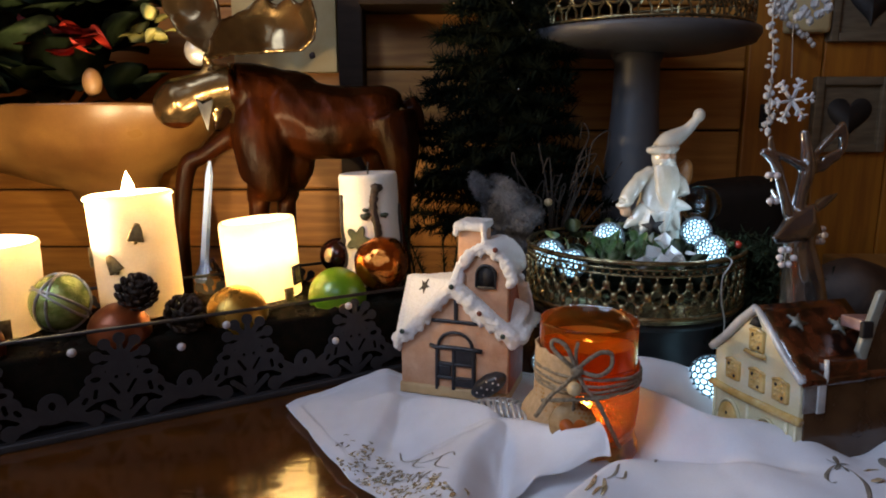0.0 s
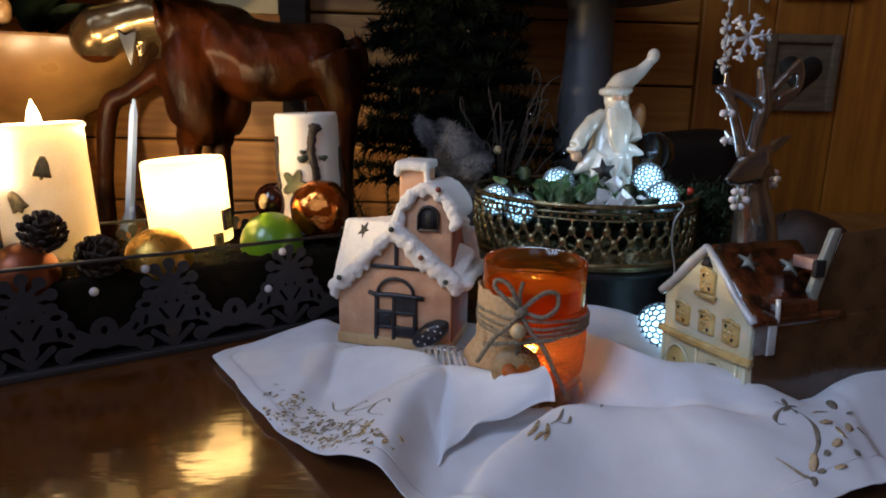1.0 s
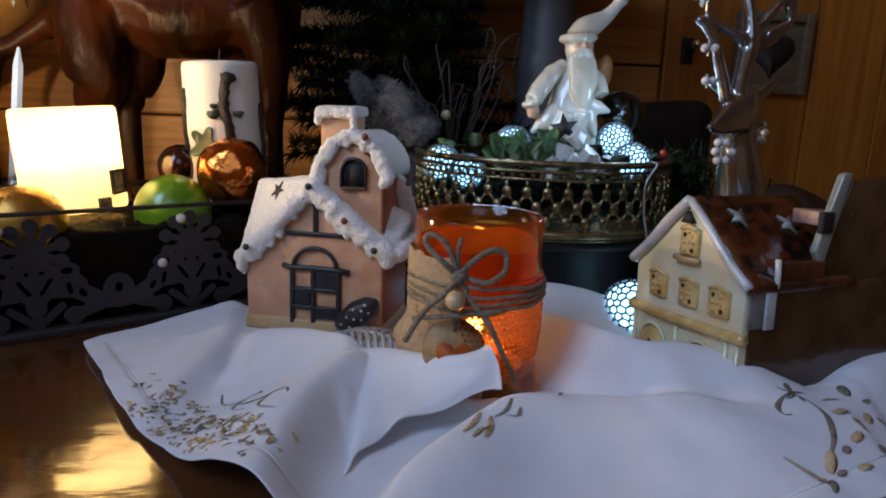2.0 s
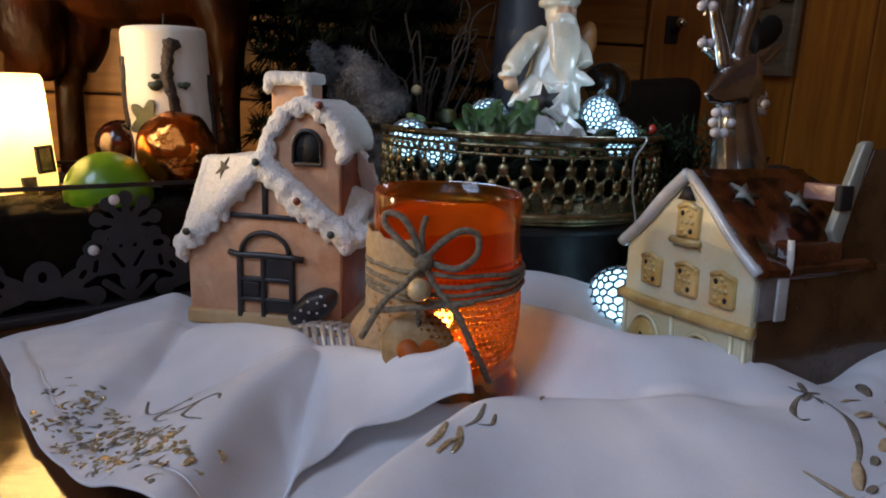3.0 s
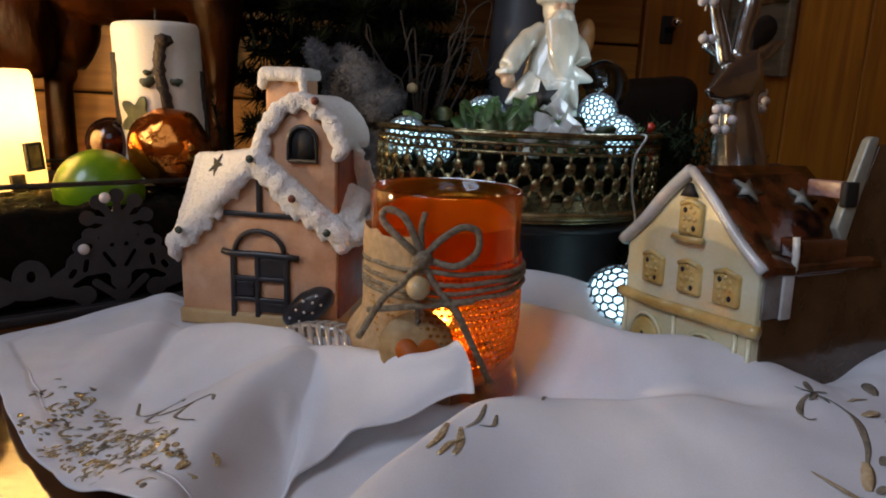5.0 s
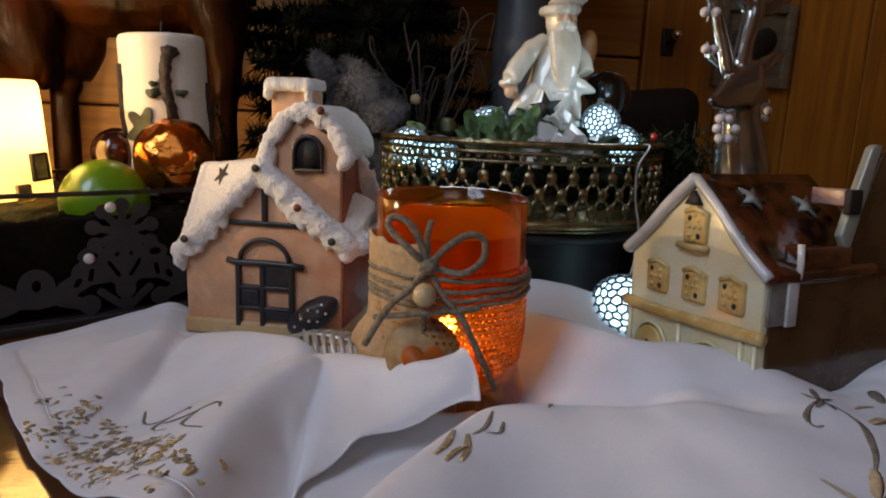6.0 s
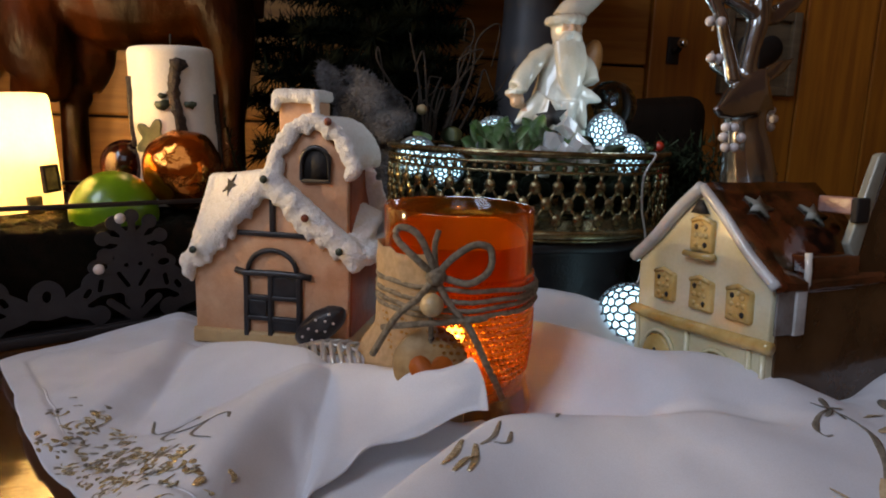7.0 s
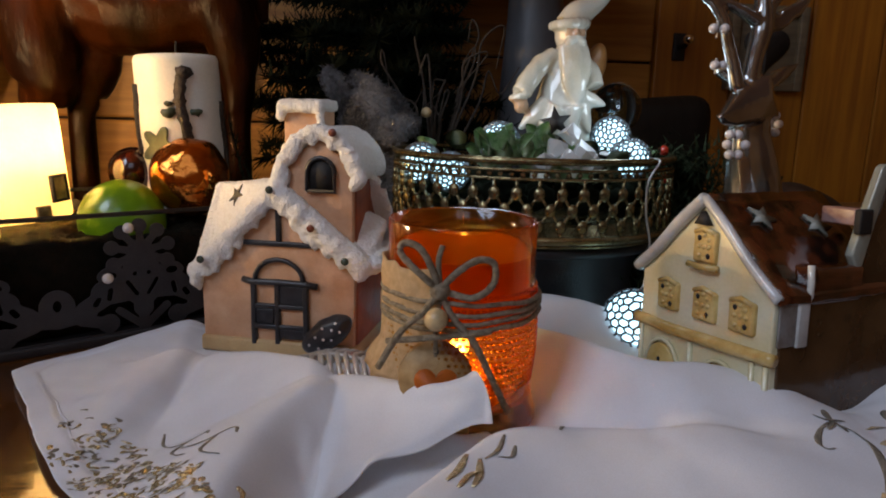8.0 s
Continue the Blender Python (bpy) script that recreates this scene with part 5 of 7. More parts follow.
bauble(0.1285, 0.048, 0.0785, 0.0310, GREEN_BALL, "lime green glass christmas ball in the tray", cap=False)
bauble(0.1780, 0.040, 0.1105, 0.0300, COPPER_BALL, "crinkled shiny copper christmas ball in the tray", 0.10, cap=False)
bauble(0.1540, 0.110, 0.1100, 0.0205, DARKRED_BALL, "small dark red christmas ball in the tray", cap=False)
bauble(0.0195, 0.038, 0.0760, 0.0300, GOLD_BALL, "gold christmas ball in the tray", 0.02, cap=False)
bauble(-0.085, 0.034, 0.077, 0.027, RUST_BALL, "rust red christmas ball in the tray", 0.03, cap=False)
bauble(-0.20, 0.034, 0.078, 0.029, RUST_BALL, "rust red christmas ball in the tray", 0.03, cap=False)


def net_ball(u, v, z, r):
    b = thing("net_bauble", "pale green glass ball wound with shiny cord", "christmas ball", tuple(tray_point(u, v, z)), 20, "balls in the tray")
    part("globe", ball(r, (0, 0, 0), (1, 1, 1), None, 4), NET_GREEN, b)
    for k in range(5):
        ax = Euler((rnd.uniform(-1, 1), rnd.uniform(-1, 1), k * 0.63)).to_matrix()
        pts = [ax @ (r * 1.02 * Vector((math.cos(a), 0, math.sin(a)))) for a in (2 * math.pi * q / 36 for q in range(37))]
        part("cord", tube(pts, 0.0013, 6), PALE_SILVER, b)
    return b


net_ball(-0.1290, 0.062, 0.1040, 0.0255)


def pine_cone(u, v, z, size, tilt):
    at = tray_point(u, v, z)
    c = thing("pine_cone", "dark brown open pine cone in the tray", "pine cone", tuple(at), 0, "cones in the tray")
    c.matrix_basis = pose(*at, tilt, tilt * 0.4, 30)
    core = ball(size * 0.35, (0, 0, size * 0.5), (1, 1, 1.5), None, 2)
    part("core", core, CONE_BROWN, c)
    scales = bmesh.new()
    n = 62
    for k in range(n):
        t = k / n
        a = k * 2.39996
        rr = size * (0.52 * math.sin(math.pi * (0.12 + 0.83 * t)) + 0.04)
        own = ball(size * 0.17, (0, 0, 0), (1.0, 0.85, 0.22), None, 1)
        joined(scales, own, pose(rr * math.cos(a), rr * math.sin(a), size * 1.05 * t, 0, 0, math.degrees(a)) @ pose(0, 0, 0, 0, -35 - 40 * t, 0))
    tagged(part("scale_spiral", scales, CONE_BROWN, c), kind="stuff")
    return c


pine_cone(-0.0720, 0.040, 0.0985, 0.030, 30)
pine_cone(-0.0350, 0.032, 0.0800, 0.030, 50)


# assumed lumpy insert under candles and balls, near-black for the tray's inner shade
bm = box(-0.350, 0.012, 0.0, 0.205, 0.155, 0.066, 0.004)
for k in range(420):
    u, v = rnd.uniform(-0.34, 0.20), rnd.uniform(0.018, 0.150)
    ball(rnd.uniform(0.007, 0.011), (u, v, 0.062), (1, 1, 0.8), bm, 1)
solo("moss", bm, DARK_INSERT, "assumed lumpy insert, near-black for the dark tray interior", "moss", tuple(tray_point(0, 0, 0.0062)), TT, kind="stuff")

# ---- the round pierced tray with the porcelain figure ----
RX, RY, RR = 0.205, 0.710, 0.112


def round_tray():
    t = thing("pierced_tray", "round antique brass tray with a pierced rim", "tray", (RX, RY, 0.0))
    part("plate", lathe([(0.01, 0.075), (RR - 0.002, 0.075), (RR, 0.077), (RR - 0.003, 0.080), (RR - 0.009, 0.081), (RR - 0.012, 0.088), (0.01, 0.088)], 64), BRASS, t)
    for z, q in ((0.0810, 0.0034), (0.1345, 0.0026)):
        part("rim", tube([(RR * math.cos(a), RR * math.sin(a), z) for a in (2 * math.pi * k / 72 for k in range(73))], q, 8), BRASS, t)
    part("band", tube([(RR * math.cos(a), RR * math.sin(a), 0.1285) for a in (2 * math.pi * k / 72 for k in range(73))], 0.0013, 6), BRASS, t)
    part("band", tube([(RR * math.cos(a), RR * math.sin(a), 0.1225) for a in (2 * math.pi * k / 72 for k in range(73))], 0.0013, 6), BRASS, t)
    # pierced side: staggered rows of round bosses held by a slanting lattice
    n = 46
    boss = bpy.data.meshes.new("boss")
    own = ball(0.0046, (0, 0, 0), (0.50, 0.92, 1.12), None, 2)
    own.to_mesh(boss)
    own.free()
    boss.polygons.foreach_set("use_smooth", [True] * len(boss.polygons))
    boss.materials.append(BRASS)
    stud = bpy.data.meshes.new("stud")
    own = ball(0.0022, (0, 0, 0), (0.7, 1, 1), None, 1)
    own.to_mesh(stud)
    own.free()
    stud.materials.append(BRASS)
    step = 2 * math.pi / n

    def rim_at(b, z):
        return RR * math.cos(b), RR * math.sin(b), z
    levels = (0.0905, 0.1015, 0.1125)
    lattice = bmesh.new()
    for k in range(n):
        for row, z in enumerate(levels):
            b = step * (k + 0.5 * (row % 2))
            ob = new("boss", boss)
            ob.parent = t
            ob.matrix_basis = pose(*rim_at(b, z), 0, 0, math.degrees(b))
        a, c = step * k, step * (k + 0.5)
        for q in (c, c - step):
            tube([rim_at(a, levels[0]), rim_at(q, levels[1])], 0.0012, 5, lattice)
            tube([rim_at(q, levels[1]), rim_at(a, levels[2])], 0.0012, 5, lattice)
        tube([rim_at(a, 0.0815), rim_at(a, levels[0])], 0.0014, 5, lattice)
        tube([rim_at(a, levels[2]), rim_at(a, 0.1225)], 0.0014, 5, lattice)
        for h in (-0.25, 0.25):
            b = a + h * step
            ob = new("stud", stud)
            ob.parent = t
            ob.matrix_basis = pose(*rim_at(b, 0.1255), 0, 0, math.degrees(b))
    tagged(part("lattice", lattice, BRASS, t, "slanting brass lattice"), kind="stuff")
    return t


round_tray()
s = thing("tray_stand", "black iron stand under the brass tray", "stand", (RX, RY, 0.0))
part("top_plate", lathe([(0.02, 0.067), (0.106, 0.067), (0.108, 0.071), (0.106, 0.0748), (0.02, 0.0748)], 56), IRON, s)
part("drum", lathe([(0.098, 0.0), (0.100, 0.004), (0.092, 0.012), (0.086, 0.036), (0.090, 0.062), (0.094, 0.067)], 48), IRON, s)


def mesh_ball(at, r, power):
    b = thing("mesh_light", "white glowing wire-mesh light ball", "light ball", at, rnd.uniform(0, 90), "string of light balls")
    b.matrix_basis = pose(*at, rnd.uniform(0, 90), rnd.uniform(0, 90), rnd.uniform(0, 90))
    part("core", ball(r * 0.9, (0, 0, 0), (1, 1, 1), None, 3), LED_CORE, b, "cool white glowing core")
    wire = bmesh.new()
    own = bmesh.new()
    bmesh.ops.create_icosphere(own, subdivisions=3, radius=r)
    for v in own.verts:
        v.co = (v.co + r * 0.22 * Vector(noise.noise_vector(v.co * 5 / r))).normalized() * r
    centres = {f.index: f.calc_center_median().normalized() * r for f in own.faces}
    own.edges.ensure_lookup_table()
    for e in own.edges:
        fa, fb = e.link_faces
        tube([centres[fa.index], (centres[fa.index] + centres[fb.index]).normalized() * r, centres[fb.index]], r * (0.044 if r > 0.02 else 0.064), 4, wire)
    own.free()
    part("wire_mesh", wire, LED_WIRE, b, "silver wire mesh")
    return b


mesh_ball((0.1735, 0.690, 0.1435), 0.0158, 1)
mesh_ball((0.2640, 0.688, 0.1500), 0.0152, 1)
mesh_ball((0.2740, 0.670, 0.1335), 0.0155, 1)
mesh_ball((0.1120, 0.690, 0.1260), 0.0158, 1)
mesh_ball((0.130, 0.660, 0.122), 0.0145, 1)
mesh_ball((0.252, 0.592, 0.027), 0.0215, 1)
mesh_ball((0.108, 0.668, 0.016), 0.0150, 1)
lamp("led_glow", "POINT", (0.262, 0.640, 0.185), 0.10, (0.62, 0.80, 1.0), 0.015)
lamp("led_glow", "POINT", (0.150, 0.645, 0.185), 0.08, (0.62, 0.80, 1.0), 0.015)
# thin clear cable of the light string
ob = solo("light_cable", tube(curve([(0.272, 0.632, 0.136), (0.266, 0.602, 0.136), (0.257, 0.598, 0.122), (0.2575, 0.598, 0.100), (0.262, 0.598, 0.078), (0.258, 0.594, 0.052), (0.252, 0.592, 0.047)], 8), 0.0007, 6), PALE_SILVER, "thin clear cable of the light string", "cable")


def santa_figure():
    bm = bmesh.new()

    def limb(pts, radii, segs=14):
        c = curve(pts, 6)
        n, m = len(c), len(radii) - 1
        rr = []
        for k in range(n):
            t = k / (n - 1) * m
            i = min(int(t), m - 1)
            rr.append(radii[i] + (radii[i + 1] - radii[i]) * (t - i))
        tube(c, rr, segs, bm)

    # coat, narrow at the neck, with ragged pointed hems
    limb([(0.224, 0.704, 0.150), (0.224, 0.704, 0.166), (0.226, 0.704, 0.186), (0.229, 0.704, 0.204), (0.231, 0.703, 0.219)], [0.0215, 0.0210, 0.0175, 0.0150, 0.0105], 18)
    for top, tip, q in (((0.212, 0.694, 0.172), (0.188, 0.687, 0.154), 0.0105), ((0.218, 0.688, 0.170), (0.204, 0.682, 0.150), 0.0095), ((0.236, 0.691, 0.180), (0.258, 0.689, 0.174), 0.0085), ((0.230, 0.686, 0.172), (0.229, 0.682, 0.150), 0.0080), ((0.238, 0.692, 0.172), (0.246, 0.688, 0.152), 0.0080)):
        mid = tuple((a + b) / 2 for a, b in zip(top, tip))
        limb([top, mid, tip], [q, q * 0.75, 0.0016], 10)
    # boots
    limb([(0.2425, 0.699, 0.112), (0.2410, 0.699, 0.138), (0.2390, 0.700, 0.165)], [0.0105, 0.0095, 0.0110])
    limb([(0.2120, 0.699, 0.112), (0.2140, 0.700, 0.138), (0.2170, 0.701, 0.165)], [0.0100, 0.0090, 0.0105])
    # head, nose, moustache
    ball(0.0125, (0.2290, 0.699, 0.2265), (1.0, 0.95, 1.05), bm, 3)
    ball(0.0027, (0.2300, 0.6858, 0.2275), (1, 1, 1), bm, 2)
    for x, q in ((0.2262, -25), (0.2340, 25)):
        ball(0.0042, (x, 0.6872, 0.2225), (1.3, 0.8, 0.7), bm, 2, (0, q, 0))
        ball(0.0034, (x + (0.0012 if x > 0.23 else -0.0012), 0.6885, 0.2280), (1, 0.8, 1), bm, 2)
    # long beard of wavy strands
    for k in range(7):
        x = 0.2200 + 0.0030 * k
        d = (x - 0.2290) / 0.0100
        limb([(x, 0.6890 + 0.002 * d * d, 0.2190), (x + 0.0012, 0.6850 + 0.002 * d * d, 0.2060), (x + 0.0010 - 0.003 * d, 0.6835, 0.1920), (x + 0.0030 - 0.006 * d, 0.6840, 0.1780 + 0.003 * abs(d)), (0.2330 - 0.002 * d, 0.6850, 0.1665 + 0.005 * abs(d))], [0.0030, 0.0042, 0.0044, 0.0034, 0.0010], 8)
    # fur brim and bent cap with a bobble
    for k in range(18):
        a = 2 * math.pi * k / 18
        ball(0.0043, (0.2275 + 0.0128 * math.cos(a), 0.6990 + 0.0124 * math.sin(a), 0.2350 + 0.0012 * math.cos(a)), (1, 1, 0.95), bm, 2)
    limb([(0.2285, 0.6995, 0.2340), (0.2340, 0.7005, 0.2425), (0.2430, 0.7015, 0.2485), (0.2510, 0.7020, 0.2535), (0.2575, 0.7020, 0.2600), (0.2625, 0.7020, 0.2665)], [0.0128, 0.0115, 0.0088, 0.0066, 0.0054, 0.0048])
    ball(0.0064, (0.2640, 0.7020, 0.2695), (1, 1, 1.15), bm, 3)
    # sleeves with cuffs, one mitten
    limb([(0.2180, 0.7010, 0.2120), (0.2060, 0.6975, 0.2040), (0.1960, 0.6935, 0.1920), (0.1895, 0.6900, 0.1810)], [0.0070, 0.0080, 0.0082, 0.0084])
    for k in range(10):
        a = 2 * math.pi * k / 10
        ball(0.0032, (0.1885 + 0.0064 * math.cos(a), 0.6890 + 0.0064 * math.sin(a), 0.1795 + 0.0022 * math.cos(a)), (1, 1, 1), bm, 2)
    ball(0.0060, (0.1890, 0.6872, 0.1720), (1, 0.9, 1.15), bm, 2)
    limb([(0.2390, 0.7030, 0.2110), (0.2475, 0.6990, 0.2000), (0.2500, 0.6930, 0.1880)], [0.0070, 0.0075, 0.0070])
    skin = fused(bm, 0.00125, 2)
    for v in skin.verts:
        if v.co.z < 0.216:
            v.co += 0.0009 * Vector(noise.noise_vector(Vector((v.co.x * 150, v.co.y * 150, v.co.z * 55))))
    # the bare face and the mitten are tinted
    paint_slots(skin, lambda c: 1 if (c.y < 0.6905 and 0.2255 < c.z < 0.2308 and 0.222 < c.x < 0.237) or (c.x < 0.1965 and c.z < 0.1768 and c.z > 0.164) else 0)
    solo("porcelain_figurine", skin, [PORCELAIN, FACE_TINT], "white glazed porcelain figurine with a long beard and bent cap", "figurine")


santa_figure()
own = prism(star_outline(0.0125, turn=100), -0.001, 0.001)
own.transform(pose(0.2095, 0.6600, 0.1600, -12, 0, -8))
solo("black_star", own, BOOT_BLACK, "small flat black star in front of the figurine", "star")
own = ball(0.0105, (0.2555, 0.714, 0.204), (0.9, 0.9, 1.9), None, 4, (0, 12, 0))
for v in own.verts:
    v.co += 0.0016 * Vector(noise.noise_vector(v.co * 90))
solo("amber_bag", own, mat("amber", (0.40, 0.20, 0.07), 0.3, second=(0.26, 0.11, 0.035), scale=60, coat=0.4), "small amber brown sack at the figurine", "sack")


def leaf_mesh(size, curl=0.3):
    bm = bmesh.new()
    rows = []
    for k in range(7):
        t = k / 6
        w = size * 0.55 * math.sin(math.pi * (0.06 + 0.92 * t)) ** 0.8
        x, z = size * t, curl * size * math.sin(t * 2.2) * 0.5
        rows.append([bm.verts.new((x, -w, z + 0.15 * w)), bm.verts.new((x, 0, z - 0.10 * w)), bm.verts.new((x, w, z + 0.15 * w))])
    for a, b in zip(rows, rows[1:]):
        for i in range(2):
            bm.faces.new((a[i], b[i], b[i + 1], a[i + 1]))
    bmesh.ops.solidify(bm, geom=bm.faces[:], thickness=size * 0.02)
    me = bpy.data.meshes.new("leaf")
    bm.to_mesh(me)
    bm.free()
    me.polygons.foreach_set("use_smooth", [True] * len(me.polygons))
    return me


def greenery():
    g = thing("greenery", "ivy leaves and pale sprigs heaped in the brass tray", "greenery", (RX, RY, 0.089))
    dark, pale = leaf_mesh(0.019), leaf_mesh(0.016)
    dark.materials.append(LEAF)
    pale.materials.append(PALE_LEAF)
    bm = bmesh.new()
    for k in range(80):
        a, q = rnd.uniform(0, 6.28), 0.10 * math.sqrt(rnd.random())
        ball(rnd.uniform(0.008, 0.012), (q * math.cos(a), q * math.sin(a), rnd.uniform(0.008, 0.026)), (1, 1, 0.8), bm, 1)
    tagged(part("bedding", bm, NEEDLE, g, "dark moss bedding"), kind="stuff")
    for k in range(130):
        a = rnd.uniform(math.pi, 2 * math.pi) if k < 75 else rnd.uniform(0, math.pi)
        q = rnd.uniform(0.045, 0.098)
        x, y = q * math.cos(a), q * math.sin(a)
        if y < 0.01 and any(abs(x - bx) < 0.019 for bx in (-0.075, -0.093, -0.035, 0.057)):
            continue
        ob = new("leaf", pale if rnd.random() < 0.55 else dark)
        ob.parent = g
        ob.matrix_basis = pose(x, y, rnd.uniform(0.028, 0.046), rnd.uniform(-50, 30), rnd.uniform(-70, 0), rnd.uniform(0, 360))
    for k in range(30):
        x, y = rnd.uniform(-0.058, -0.004), rnd.uniform(-0.094, -0.060)
        ob = new("leaf", pale)
        ob.parent = g
        ob.matrix_basis = pose(x, y, rnd.uniform(0.036, 0.058), rnd.uniform(-60, 20), rnd.uniform(-80, -10), rnd.uniform(180, 360))
    return g


greenery()


def crystal(at, size, seed):
    r = random.Random(seed)
    bm = bmesh.new()
    pts = [bm.verts.new(Vector((r.gauss(0, 1), r.gauss(0, 1), r.gauss(0, 1))).normalized() * size * r.uniform(0.8, 1.1)) for _ in range(14)]
    bmesh.ops.convex_hull(bm, input=pts)
    solo("ice_crystal", bm, ICE, "clear faceted acrylic ice crystal", "crystal", at, 0, "ice crystals in the tray", smooth=False)


for k, p in enumerate(((0.198, 0.618, 0.143), (0.207, 0.622, 0.152), (0.188, 0.616, 0.134), (0.214, 0.610, 0.141), (0.222, 0.616, 0.134), (0.203, 0.606, 0.134), (0.240, 0.632, 0.134))):
    crystal(p, 0.0092, k)
# dark glass ball behind the lights
solo("glass_ball", ball(0.022, (0.285, 0.735, 0.172), (1, 1, 1), None, 4), glass("smoke_glass", (0.35, 0.45, 0.45), 0.03), "smoky clear glass christmas ball", "christmas ball")
# dark evergreen heap beside the tray
bm = bmesh.new()
for k in range(5200):
    c = Vector((0.322 + rnd.gauss(0, 0.024), 0.70 + rnd.gauss(0, 0.03), 0.01 + 0.125 * rnd.random() ** 0.7 + rnd.gauss(0, 0.008)))
    d = Vector((rnd.gauss(0, 1), rnd.gauss(0, 1), rnd.gauss(0, 0.8))).normalized() * 0.016
    s = d.cross(Vector((0, 0, 1))).normalized() * 0.0011
    bm.faces.new([bm.verts.new(q) for q in (c - s, c + s, c + d)])
solo("fir_twigs", bm, NEEDLE_LIT, "dark green fir twigs beside the tray", "fir twig", kind="stuff")
for k in range(3):
    p = (0.300 + rnd.uniform(-0.02, 0.03), 0.665 + rnd.uniform(-0.02, 0.03), 0.135 + rnd.uniform(-0.03, 0.02))
    solo("berry", ball(0.0042, p, (1, 1, 1), None, 2), BERRY_RED, "small shiny red berry among the twigs", "berry", group="red berries")


def deer_head():
    bm = bmesh.new()
    Yd = 0.575

    def limb(pts, radii, flat=1.0):
        c = curve([(x, Yd + y, z) for x, y, z in pts], 6)
        n, m = len(c), len(radii) - 1
        rr = []
        for k in range(n):
            t = k / (n - 1) * m
            i = min(int(t), m - 1)
            rr.append(radii[i] + (radii[i + 1] - radii[i]) * (t - i))
        tube(c, rr, 14, bm, flat)

    def hull(points):
        own = bmesh.new()
        bmesh.ops.convex_hull(own, input=[own.verts.new((x, Yd + y, z)) for x, y, z in points])
        joined(bm, own)

    # neck
    limb([(0.327, 0, 0.0), (0.325, 0, 0.05), (0.321, 0, 0.095), (0.3175, 0, 0.128), (0.3120, 0, 0.155), (0.3110, 0, 0.172)], [0.034, 0.026, 0.0205, 0.0172, 0.0130, 0.0125])
    # head: a sharp wedge with a flat face and a straight jaw
    hull([(0.2790, -0.022, 0.1670), (0.2790, -0.016, 0.1655), (0.2805, -0.021, 0.1620), (0.2890, -0.020, 0.1610), (0.2890, -0.008, 0.1610),
          (0.2960, -0.014, 0.1820), (0.3010, -0.006, 0.1895), (0.3060, 0.010, 0.1900), (0.3170, -0.008, 0.1935), (0.3260, 0.008, 0.1920),
          (0.3290, -0.004, 0.1680), (0.3270, 0.012, 0.1670), (0.3080, -0.016, 0.1650), (0.3160, -0.014, 0.1800)])
    ball(0.0028, (0.2797, Yd - 0.020, 0.1665), (1, 1, 0.8), bm, 2)
    # ears: a long leaf-shaped one and the far one
    hull([(0.3210, 0.002, 0.1900), (0.3250, 0.006, 0.1960), (0.3360, 0.004, 0.2010), (0.3465, 0.006, 0.2030), (0.3420, 0.008, 0.1950), (0.3330, 0.004, 0.1880), (0.3250, 0.000, 0.1850), (0.3330, 0.010, 0.1950)])
    limb([(0.3060, 0.014, 0.188), (0.3000, 0.022, 0.196), (0.2950, 0.026, 0.204)], [0.004, 0.007, 0.002], 0.45)
    # antlers: two beams, a bridge between them, an upright tine and a broad hooked blade
    limb([(0.2955, -0.008, 0.184), (0.2925, -0.006, 0.198), (0.2885, -0.004, 0.212), (0.2850, -0.003, 0.224), (0.2780, -0.002, 0.2345), (0.2700, -0.002, 0.2385)], [0.0046, 0.0042, 0.0040, 0.0040, 0.0040, 0.0030])
    limb([(0.2800, -0.002, 0.233), (0.2785, -0.002, 0.242), (0.2765, -0.003, 0.251)], [0.0034, 0.0030, 0.0020])
    limb([(0.3050, -0.004, 0.184), (0.3070, -0.004, 0.204), (0.3095, -0.004, 0.218), (0.3100, -0.003, 0.230), (0.3085, -0.002, 0.242), (0.3062, 0, 0.2560)], [0.0060, 0.0056, 0.0066, 0.0058, 0.0046, 0.0038])
    limb([(0.3100, -0.004, 0.222), (0.2990, -0.004, 0.2285), (0.2890, -0.003, 0.2335), (0.2790, -0.002, 0.2370)], [0.0054, 0.0044, 0.0040, 0.0036], 0.7)
    for line in (((0.3110, 0.217), (0.3260, 0.221), (0.3320, 0.226), (0.3200, 0.231), (0.3120, 0.230)),
                 ((0.3240, 0.2220), (0.3380, 0.2300), (0.3440, 0.2390), (0.3380, 0.2400), (0.3240, 0.2330)),
                 ((0.3390, 0.2330), (0.3450, 0.2420), (0.3455, 0.2520), (0.3400, 0.2640), (0.3370, 0.2560), (0.3390, 0.2440)),
                 ((0.3170, 0.2300), (0.3250, 0.2400), (0.3350, 0.2500), (0.3400, 0.2560), (0.3380, 0.2620), (0.3240, 0.2470), (0.3150, 0.2360))):
        own = prism(line, -0.0034, 0.0034)
        for v in own.verts:
            v.co.y += Yd + 0.10 * (v.co.x - 0.311)
        joined(bm, own)
    skin = fused(bm, 0.0012, 2)
    solo("deer_bust", skin, SILVER, "silver glazed ceramic deer head bust with antlers", "figurine")


deer_head()


def pearl_bunch(at, n, spread, label, seed):
    r = random.Random(seed)
    b = thing("pearl_sprig", label, "pearl sprig", at, 0)
    part("stem", tube([(0, 0, -spread), (0.002, 0.002, 0), (0, 0, spread)], 0.0008, 6), PALE_SILVER, b)
    for k in range(n):
        a = 2 * math.pi * k / n
        part("pearl", ball(0.0031, (spread * 0.62 * math.cos(a), -0.002 + 0.003 * r.uniform(-1, 1), spread * 0.75 * math.sin(a)), (1, 1, 1), None, 2), PEARL, b)
    return b


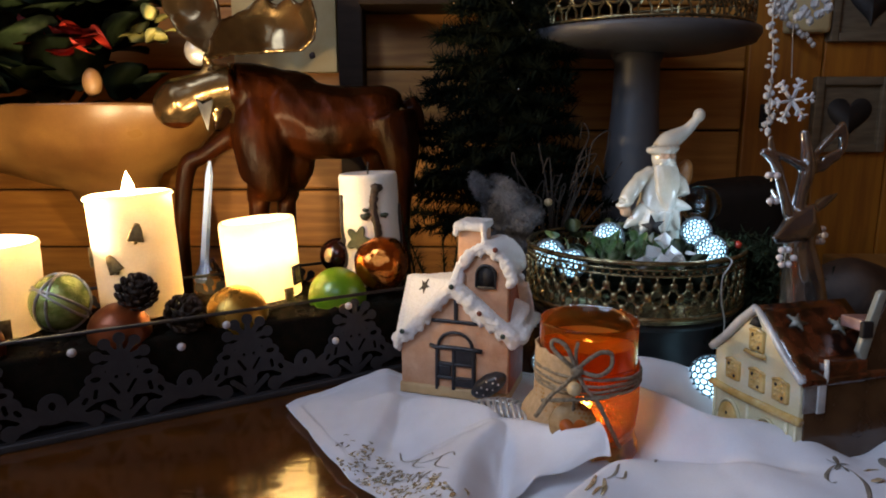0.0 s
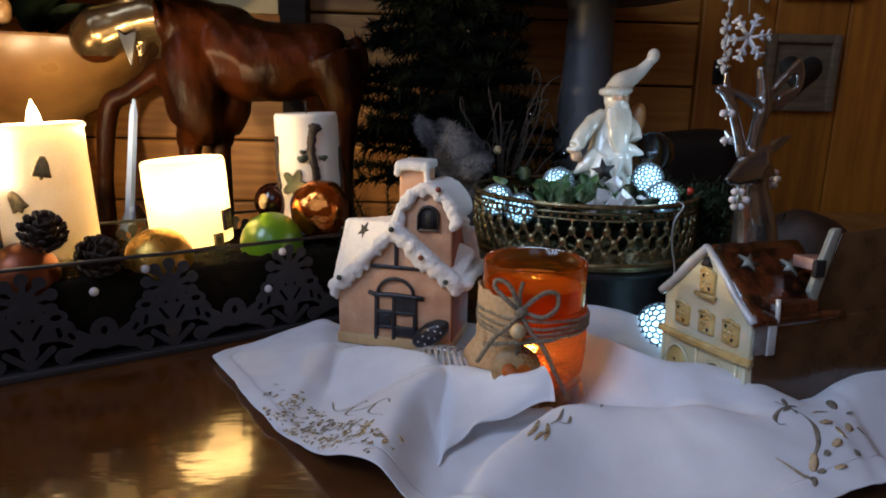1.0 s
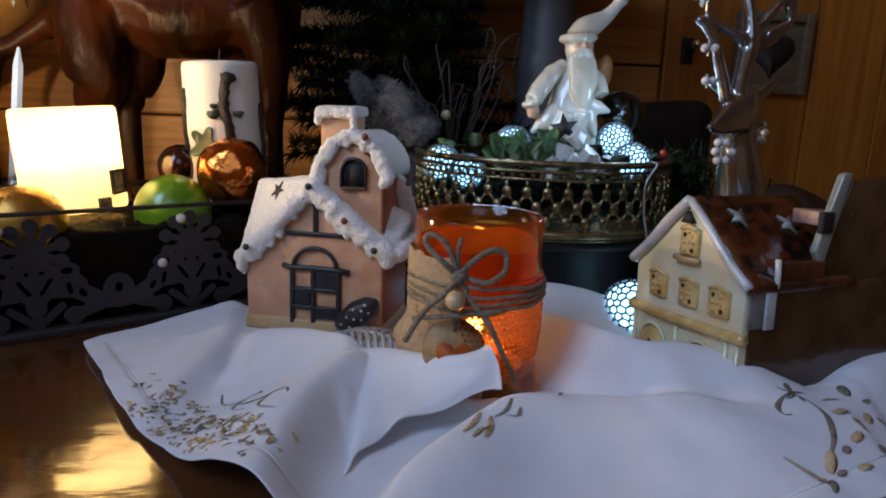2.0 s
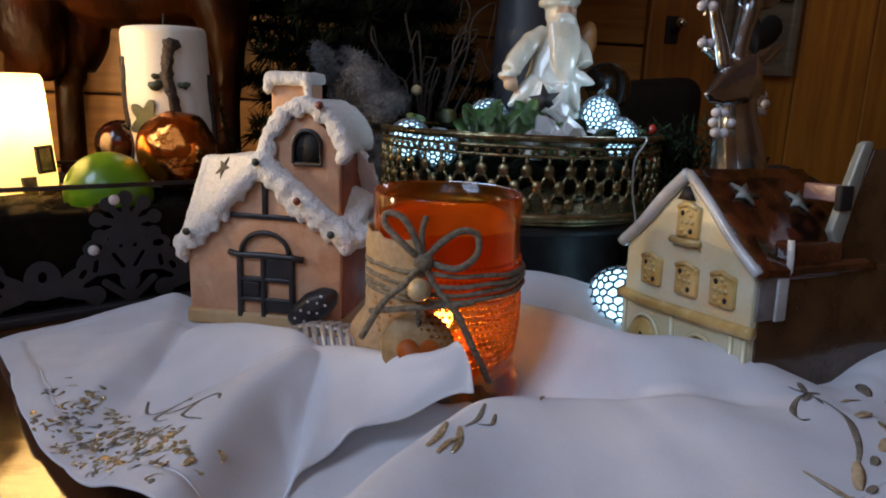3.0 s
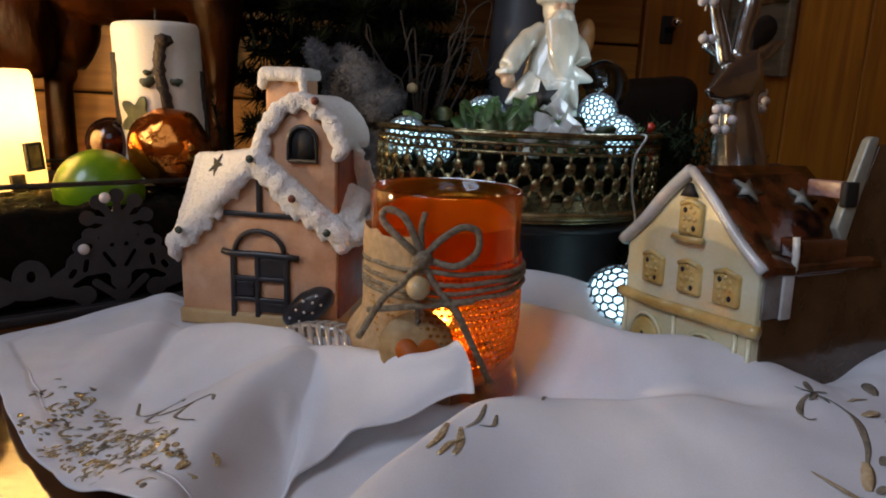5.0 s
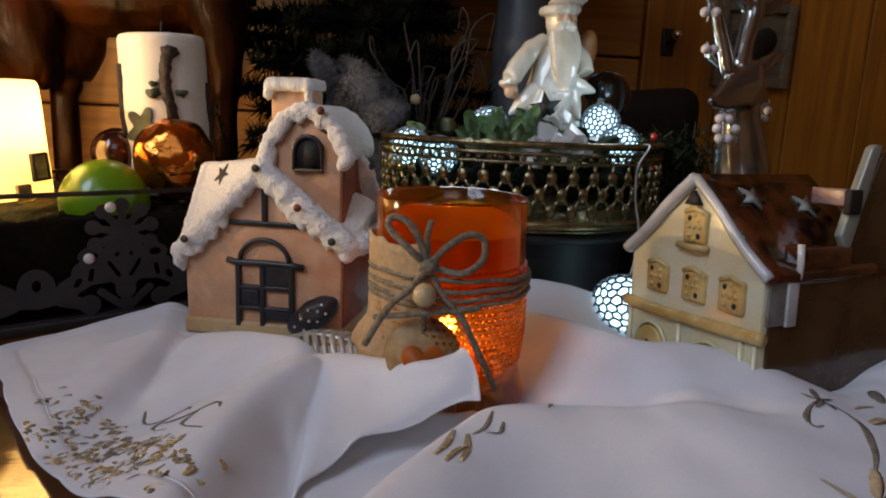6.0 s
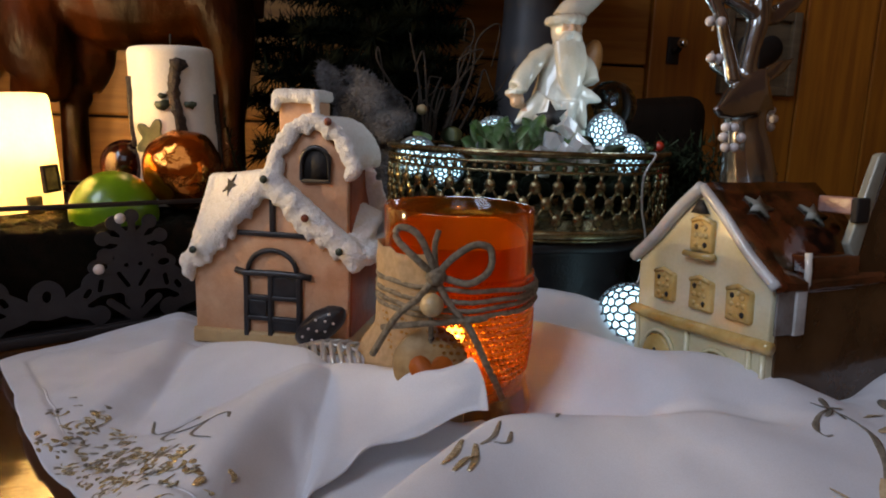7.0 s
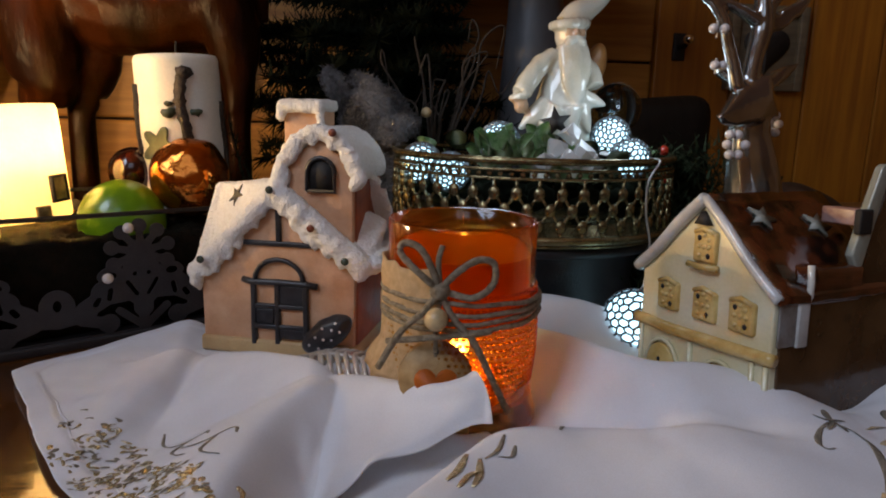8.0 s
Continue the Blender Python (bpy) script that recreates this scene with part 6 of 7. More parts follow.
pearl_bunch((0.2900, 0.556, 0.150), 6, 0.0092, "white pearl flower beside the silver deer", 1)
pearl_bunch((0.3370, 0.590, 0.163), 6, 0.0085, "white pearl flower beside the silver deer", 2)
pearl_bunch((0.2775, 0.566, 0.2185), 2, 0.0050, "two white pearls on the antler", 3)
pearl_bunch((0.2790, 0.566, 0.1970), 2, 0.0045, "two white pearls on the antler", 4)


def snow_garland():
    g = thing("bead_garland", "hanging garland of white crystal beads with a snowflake", "garland", (0.283, 0.60, 0.0))
    pts = curve([(0.020, 0.0, 0.44), (0.010, 0.0, 0.40), (0.0, 0.0, 0.36), (0.003, 0.0, 0.32), (0.004, 0.0, 0.28), (0.003, 0.0, 0.252)], 8)
    part("string", tube(pts, 0.0007, 6), PALE_SILVER, g)
    for k in range(64):
        p = pts[int(len(pts) * k / 64)]
        own = ball(rnd.uniform(0.0016, 0.0031), (0, 0, 0), (rnd.uniform(0.6, 1.3), rnd.uniform(0.6, 1.3), rnd.uniform(0.6, 1.5)), None, 1)
        own.transform(Matrix.Translation(p + Vector((rnd.uniform(-0.004, 0.004), rnd.uniform(-0.003, 0.003), rnd.uniform(-0.002, 0.002)))))
        part("bead", own, LACE, g, smooth=False)
    for k in range(16):
        p = (0.004 + 0.0030 * k, 0.004, 0.352 + 0.012 * abs(k - 8) / 8 + 0.008 * rnd.uniform(-1, 1))
        part("bead", ball(rnd.uniform(0.003, 0.0045), p, (1, 1, 1.3), None, 1), LACE, g, smooth=False)
    return g


snow_garland()


def snowflake(at, r):
    bm = bmesh.new()
    for k in range(6):
        a = math.pi * k / 3 + 0.15
        d = Vector((math.cos(a), 0, math.sin(a)))
        tube([(0, 0, 0), tuple(d * r)], r * 0.110, 8, bm, 0.6)
        for q, l in ((0.52, 0.27), (0.82, 0.27)):
            for s in (-1, 1):
                b = a + s * 0.95
                p = d * r * q
                tube([tuple(p), tuple(p + Vector((math.cos(b), 0, math.sin(b))) * r * l)], r * 0.090, 8, bm, 0.6)
    solo("snowflake", bm, FELT, "white felt snowflake hanging from the garland", "snowflake", at)
    solo("thread", tube([(at[0] - 0.002, at[1], at[2] + r), (at[0] - 0.012, at[1] - 0.008, at[2] + r + 0.085)], 0.0004, 5), PALE_SILVER, "thin silver hanging thread", "thread")


snowflake((0.314, 0.616, 0.2815), 0.0200)

# ---- behind: the moose, bowl, fir, rabbit, stand ----


def moose():
    bm = bmesh.new()
    Ym = 0.905

    def limb(pts, radii, flat=1.0):
        c = curve([(x, Ym + y, z) for x, y, z in pts], 6)
        n, m = len(c), len(radii) - 1
        rr = []
        for k in range(n):
            t = k / (n - 1) * m
            i = min(int(t), m - 1)
            rr.append(radii[i] + (radii[i + 1] - radii[i]) * (t - i))
        tube(c, rr, 14, bm, flat)

    # body: hump over the shoulders, deep chest, rump
    limb([(-0.232, 0.0, 0.284), (-0.208, 0.0, 0.278), (-0.168, 0.0, 0.264), (-0.123, 0.0, 0.262), (-0.080, 0.0, 0.270), (-0.060, 0.0, 0.268)], [0.036, 0.050, 0.051, 0.047, 0.042, 0.030])
    ball(0.040, (-0.205, Ym, 0.296), (1.25, 0.8, 0.85), bm, 3)
    limb([(-0.225, -0.005, 0.296), (-0.250, -0.020, 0.304), (-0.270, -0.035, 0.307)], [0.038, 0.034, 0.030])
    # standing forelegs under a heavy shoulder
    limb([(-0.238, -0.022, 0.286), (-0.238, -0.028, 0.248), (-0.233, -0.028, 0.207), (-0.232, -0.028, 0.180), (-0.242, -0.028, 0.160), (-0.243, -0.028, 0.08), (-0.243, -0.028, 0.0)], [0.030, 0.036, 0.034, 0.028, 0.014, 0.012, 0.016])
    limb([(-0.208, 0.012, 0.25), (-0.208, 0.010, 0.20), (-0.210, 0.004, 0.175), (-0.213, 0.0, 0.155), (-0.213, 0.0, 0.0)], [0.036, 0.032, 0.022, 0.013, 0.014])
    # striding foreleg
    limb([(-0.242, -0.020, 0.278), (-0.262, -0.028, 0.256), (-0.284, -0.030, 0.238), (-0.312, -0.030, 0.219), (-0.334, -0.030, 0.203), (-0.346, -0.03, 0.12), (-0.350, -0.03, 0.0)], [0.020, 0.015, 0.012, 0.011, 0.012, 0.010, 0.014])
    # hind legs and tail
    limb([(-0.070, -0.016, 0.270), (-0.058, -0.020, 0.230), (-0.054, -0.022, 0.185), (-0.056, -0.022, 0.14), (-0.058, -0.022, 0.0)], [0.036, 0.028, 0.016, 0.013, 0.016])
    limb([(-0.085, 0.022, 0.255), (-0.085, 0.024, 0.215), (-0.078, 0.024, 0.18), (-0.080, 0.024, 0.0)], [0.034, 0.026, 0.016, 0.014])
    limb([(-0.048, 0, 0.292), (-0.034, 0, 0.272), (-0.028, 0, 0.250)], [0.012, 0.009, 0.004])
    # head with a long bulbous muzzle, ear and beard
    limb([(-0.262, -0.040, 0.310), (-0.285, -0.045, 0.305), (-0.308, -0.048, 0.297), (-0.328, -0.05, 0.289), (-0.342, -0.05, 0.282)], [0.028, 0.025, 0.025, 0.029, 0.024])
    ball(0.0285, (-0.334, Ym - 0.05, 0.282), (1.0, 0.9, 1.0), bm, 3)
    limb([(-0.282, -0.045, 0.288), (-0.286, -0.048, 0.270), (-0.287, -0.048, 0.252)], [0.010, 0.007, 0.002], 0.6)
    limb([(-0.285, -0.045, 0.326), (-0.296, -0.048, 0.340), (-0.302, -0.048, 0.356)], [0.007, 0.014, 0.005], 0.5)
    # shovel antlers, slightly dished
    for line, cx, cz in (([(-0.268, 0.335), (-0.300, 0.352), (-0.322, 0.368), (-0.340, 0.398), (-0.344, 0.435), (-0.330, 0.455), (-0.297, 0.452), (-0.274, 0.415), (-0.262, 0.371)], -0.305, 0.405),
                         ([(-0.274, 0.330), (-0.250, 0.340), (-0.215, 0.345), (-0.172, 0.346), (-0.154, 0.358), (-0.148, 0.382), (-0.156, 0.412), (-0.172, 0.402), (-0.186, 0.414), (-0.202, 0.402), (-0.218, 0.414), (-0.236, 0.398), (-0.262, 0.383), (-0.272, 0.36)], -0.205, 0.376)):
        own = prism(line, -0.0045, 0.0045)
        bmesh.ops.triangulate(own, faces=own.faces[:])
        bmesh.ops.subdivide_edges(own, edges=own.edges[:], cuts=3, use_grid_fill=True)
        for v in own.verts:
            d = math.hypot(v.co.x - cx, v.co.z - cz)
            v.co.y += Ym - 0.045 - 10.0 * d * d + 0.004 * noise.noise((v.co.x * 40, 0, v.co.z * 40))
        joined(bm, own)
    skin = fused(bm, 0.0028, 5)
    for v in skin.verts:
        if 0.16 < v.co.z < 0.32 and v.co.x > -0.262:
            v.co += 0.0024 * Vector(noise.noise_vector(Vector((v.co.x * 42 + v.co.z * 30, v.co.y * 40, v.co.z * 22))))
    paint_slots(skin, lambda c: 1 if (c.z > 0.338 or (c.x < -0.262 and c.z > 0.262 and c.y < Ym - 0.002)) and not (c.x > -0.255 and c.z < 0.344 and c.y > Ym - 0.044) else 0)
    solo("moose_figure", skin, [MOOSE_BROWN, MOOSE_SILVER], "brown moose figure with silver head and shovel antlers", "figurine")


moose()
own = prism([(-0.0105, 0.020), (-0.002, 0.014), (0.0100, 0.020), (0.0020, -0.020)], -0.0015, 0.0015, bevel=0.0006)
own.transform(pose(-0.291, 0.835, 0.270, 0, 0, 8))
solo("chin_tag", own, BLACK_PAINT, "small dark pointed tag under the moose's chin", "tag")
solo("silver_ear_ball", ball(0.0165, (-0.303, 0.858, 0.349), (1.0, 0.9, 1.1), None, 3), PALE_SILVER, "round silver bell beside the moose's antler", "bell")


def plant_bowl():
    p = thing("plant_bowl", "brown glazed bowl with a red-flowering plant behind the candles", "plant pot", (-0.515, 0.945, 0.0))
    p.matrix_basis = p.matrix_basis @ Matrix.Diagonal((1.12, 1.0, 1.02, 1.0))
    prof = []
    bm = bmesh.new()
    segs, rows = 72, []
    prof = [(0.045, 0.0), (0.050, 0.004), (0.040, 0.02), (0.036, 0.10), (0.050, 0.165), (0.088, 0.187), (0.128, 0.206), (0.158, 0.236), (0.172, 0.268), (0.1725, 0.2715), (0.169, 0.272), (0.150, 0.240), (0.118, 0.216), (0.05, 0.205), (0.002, 0.202)]
    for r, z in prof:
        row = []
        for k in range(segs):
            a = 2 * math.pi * k / segs
            side = r * math.cos(a)
            lift = smoothstep(0.19, 0.275, z) * (0.016 * smoothstep(-0.02, 0.12, side) - 0.034 * (1 - smoothstep(-0.055, -0.025, side)) + 0.008 * math.sin(3 * a + 0.6))
            foot = 0.065 * (1 - smoothstep(0.14, 0.20, z))
            row.append(bm.verts.new((foot + r * math.cos(a) * (1.12 if math.cos(a) > 0 else 1.0), r * math.sin(a) * 0.62, z + lift)))
        rows.append(row)
    for a, b in zip(rows, rows[1:]):
        for k in range(segs):
            bm.faces.new((a[k], a[(k + 1) % segs], b[(k + 1) % segs], b[k]))
    bm.faces.new(list(reversed(rows[0])))
    bm.faces.new(rows[-1])
    part("bowl", bm, BOWL_BROWN, p, "wavy-rimmed brown glazed bowl")
    part("soil", ball(0.10, (0, 0, 0.232), (1.15, 0.65, 0.26), None, 3), SOIL_DARK, p)
    big, small = leaf_mesh(0.085, 0.5), leaf_mesh(0.060, 0.4)
    for me in (big, small):
        me.materials.append(BOWL_LEAF)
    for k in range(110):
        a = rnd.uniform(0, 6.28)
        q = rnd.uniform(0.02, 0.13)
        ob = new("leaf", big if rnd.random() < 0.5 else small)
        ob.parent = p
        ob.matrix_basis = pose(q * math.cos(a) - 0.045, q * 0.5 * math.sin(a), rnd.uniform(0.27, 0.43), rnd.uniform(-25, 25), rnd.uniform(-45, 25), math.degrees(a) + rnd.uniform(-40, 40))
    petal = leaf_mesh(0.030, 0.3)
    petal.materials.append(RED_PETAL)
    for cx, cy, cz in ((-0.012, -0.055, 0.366), (0.026, -0.055, 0.360), (0.034, -0.055, 0.350), (0.047, -0.055, 0.372), (0.058, -0.055, 0.362)):
        for k in range(4):
            ob = new("petal", petal)
            ob.parent = p
            ob.matrix_basis = pose(cx, cy, cz, rnd.uniform(-50, 10), rnd.uniform(-20, 50), rnd.uniform(200, 380)) @ Matrix.Diagonal((0.75, 1.5, 1.0, 1.0))
    yl = leaf_mesh(0.022, 0.3)
    yl.materials.append(YELLOW_PETAL)
    for k in range(9):
        ob = new("blossom", yl)
        ob.parent = p
        ob.matrix_basis = pose(0.134 + rnd.uniform(-0.025, 0.025), -0.05, 0.375 + rnd.uniform(-0.012, 0.012), rnd.uniform(-60, 60), rnd.uniform(-60, 60), rnd.uniform(0, 360))
    return p


plant_bowl()
# cellophane corner and small clay knob at the bowl
own = ball(0.03, (-0.555, 0.87, 0.262), (1.2, 0.6, 0.5), None, 3)
for v in own.verts:
    v.co += 0.008 * Vector(noise.noise_vector(v.co * 60))
solo("foil_bow", own, SPARK, "crumpled silver foil bow on the bowl", "foil", smooth=False)
solo("clay_egg", ball(0.014, (-0.449, 0.88, 0.312), (0.85, 0.8, 1.3), None, 3), EGG_CLAY, "brown egg-shaped clay knob at the bowl", "ornament")

# slender glass candlestick
g = thing("glass_stick", "slender clear glass candlestick behind the tray", "candlestick", (-0.302, 0.842, 0.0))
part("shaft", tube([(-0.008, 0, 0.06), (-0.003, 0, 0.105), (0.004, 0, 0.165), (0.008, 0, 0.198), (0.010, 0, 0.215)], [0.0062, 0.0058, 0.0052, 0.0050, 0.0014], 6), STICK, g, smooth=False)
part("foot", lathe([(0.034, 0.0), (0.036, 0.004), (0.020, 0.012), (0.010, 0.03), (0.018, 0.05), (0.020, 0.066), (0.010, 0.085), (0.007, 0.09)], 10), CLEAR_GLASS, g, smooth=False)


def fir_tree():
    f = thing("fir_tree", "small dark artificial fir tree with tinsel specks", "fir tree", (0.085, 0.975, 0.0))
    part("trunk", tube([(0, 0, 0), (0.002, 0, 0.2), (0, 0.002, 0.44), (0, 0, 0.55)], [0.009, 0.008, 0.005, 0.002], 8), BARK, f)
    part("pot", lathe([(0.040, 0.0), (0.052, 0.07), (0.055, 0.075), (0.048, 0.075), (0.01, 0.068)], 24), SOIL_DARK, f)
    needles = bmesh.new()
    r = random.Random(4)
    tips = []
    for k in range(130):
        t = (k + 0.5) / 130
        z0 = 0.10 + 0.45 * t
        a = k * 2.39996
        length = (0.150 * (1 - t) ** 0.75 + 0.018) * r.uniform(0.75, 1.15)
        d = Vector((math.cos(a), math.sin(a) * 0.75, r.uniform(0.05, 0.35)))
        pts = [Vector((0, 0, z0)) + d * length * q + Vector((0, 0, -0.02 * q * q)) for q in (0, 0.33, 0.66, 1.0)]
        tube(pts, [0.0022, 0.0018, 0.0014, 0.0008], 5, needles)
        tips.append(pts[-1])
        n = int(300 * length / 0.12) + 40
        for j in range(n):
            q = r.uniform(0.1, 1.02)
            i = min(2, int(q * 3))
            c = pts[i].lerp(pts[i + 1], min(1, q * 3 - i))
            e = Vector((r.gauss(0, 1), r.gauss(0, 1), r.gauss(0, 0.8))).normalized()
            e = (e + d * 0.7).normalized() * r.uniform(0.016, 0.028)
            s = e.cross(Vector((r.random(), r.random(), 1))).normalized() * 0.0018
            needles.faces.new([needles.verts.new(v) for v in (c - s, c + s, c + e)])
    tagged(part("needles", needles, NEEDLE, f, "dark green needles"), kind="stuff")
    for p in r.sample(tips, 34):
        part("tinsel", ball(0.0016, tuple(p + Vector((0, -0.012, 0.006))), (1, 1, r.uniform(0.8, 1.8)), None, 1), SPARK, f)
    return f


fir_tree()


def fir_sprig(at, size, n, seed):
    r = random.Random(seed)
    bm = bmesh.new()
    for b in range(5):
        d = Vector((r.uniform(-0.5, 0.5), r.uniform(-0.4, 0.2), 1)).normalized()
        pts = [Vector((0, 0, 0)), d * size * 0.5, d * size]
        tube(pts, [0.0016, 0.0013, 0.0007], 5, bm)
        for k in range(n):
            q = r.uniform(0.1, 1.0)
            c = d * size * q
            e = Vector((r.gauss(0, 1), r.gauss(0, 1), r.gauss(0.4, 0.6))).normalized() * 0.015
            s = e.cross(Vector((0.3, 0.1, 1))).normalized() * 0.0009
            bm.faces.new([bm.verts.new(v) for v in (c - s, c + s, c + e)])
    solo("fir_sprig", bm, NEEDLE_LIT, "dark green fir sprig standing behind the tray", "fir twig", at, kind="stuff")


fir_sprig((-0.018, 0.80, 0.0), 0.155, 150, 1)
fir_sprig((0.005, 0.83, 0.0), 0.13, 120, 2)


def rabbit():
    bm = bmesh.new()
    ball(0.043, (0.085, 0.835, 0.05), (1.0, 0.9, 1.1), bm, 3)
    ball(0.036, (0.086, 0.825, 0.100), (1.0, 0.9, 1.0), bm, 3)
    ball(0.028, (0.080, 0.805, 0.160), (1.15, 1.0, 1.0), bm, 3)
    ball(0.015, (0.104, 0.790, 0.154), (1.1, 0.9, 0.9), bm, 3)
    ball(0.013, (0.096, 0.782, 0.146), (1.0, 0.8, 0.9), bm, 3)
    ball(0.014, (0.044, 0.802, 0.186), (0.75, 0.45, 1.5), bm, 3, (0, -28, 0))
    ball(0.012, (0.072, 0.806, 0.190), (1.5, 0.6, 0.7), bm, 3, (0, 25, 0))
    tube([(0.050, 0.804, 0.176), (0.066, 0.806, 0.168)], 0.008, 8, bm)
    skin = fused(bm, 0.0022, 3)
    skin.normal_update()
    r = random.Random(21)
    roots = [(v.co.copy(), v.normal.copy()) for v in skin.verts if v.co.z > 0.09]
    for c, n in r.sample(roots, min(len(roots), 4200)):
        d = (n + 0.7 * Vector((r.gauss(0, 1), r.gauss(0, 1), r.gauss(0, 1) - 0.4)).normalized()).normalized() * r.uniform(0.003, 0.0055)
        s = d.cross(Vector((0.3, 1, 0.2))).normalized() * 0.0006
        skin.faces.new([skin.verts.new(q) for q in (c - s, c + s, c + d)])
    solo("plush_rabbit", skin, RABBIT_FUR, "grey and white plush rabbit with a raised ear", "plush toy")


rabbit()


def twig_bunch():
    t = thing("twig_bunch", "bunch of dry curled twigs in a dark pot", "dry twigs", (0.142, 0.845, 0.0))
    part("pot", lathe([(0.022, 0.0), (0.030, 0.05), (0.028, 0.09), (0.024, 0.092), (0.01, 0.08)], 24), SOIL_DARK, t)
    r = random.Random(9)
    for k in range(18):
        a = r.uniform(0, 6.28)
        s = r.uniform(0.015, 0.085)
        h = r.uniform(0.15, 0.245)
        x, y = s * math.cos(a), s * 0.5 * math.sin(a)
        pts = curve([(0, 0, 0.06), (x * 0.4, y * 0.4, h * 0.6), (x * 0.9, y, h * 0.85), (x * 1.2 + r.uniform(-0.01, 0.01), y, h), (x * 1.45 + r.uniform(-0.014, 0.014), y * 1.2, h - r.uniform(-0.020, 0.022)), (x * 1.3 + r.uniform(-0.02, 0.02), y * 1.2, h - r.uniform(-0.01, 0.03))], 5)
        part("twig", tube(pts, [max(0.0006, 0.0018 - 0.00005 * q) for q in range(len(pts))], 6), TWIG, t)
    part("seed_head", ball(0.0052, (-0.012, -0.024, 0.165), (1, 1, 1), None, 2), BEAD_WOOD, t, "pale round seed head")
    return t


twig_bunch()


def cake_stand():
    s = thing("cake_stand", "tall grey pedestal stand with a pierced brass gallery", "cake stand", (0.281, 1.0, 0.0))
    part("column", lathe([(0.075, 0.0), (0.078, 0.008), (0.060, 0.02), (0.046, 0.05), (0.043, 0.10), (0.041, 0.18), (0.034, 0.28), (0.032, 0.345), (0.040, 0.362)], 40), STONE_GREY, s, "grey enamelled tapering column")
    part("plate", lathe([(0.030, 0.358), (0.120, 0.362), (0.156, 0.370), (0.162, 0.380), (0.162, 0.386), (0.150, 0.388), (0.02, 0.386)], 56), STONE_GREY, s, "grey enamelled round plate")
    part("rim", tube([(0.152 * math.cos(a), 0.152 * math.sin(a), 0.391) for a in (2 * math.pi * k / 60 for k in range(61))], 0.0022, 6), BRASS, s)
    n = 40
    own = bmesh.new()
    for q in (-1, 1):
        tube([(0, q * 0.0035, 0.391), (0, q * 0.0045, 0.402), (0, q * 0.0105, 0.410)], 0.0017, 5, own)
    tube([(0, 0.0105 * math.cos(a), 0.414 + 0.0065 * math.sin(a)) for a in (2 * math.pi * k / 12 for k in range(13))], 0.0016, 5, own)
    tube([(0, 0.0080 * math.cos(a), 0.430 + 0.0080 * math.sin(a)) for a in (2 * math.pi * k / 12 for k in range(13))], 0.0016, 5, own)
    me = bpy.data.meshes.new("lattice")
    own.to_mesh(me)
    own.free()
    me.materials.append(BRASS)
    for k in range(n):
        a = 2 * math.pi * k / n
        ob = new("lattice", me)
        ob.parent = s
        ob.matrix_basis = pose(0.152 * math.cos(a), 0.152 * math.sin(a), 0, 0, 0, math.degrees(a))
    part("rim", tube([(0.152 * math.cos(a), 0.152 * math.sin(a), 0.440) for a in (2 * math.pi * k / 60 for k in range(61))], 0.0024, 6), BRASS, s)
    return s


cake_stand()
# low board and a rounded dark pouch behind the glazed house
solo("wooden_board", box(0.625, 0.60, 0.0, 0.98, 1.08, 0.050, 0.004), BOARD_WOOD, "thick orange-brown wooden board on the table", "board", smooth=False)
own = ball(0.058, (0.475, 0.755, 0.056), (1.0, 0.8, 0.90), None, 4)
for v in own.verts:
    v.co += 0.005 * Vector(noise.noise_vector(v.co * 26))
    v.co.z = max(v.co.z, 0.0012)
solo("brown_pouch", own, LUMP_BROWN, "rounded dark brown pouch lying on the table", "pouch")
# dark box behind the brass tray
own = box(0.330, 0.845, 0.0, 0.445, 0.935, 0.182, 0.028, None, 5)
for v in own.verts:
    v.co.z += 0.10 * (v.co.x - 0.330) * (1 if v.co.z > 0.1 else 0)
solo("dark_box", own, BLACK_WOOD, "dark brown wooden box behind the brass tray", "box")

# ---- on the wall ----


def heart_board(x0, z0, x1, z1, label):
    cx, cz, w = (x0 + x1) / 2, (z0 + z1) / 2, (x1 - x0) / 2
    b = thing("heart_board", label, "wall decoration", (cx, 1.150, cz), 0, "heart boards on the wall")
    part("board", box(-w, -0.004, -w, w, 0.008, w, 0.002), FRAME_WOOD, b)
    for q in (box(-w, -0.012, -w, -w + 0.014, 0.0, w, 0.002), box(w - 0.014, -0.012, -w, w, 0.0, w, 0.002), box(-w + 0.014, -0.012, w - 0.014, w - 0.014, 0.0, w, 0.002), box(-w + 0.014, -0.012, -w, w - 0.014, 0.0, -w + 0.014, 0.002)):
        part("rail", q, FRAME_WOOD, b)
    heart = [(w * 0.037 * 16 * math.sin(t) ** 3, w * 0.037 * (13 * math.cos(t) - 5 * math.cos(2 * t) - 2 * math.cos(3 * t) - math.cos(4 * t))) for t in (2 * math.pi * q / 40 for q in range(40))]
    part("heart", prism(heart, -0.0065, -0.002), BOOT_BLACK, b, "dark heart-shaped cut-out")
    return b


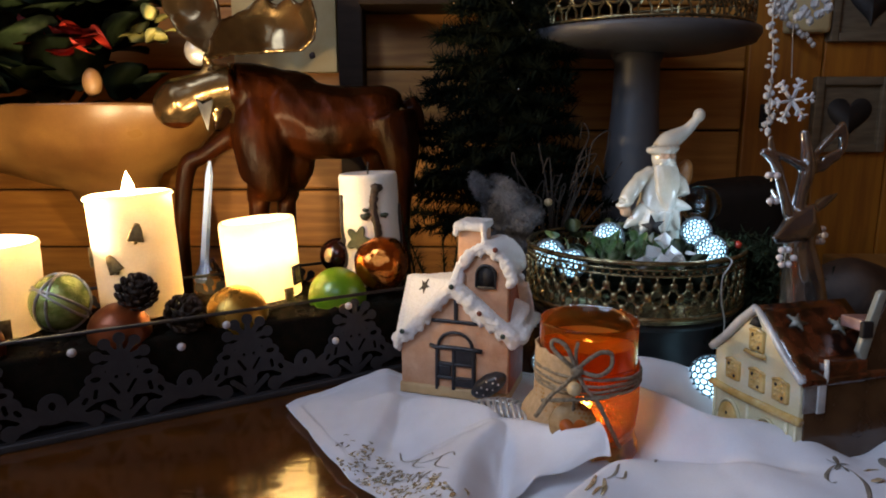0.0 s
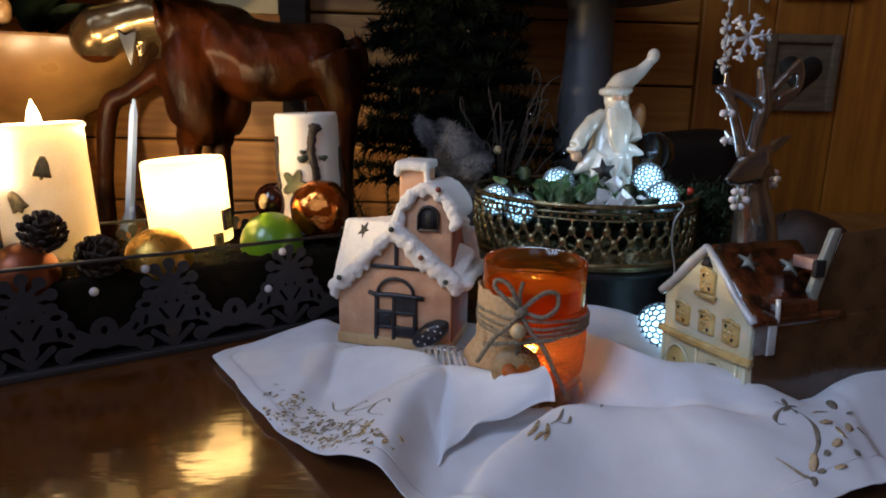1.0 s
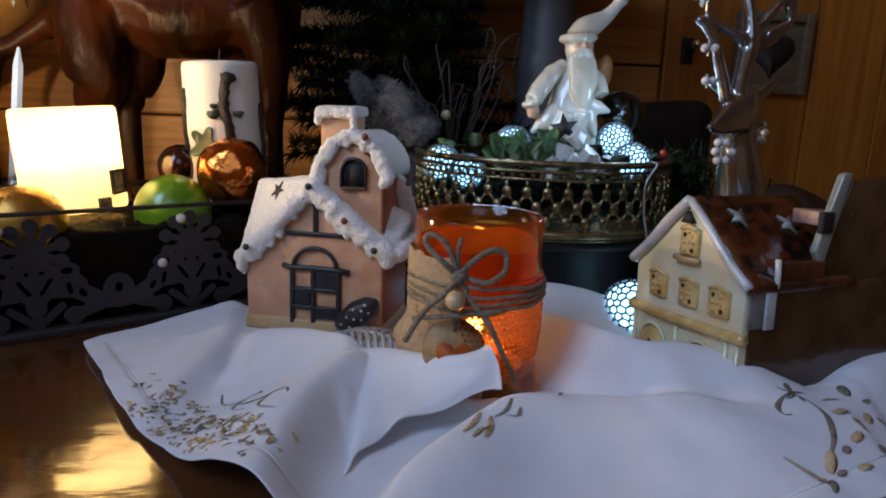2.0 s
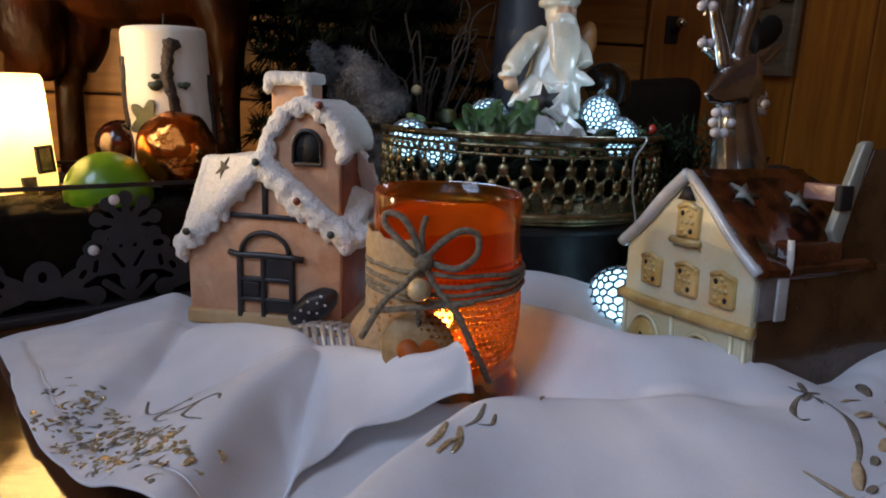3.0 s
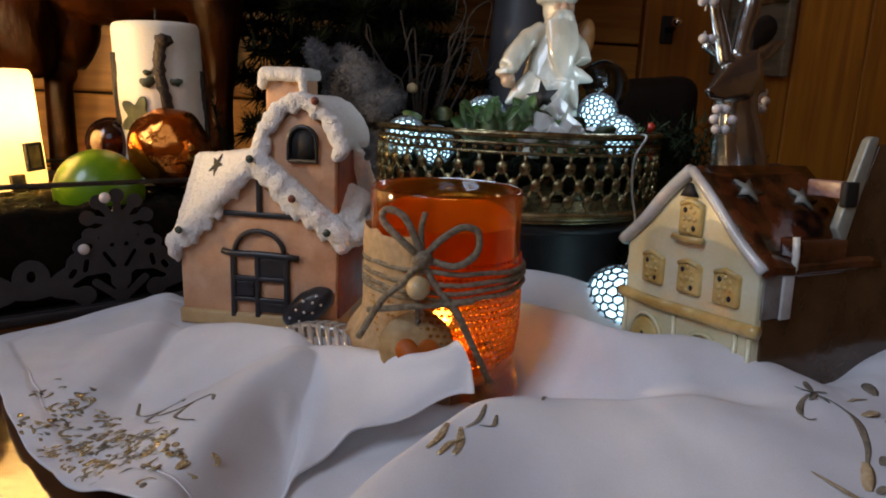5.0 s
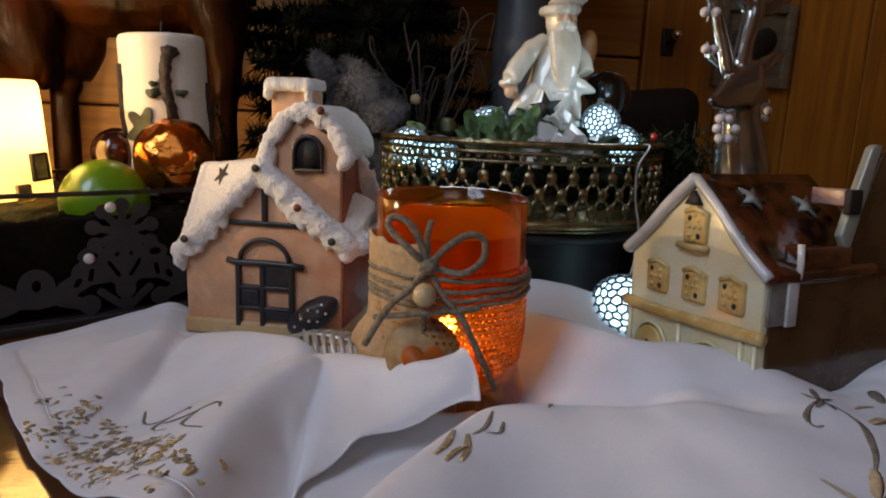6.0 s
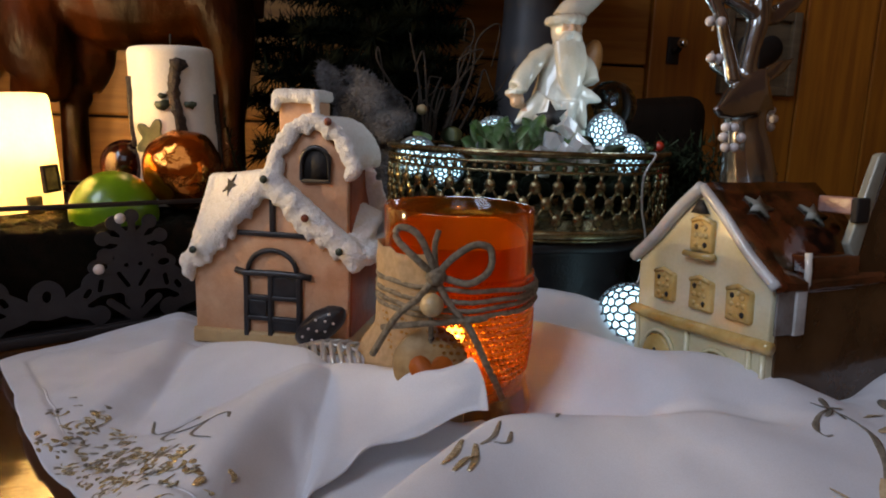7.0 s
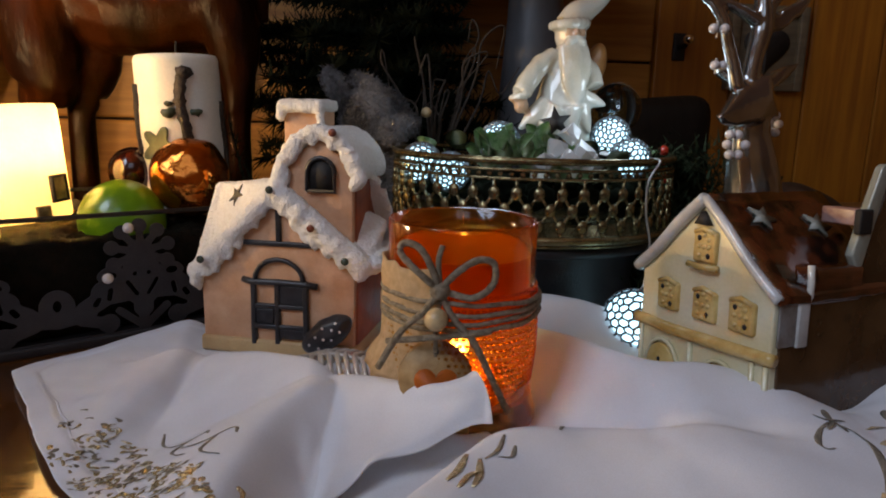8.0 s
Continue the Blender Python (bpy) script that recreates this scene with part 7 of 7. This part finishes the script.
heart_board(0.620, 0.212, 0.744, 0.336, "grey-brown wooden board with a heart cut-out on the wall")
heart_board(0.634, 0.392, 0.768, 0.526, "grey-brown wooden board with a heart cut-out on the wall")
solo("candle_bag", box(0.560, 1.132, 0.405, 0.632, 1.158, 0.52, 0.008), PAPER, "cream paper bag hanging on the wall", "paper bag")
lc = thing("lace_fringe", "white lace fringe on the paper bag", "lace", (0.0, 0.0, 0.0))
for k in range(10):
    part("bead", ball(0.005, (0.545 + 0.006 * k, 1.124, 0.428 - 0.0045 * k + 0.003 * math.sin(k * 2)), (1, 1, 1.2), None, 1), LACE, lc)
# cream picture and dark post
pic = thing("wall_picture", "cream printed picture on the wall", "picture", (-0.26, 1.150, 0.43))
part("canvas", box(-0.085, -0.008, -0.087, 0.085, 0.008, 0.12, 0.002), PAPER, pic)
for x, z, q in ((-0.02, 0.03, 0.006), (0.01, 0.045, 0.004), (0.035, 0.02, 0.007), (0.03, -0.01, 0.004), (0.0, -0.005, 0.005), (0.045, -0.06, 0.006)):
    part("printed_blot", lathe([(q, 0.0), (q * 0.9, 0.0008)], 9, wobble=0.4), SOIL_DARK, pic).matrix_basis = pose(x, -0.0080, z, 90, 0, 0)
solo("wall_post", box(-0.168, 1.11, 0.0, -0.128, 1.160, 1.0, 0.003), WOOD_DARK, "dark brown wooden post on the wall", "post", kind="structure", smooth=False)
solo("wall_shelf", box(-0.128, 1.06, 0.437, 0.30, 1.160, 0.462, 0.003), WOOD_DARK, "dark brown wooden wall shelf", "shelf", smooth=False)
# coat hook with glass knob
k = thing("wall_hook", "dark metal hook on the wooden panel", "hook", (0.545, 1.155, 0.272))
part("plate", box(-0.010, -0.006, -0.02, 0.010, 0.004, 0.02, 0.002), IRON, k)
part("peg", tube([(0, 0, 0), (0, -0.02, -0.002), (0, -0.03, 0.006)], 0.004, 8), IRON, k)
part("knob", ball(0.008, (0, -0.032, 0.008), (1, 1, 1), None, 2), SPARK, k)

# horizontal boards, each a piece of the wall, and upright boards of the panel
PH = 0.1015
for k in range(24):
    z0 = 0.045 + PH * (k - 8)
    if z0 > Z1:
        break
    ob = link_mesh("board", box(X0, Y1, z0 + 0.0015, 0.508, Y1 + 0.014, min(Z1, z0 + PH) - 0.0015, 0.004), WOOD_WALL, back, False)
for k in range(13):
    x0 = 0.508 + 0.125 * k
    ob = link_mesh("panel_board", box(x0 + 0.001, Y1 - 0.008, Z0, min(X1, x0 + 0.125) - 0.001, Y1 + 0.014, Z1, 0.003), WOOD_PANEL, back, False)
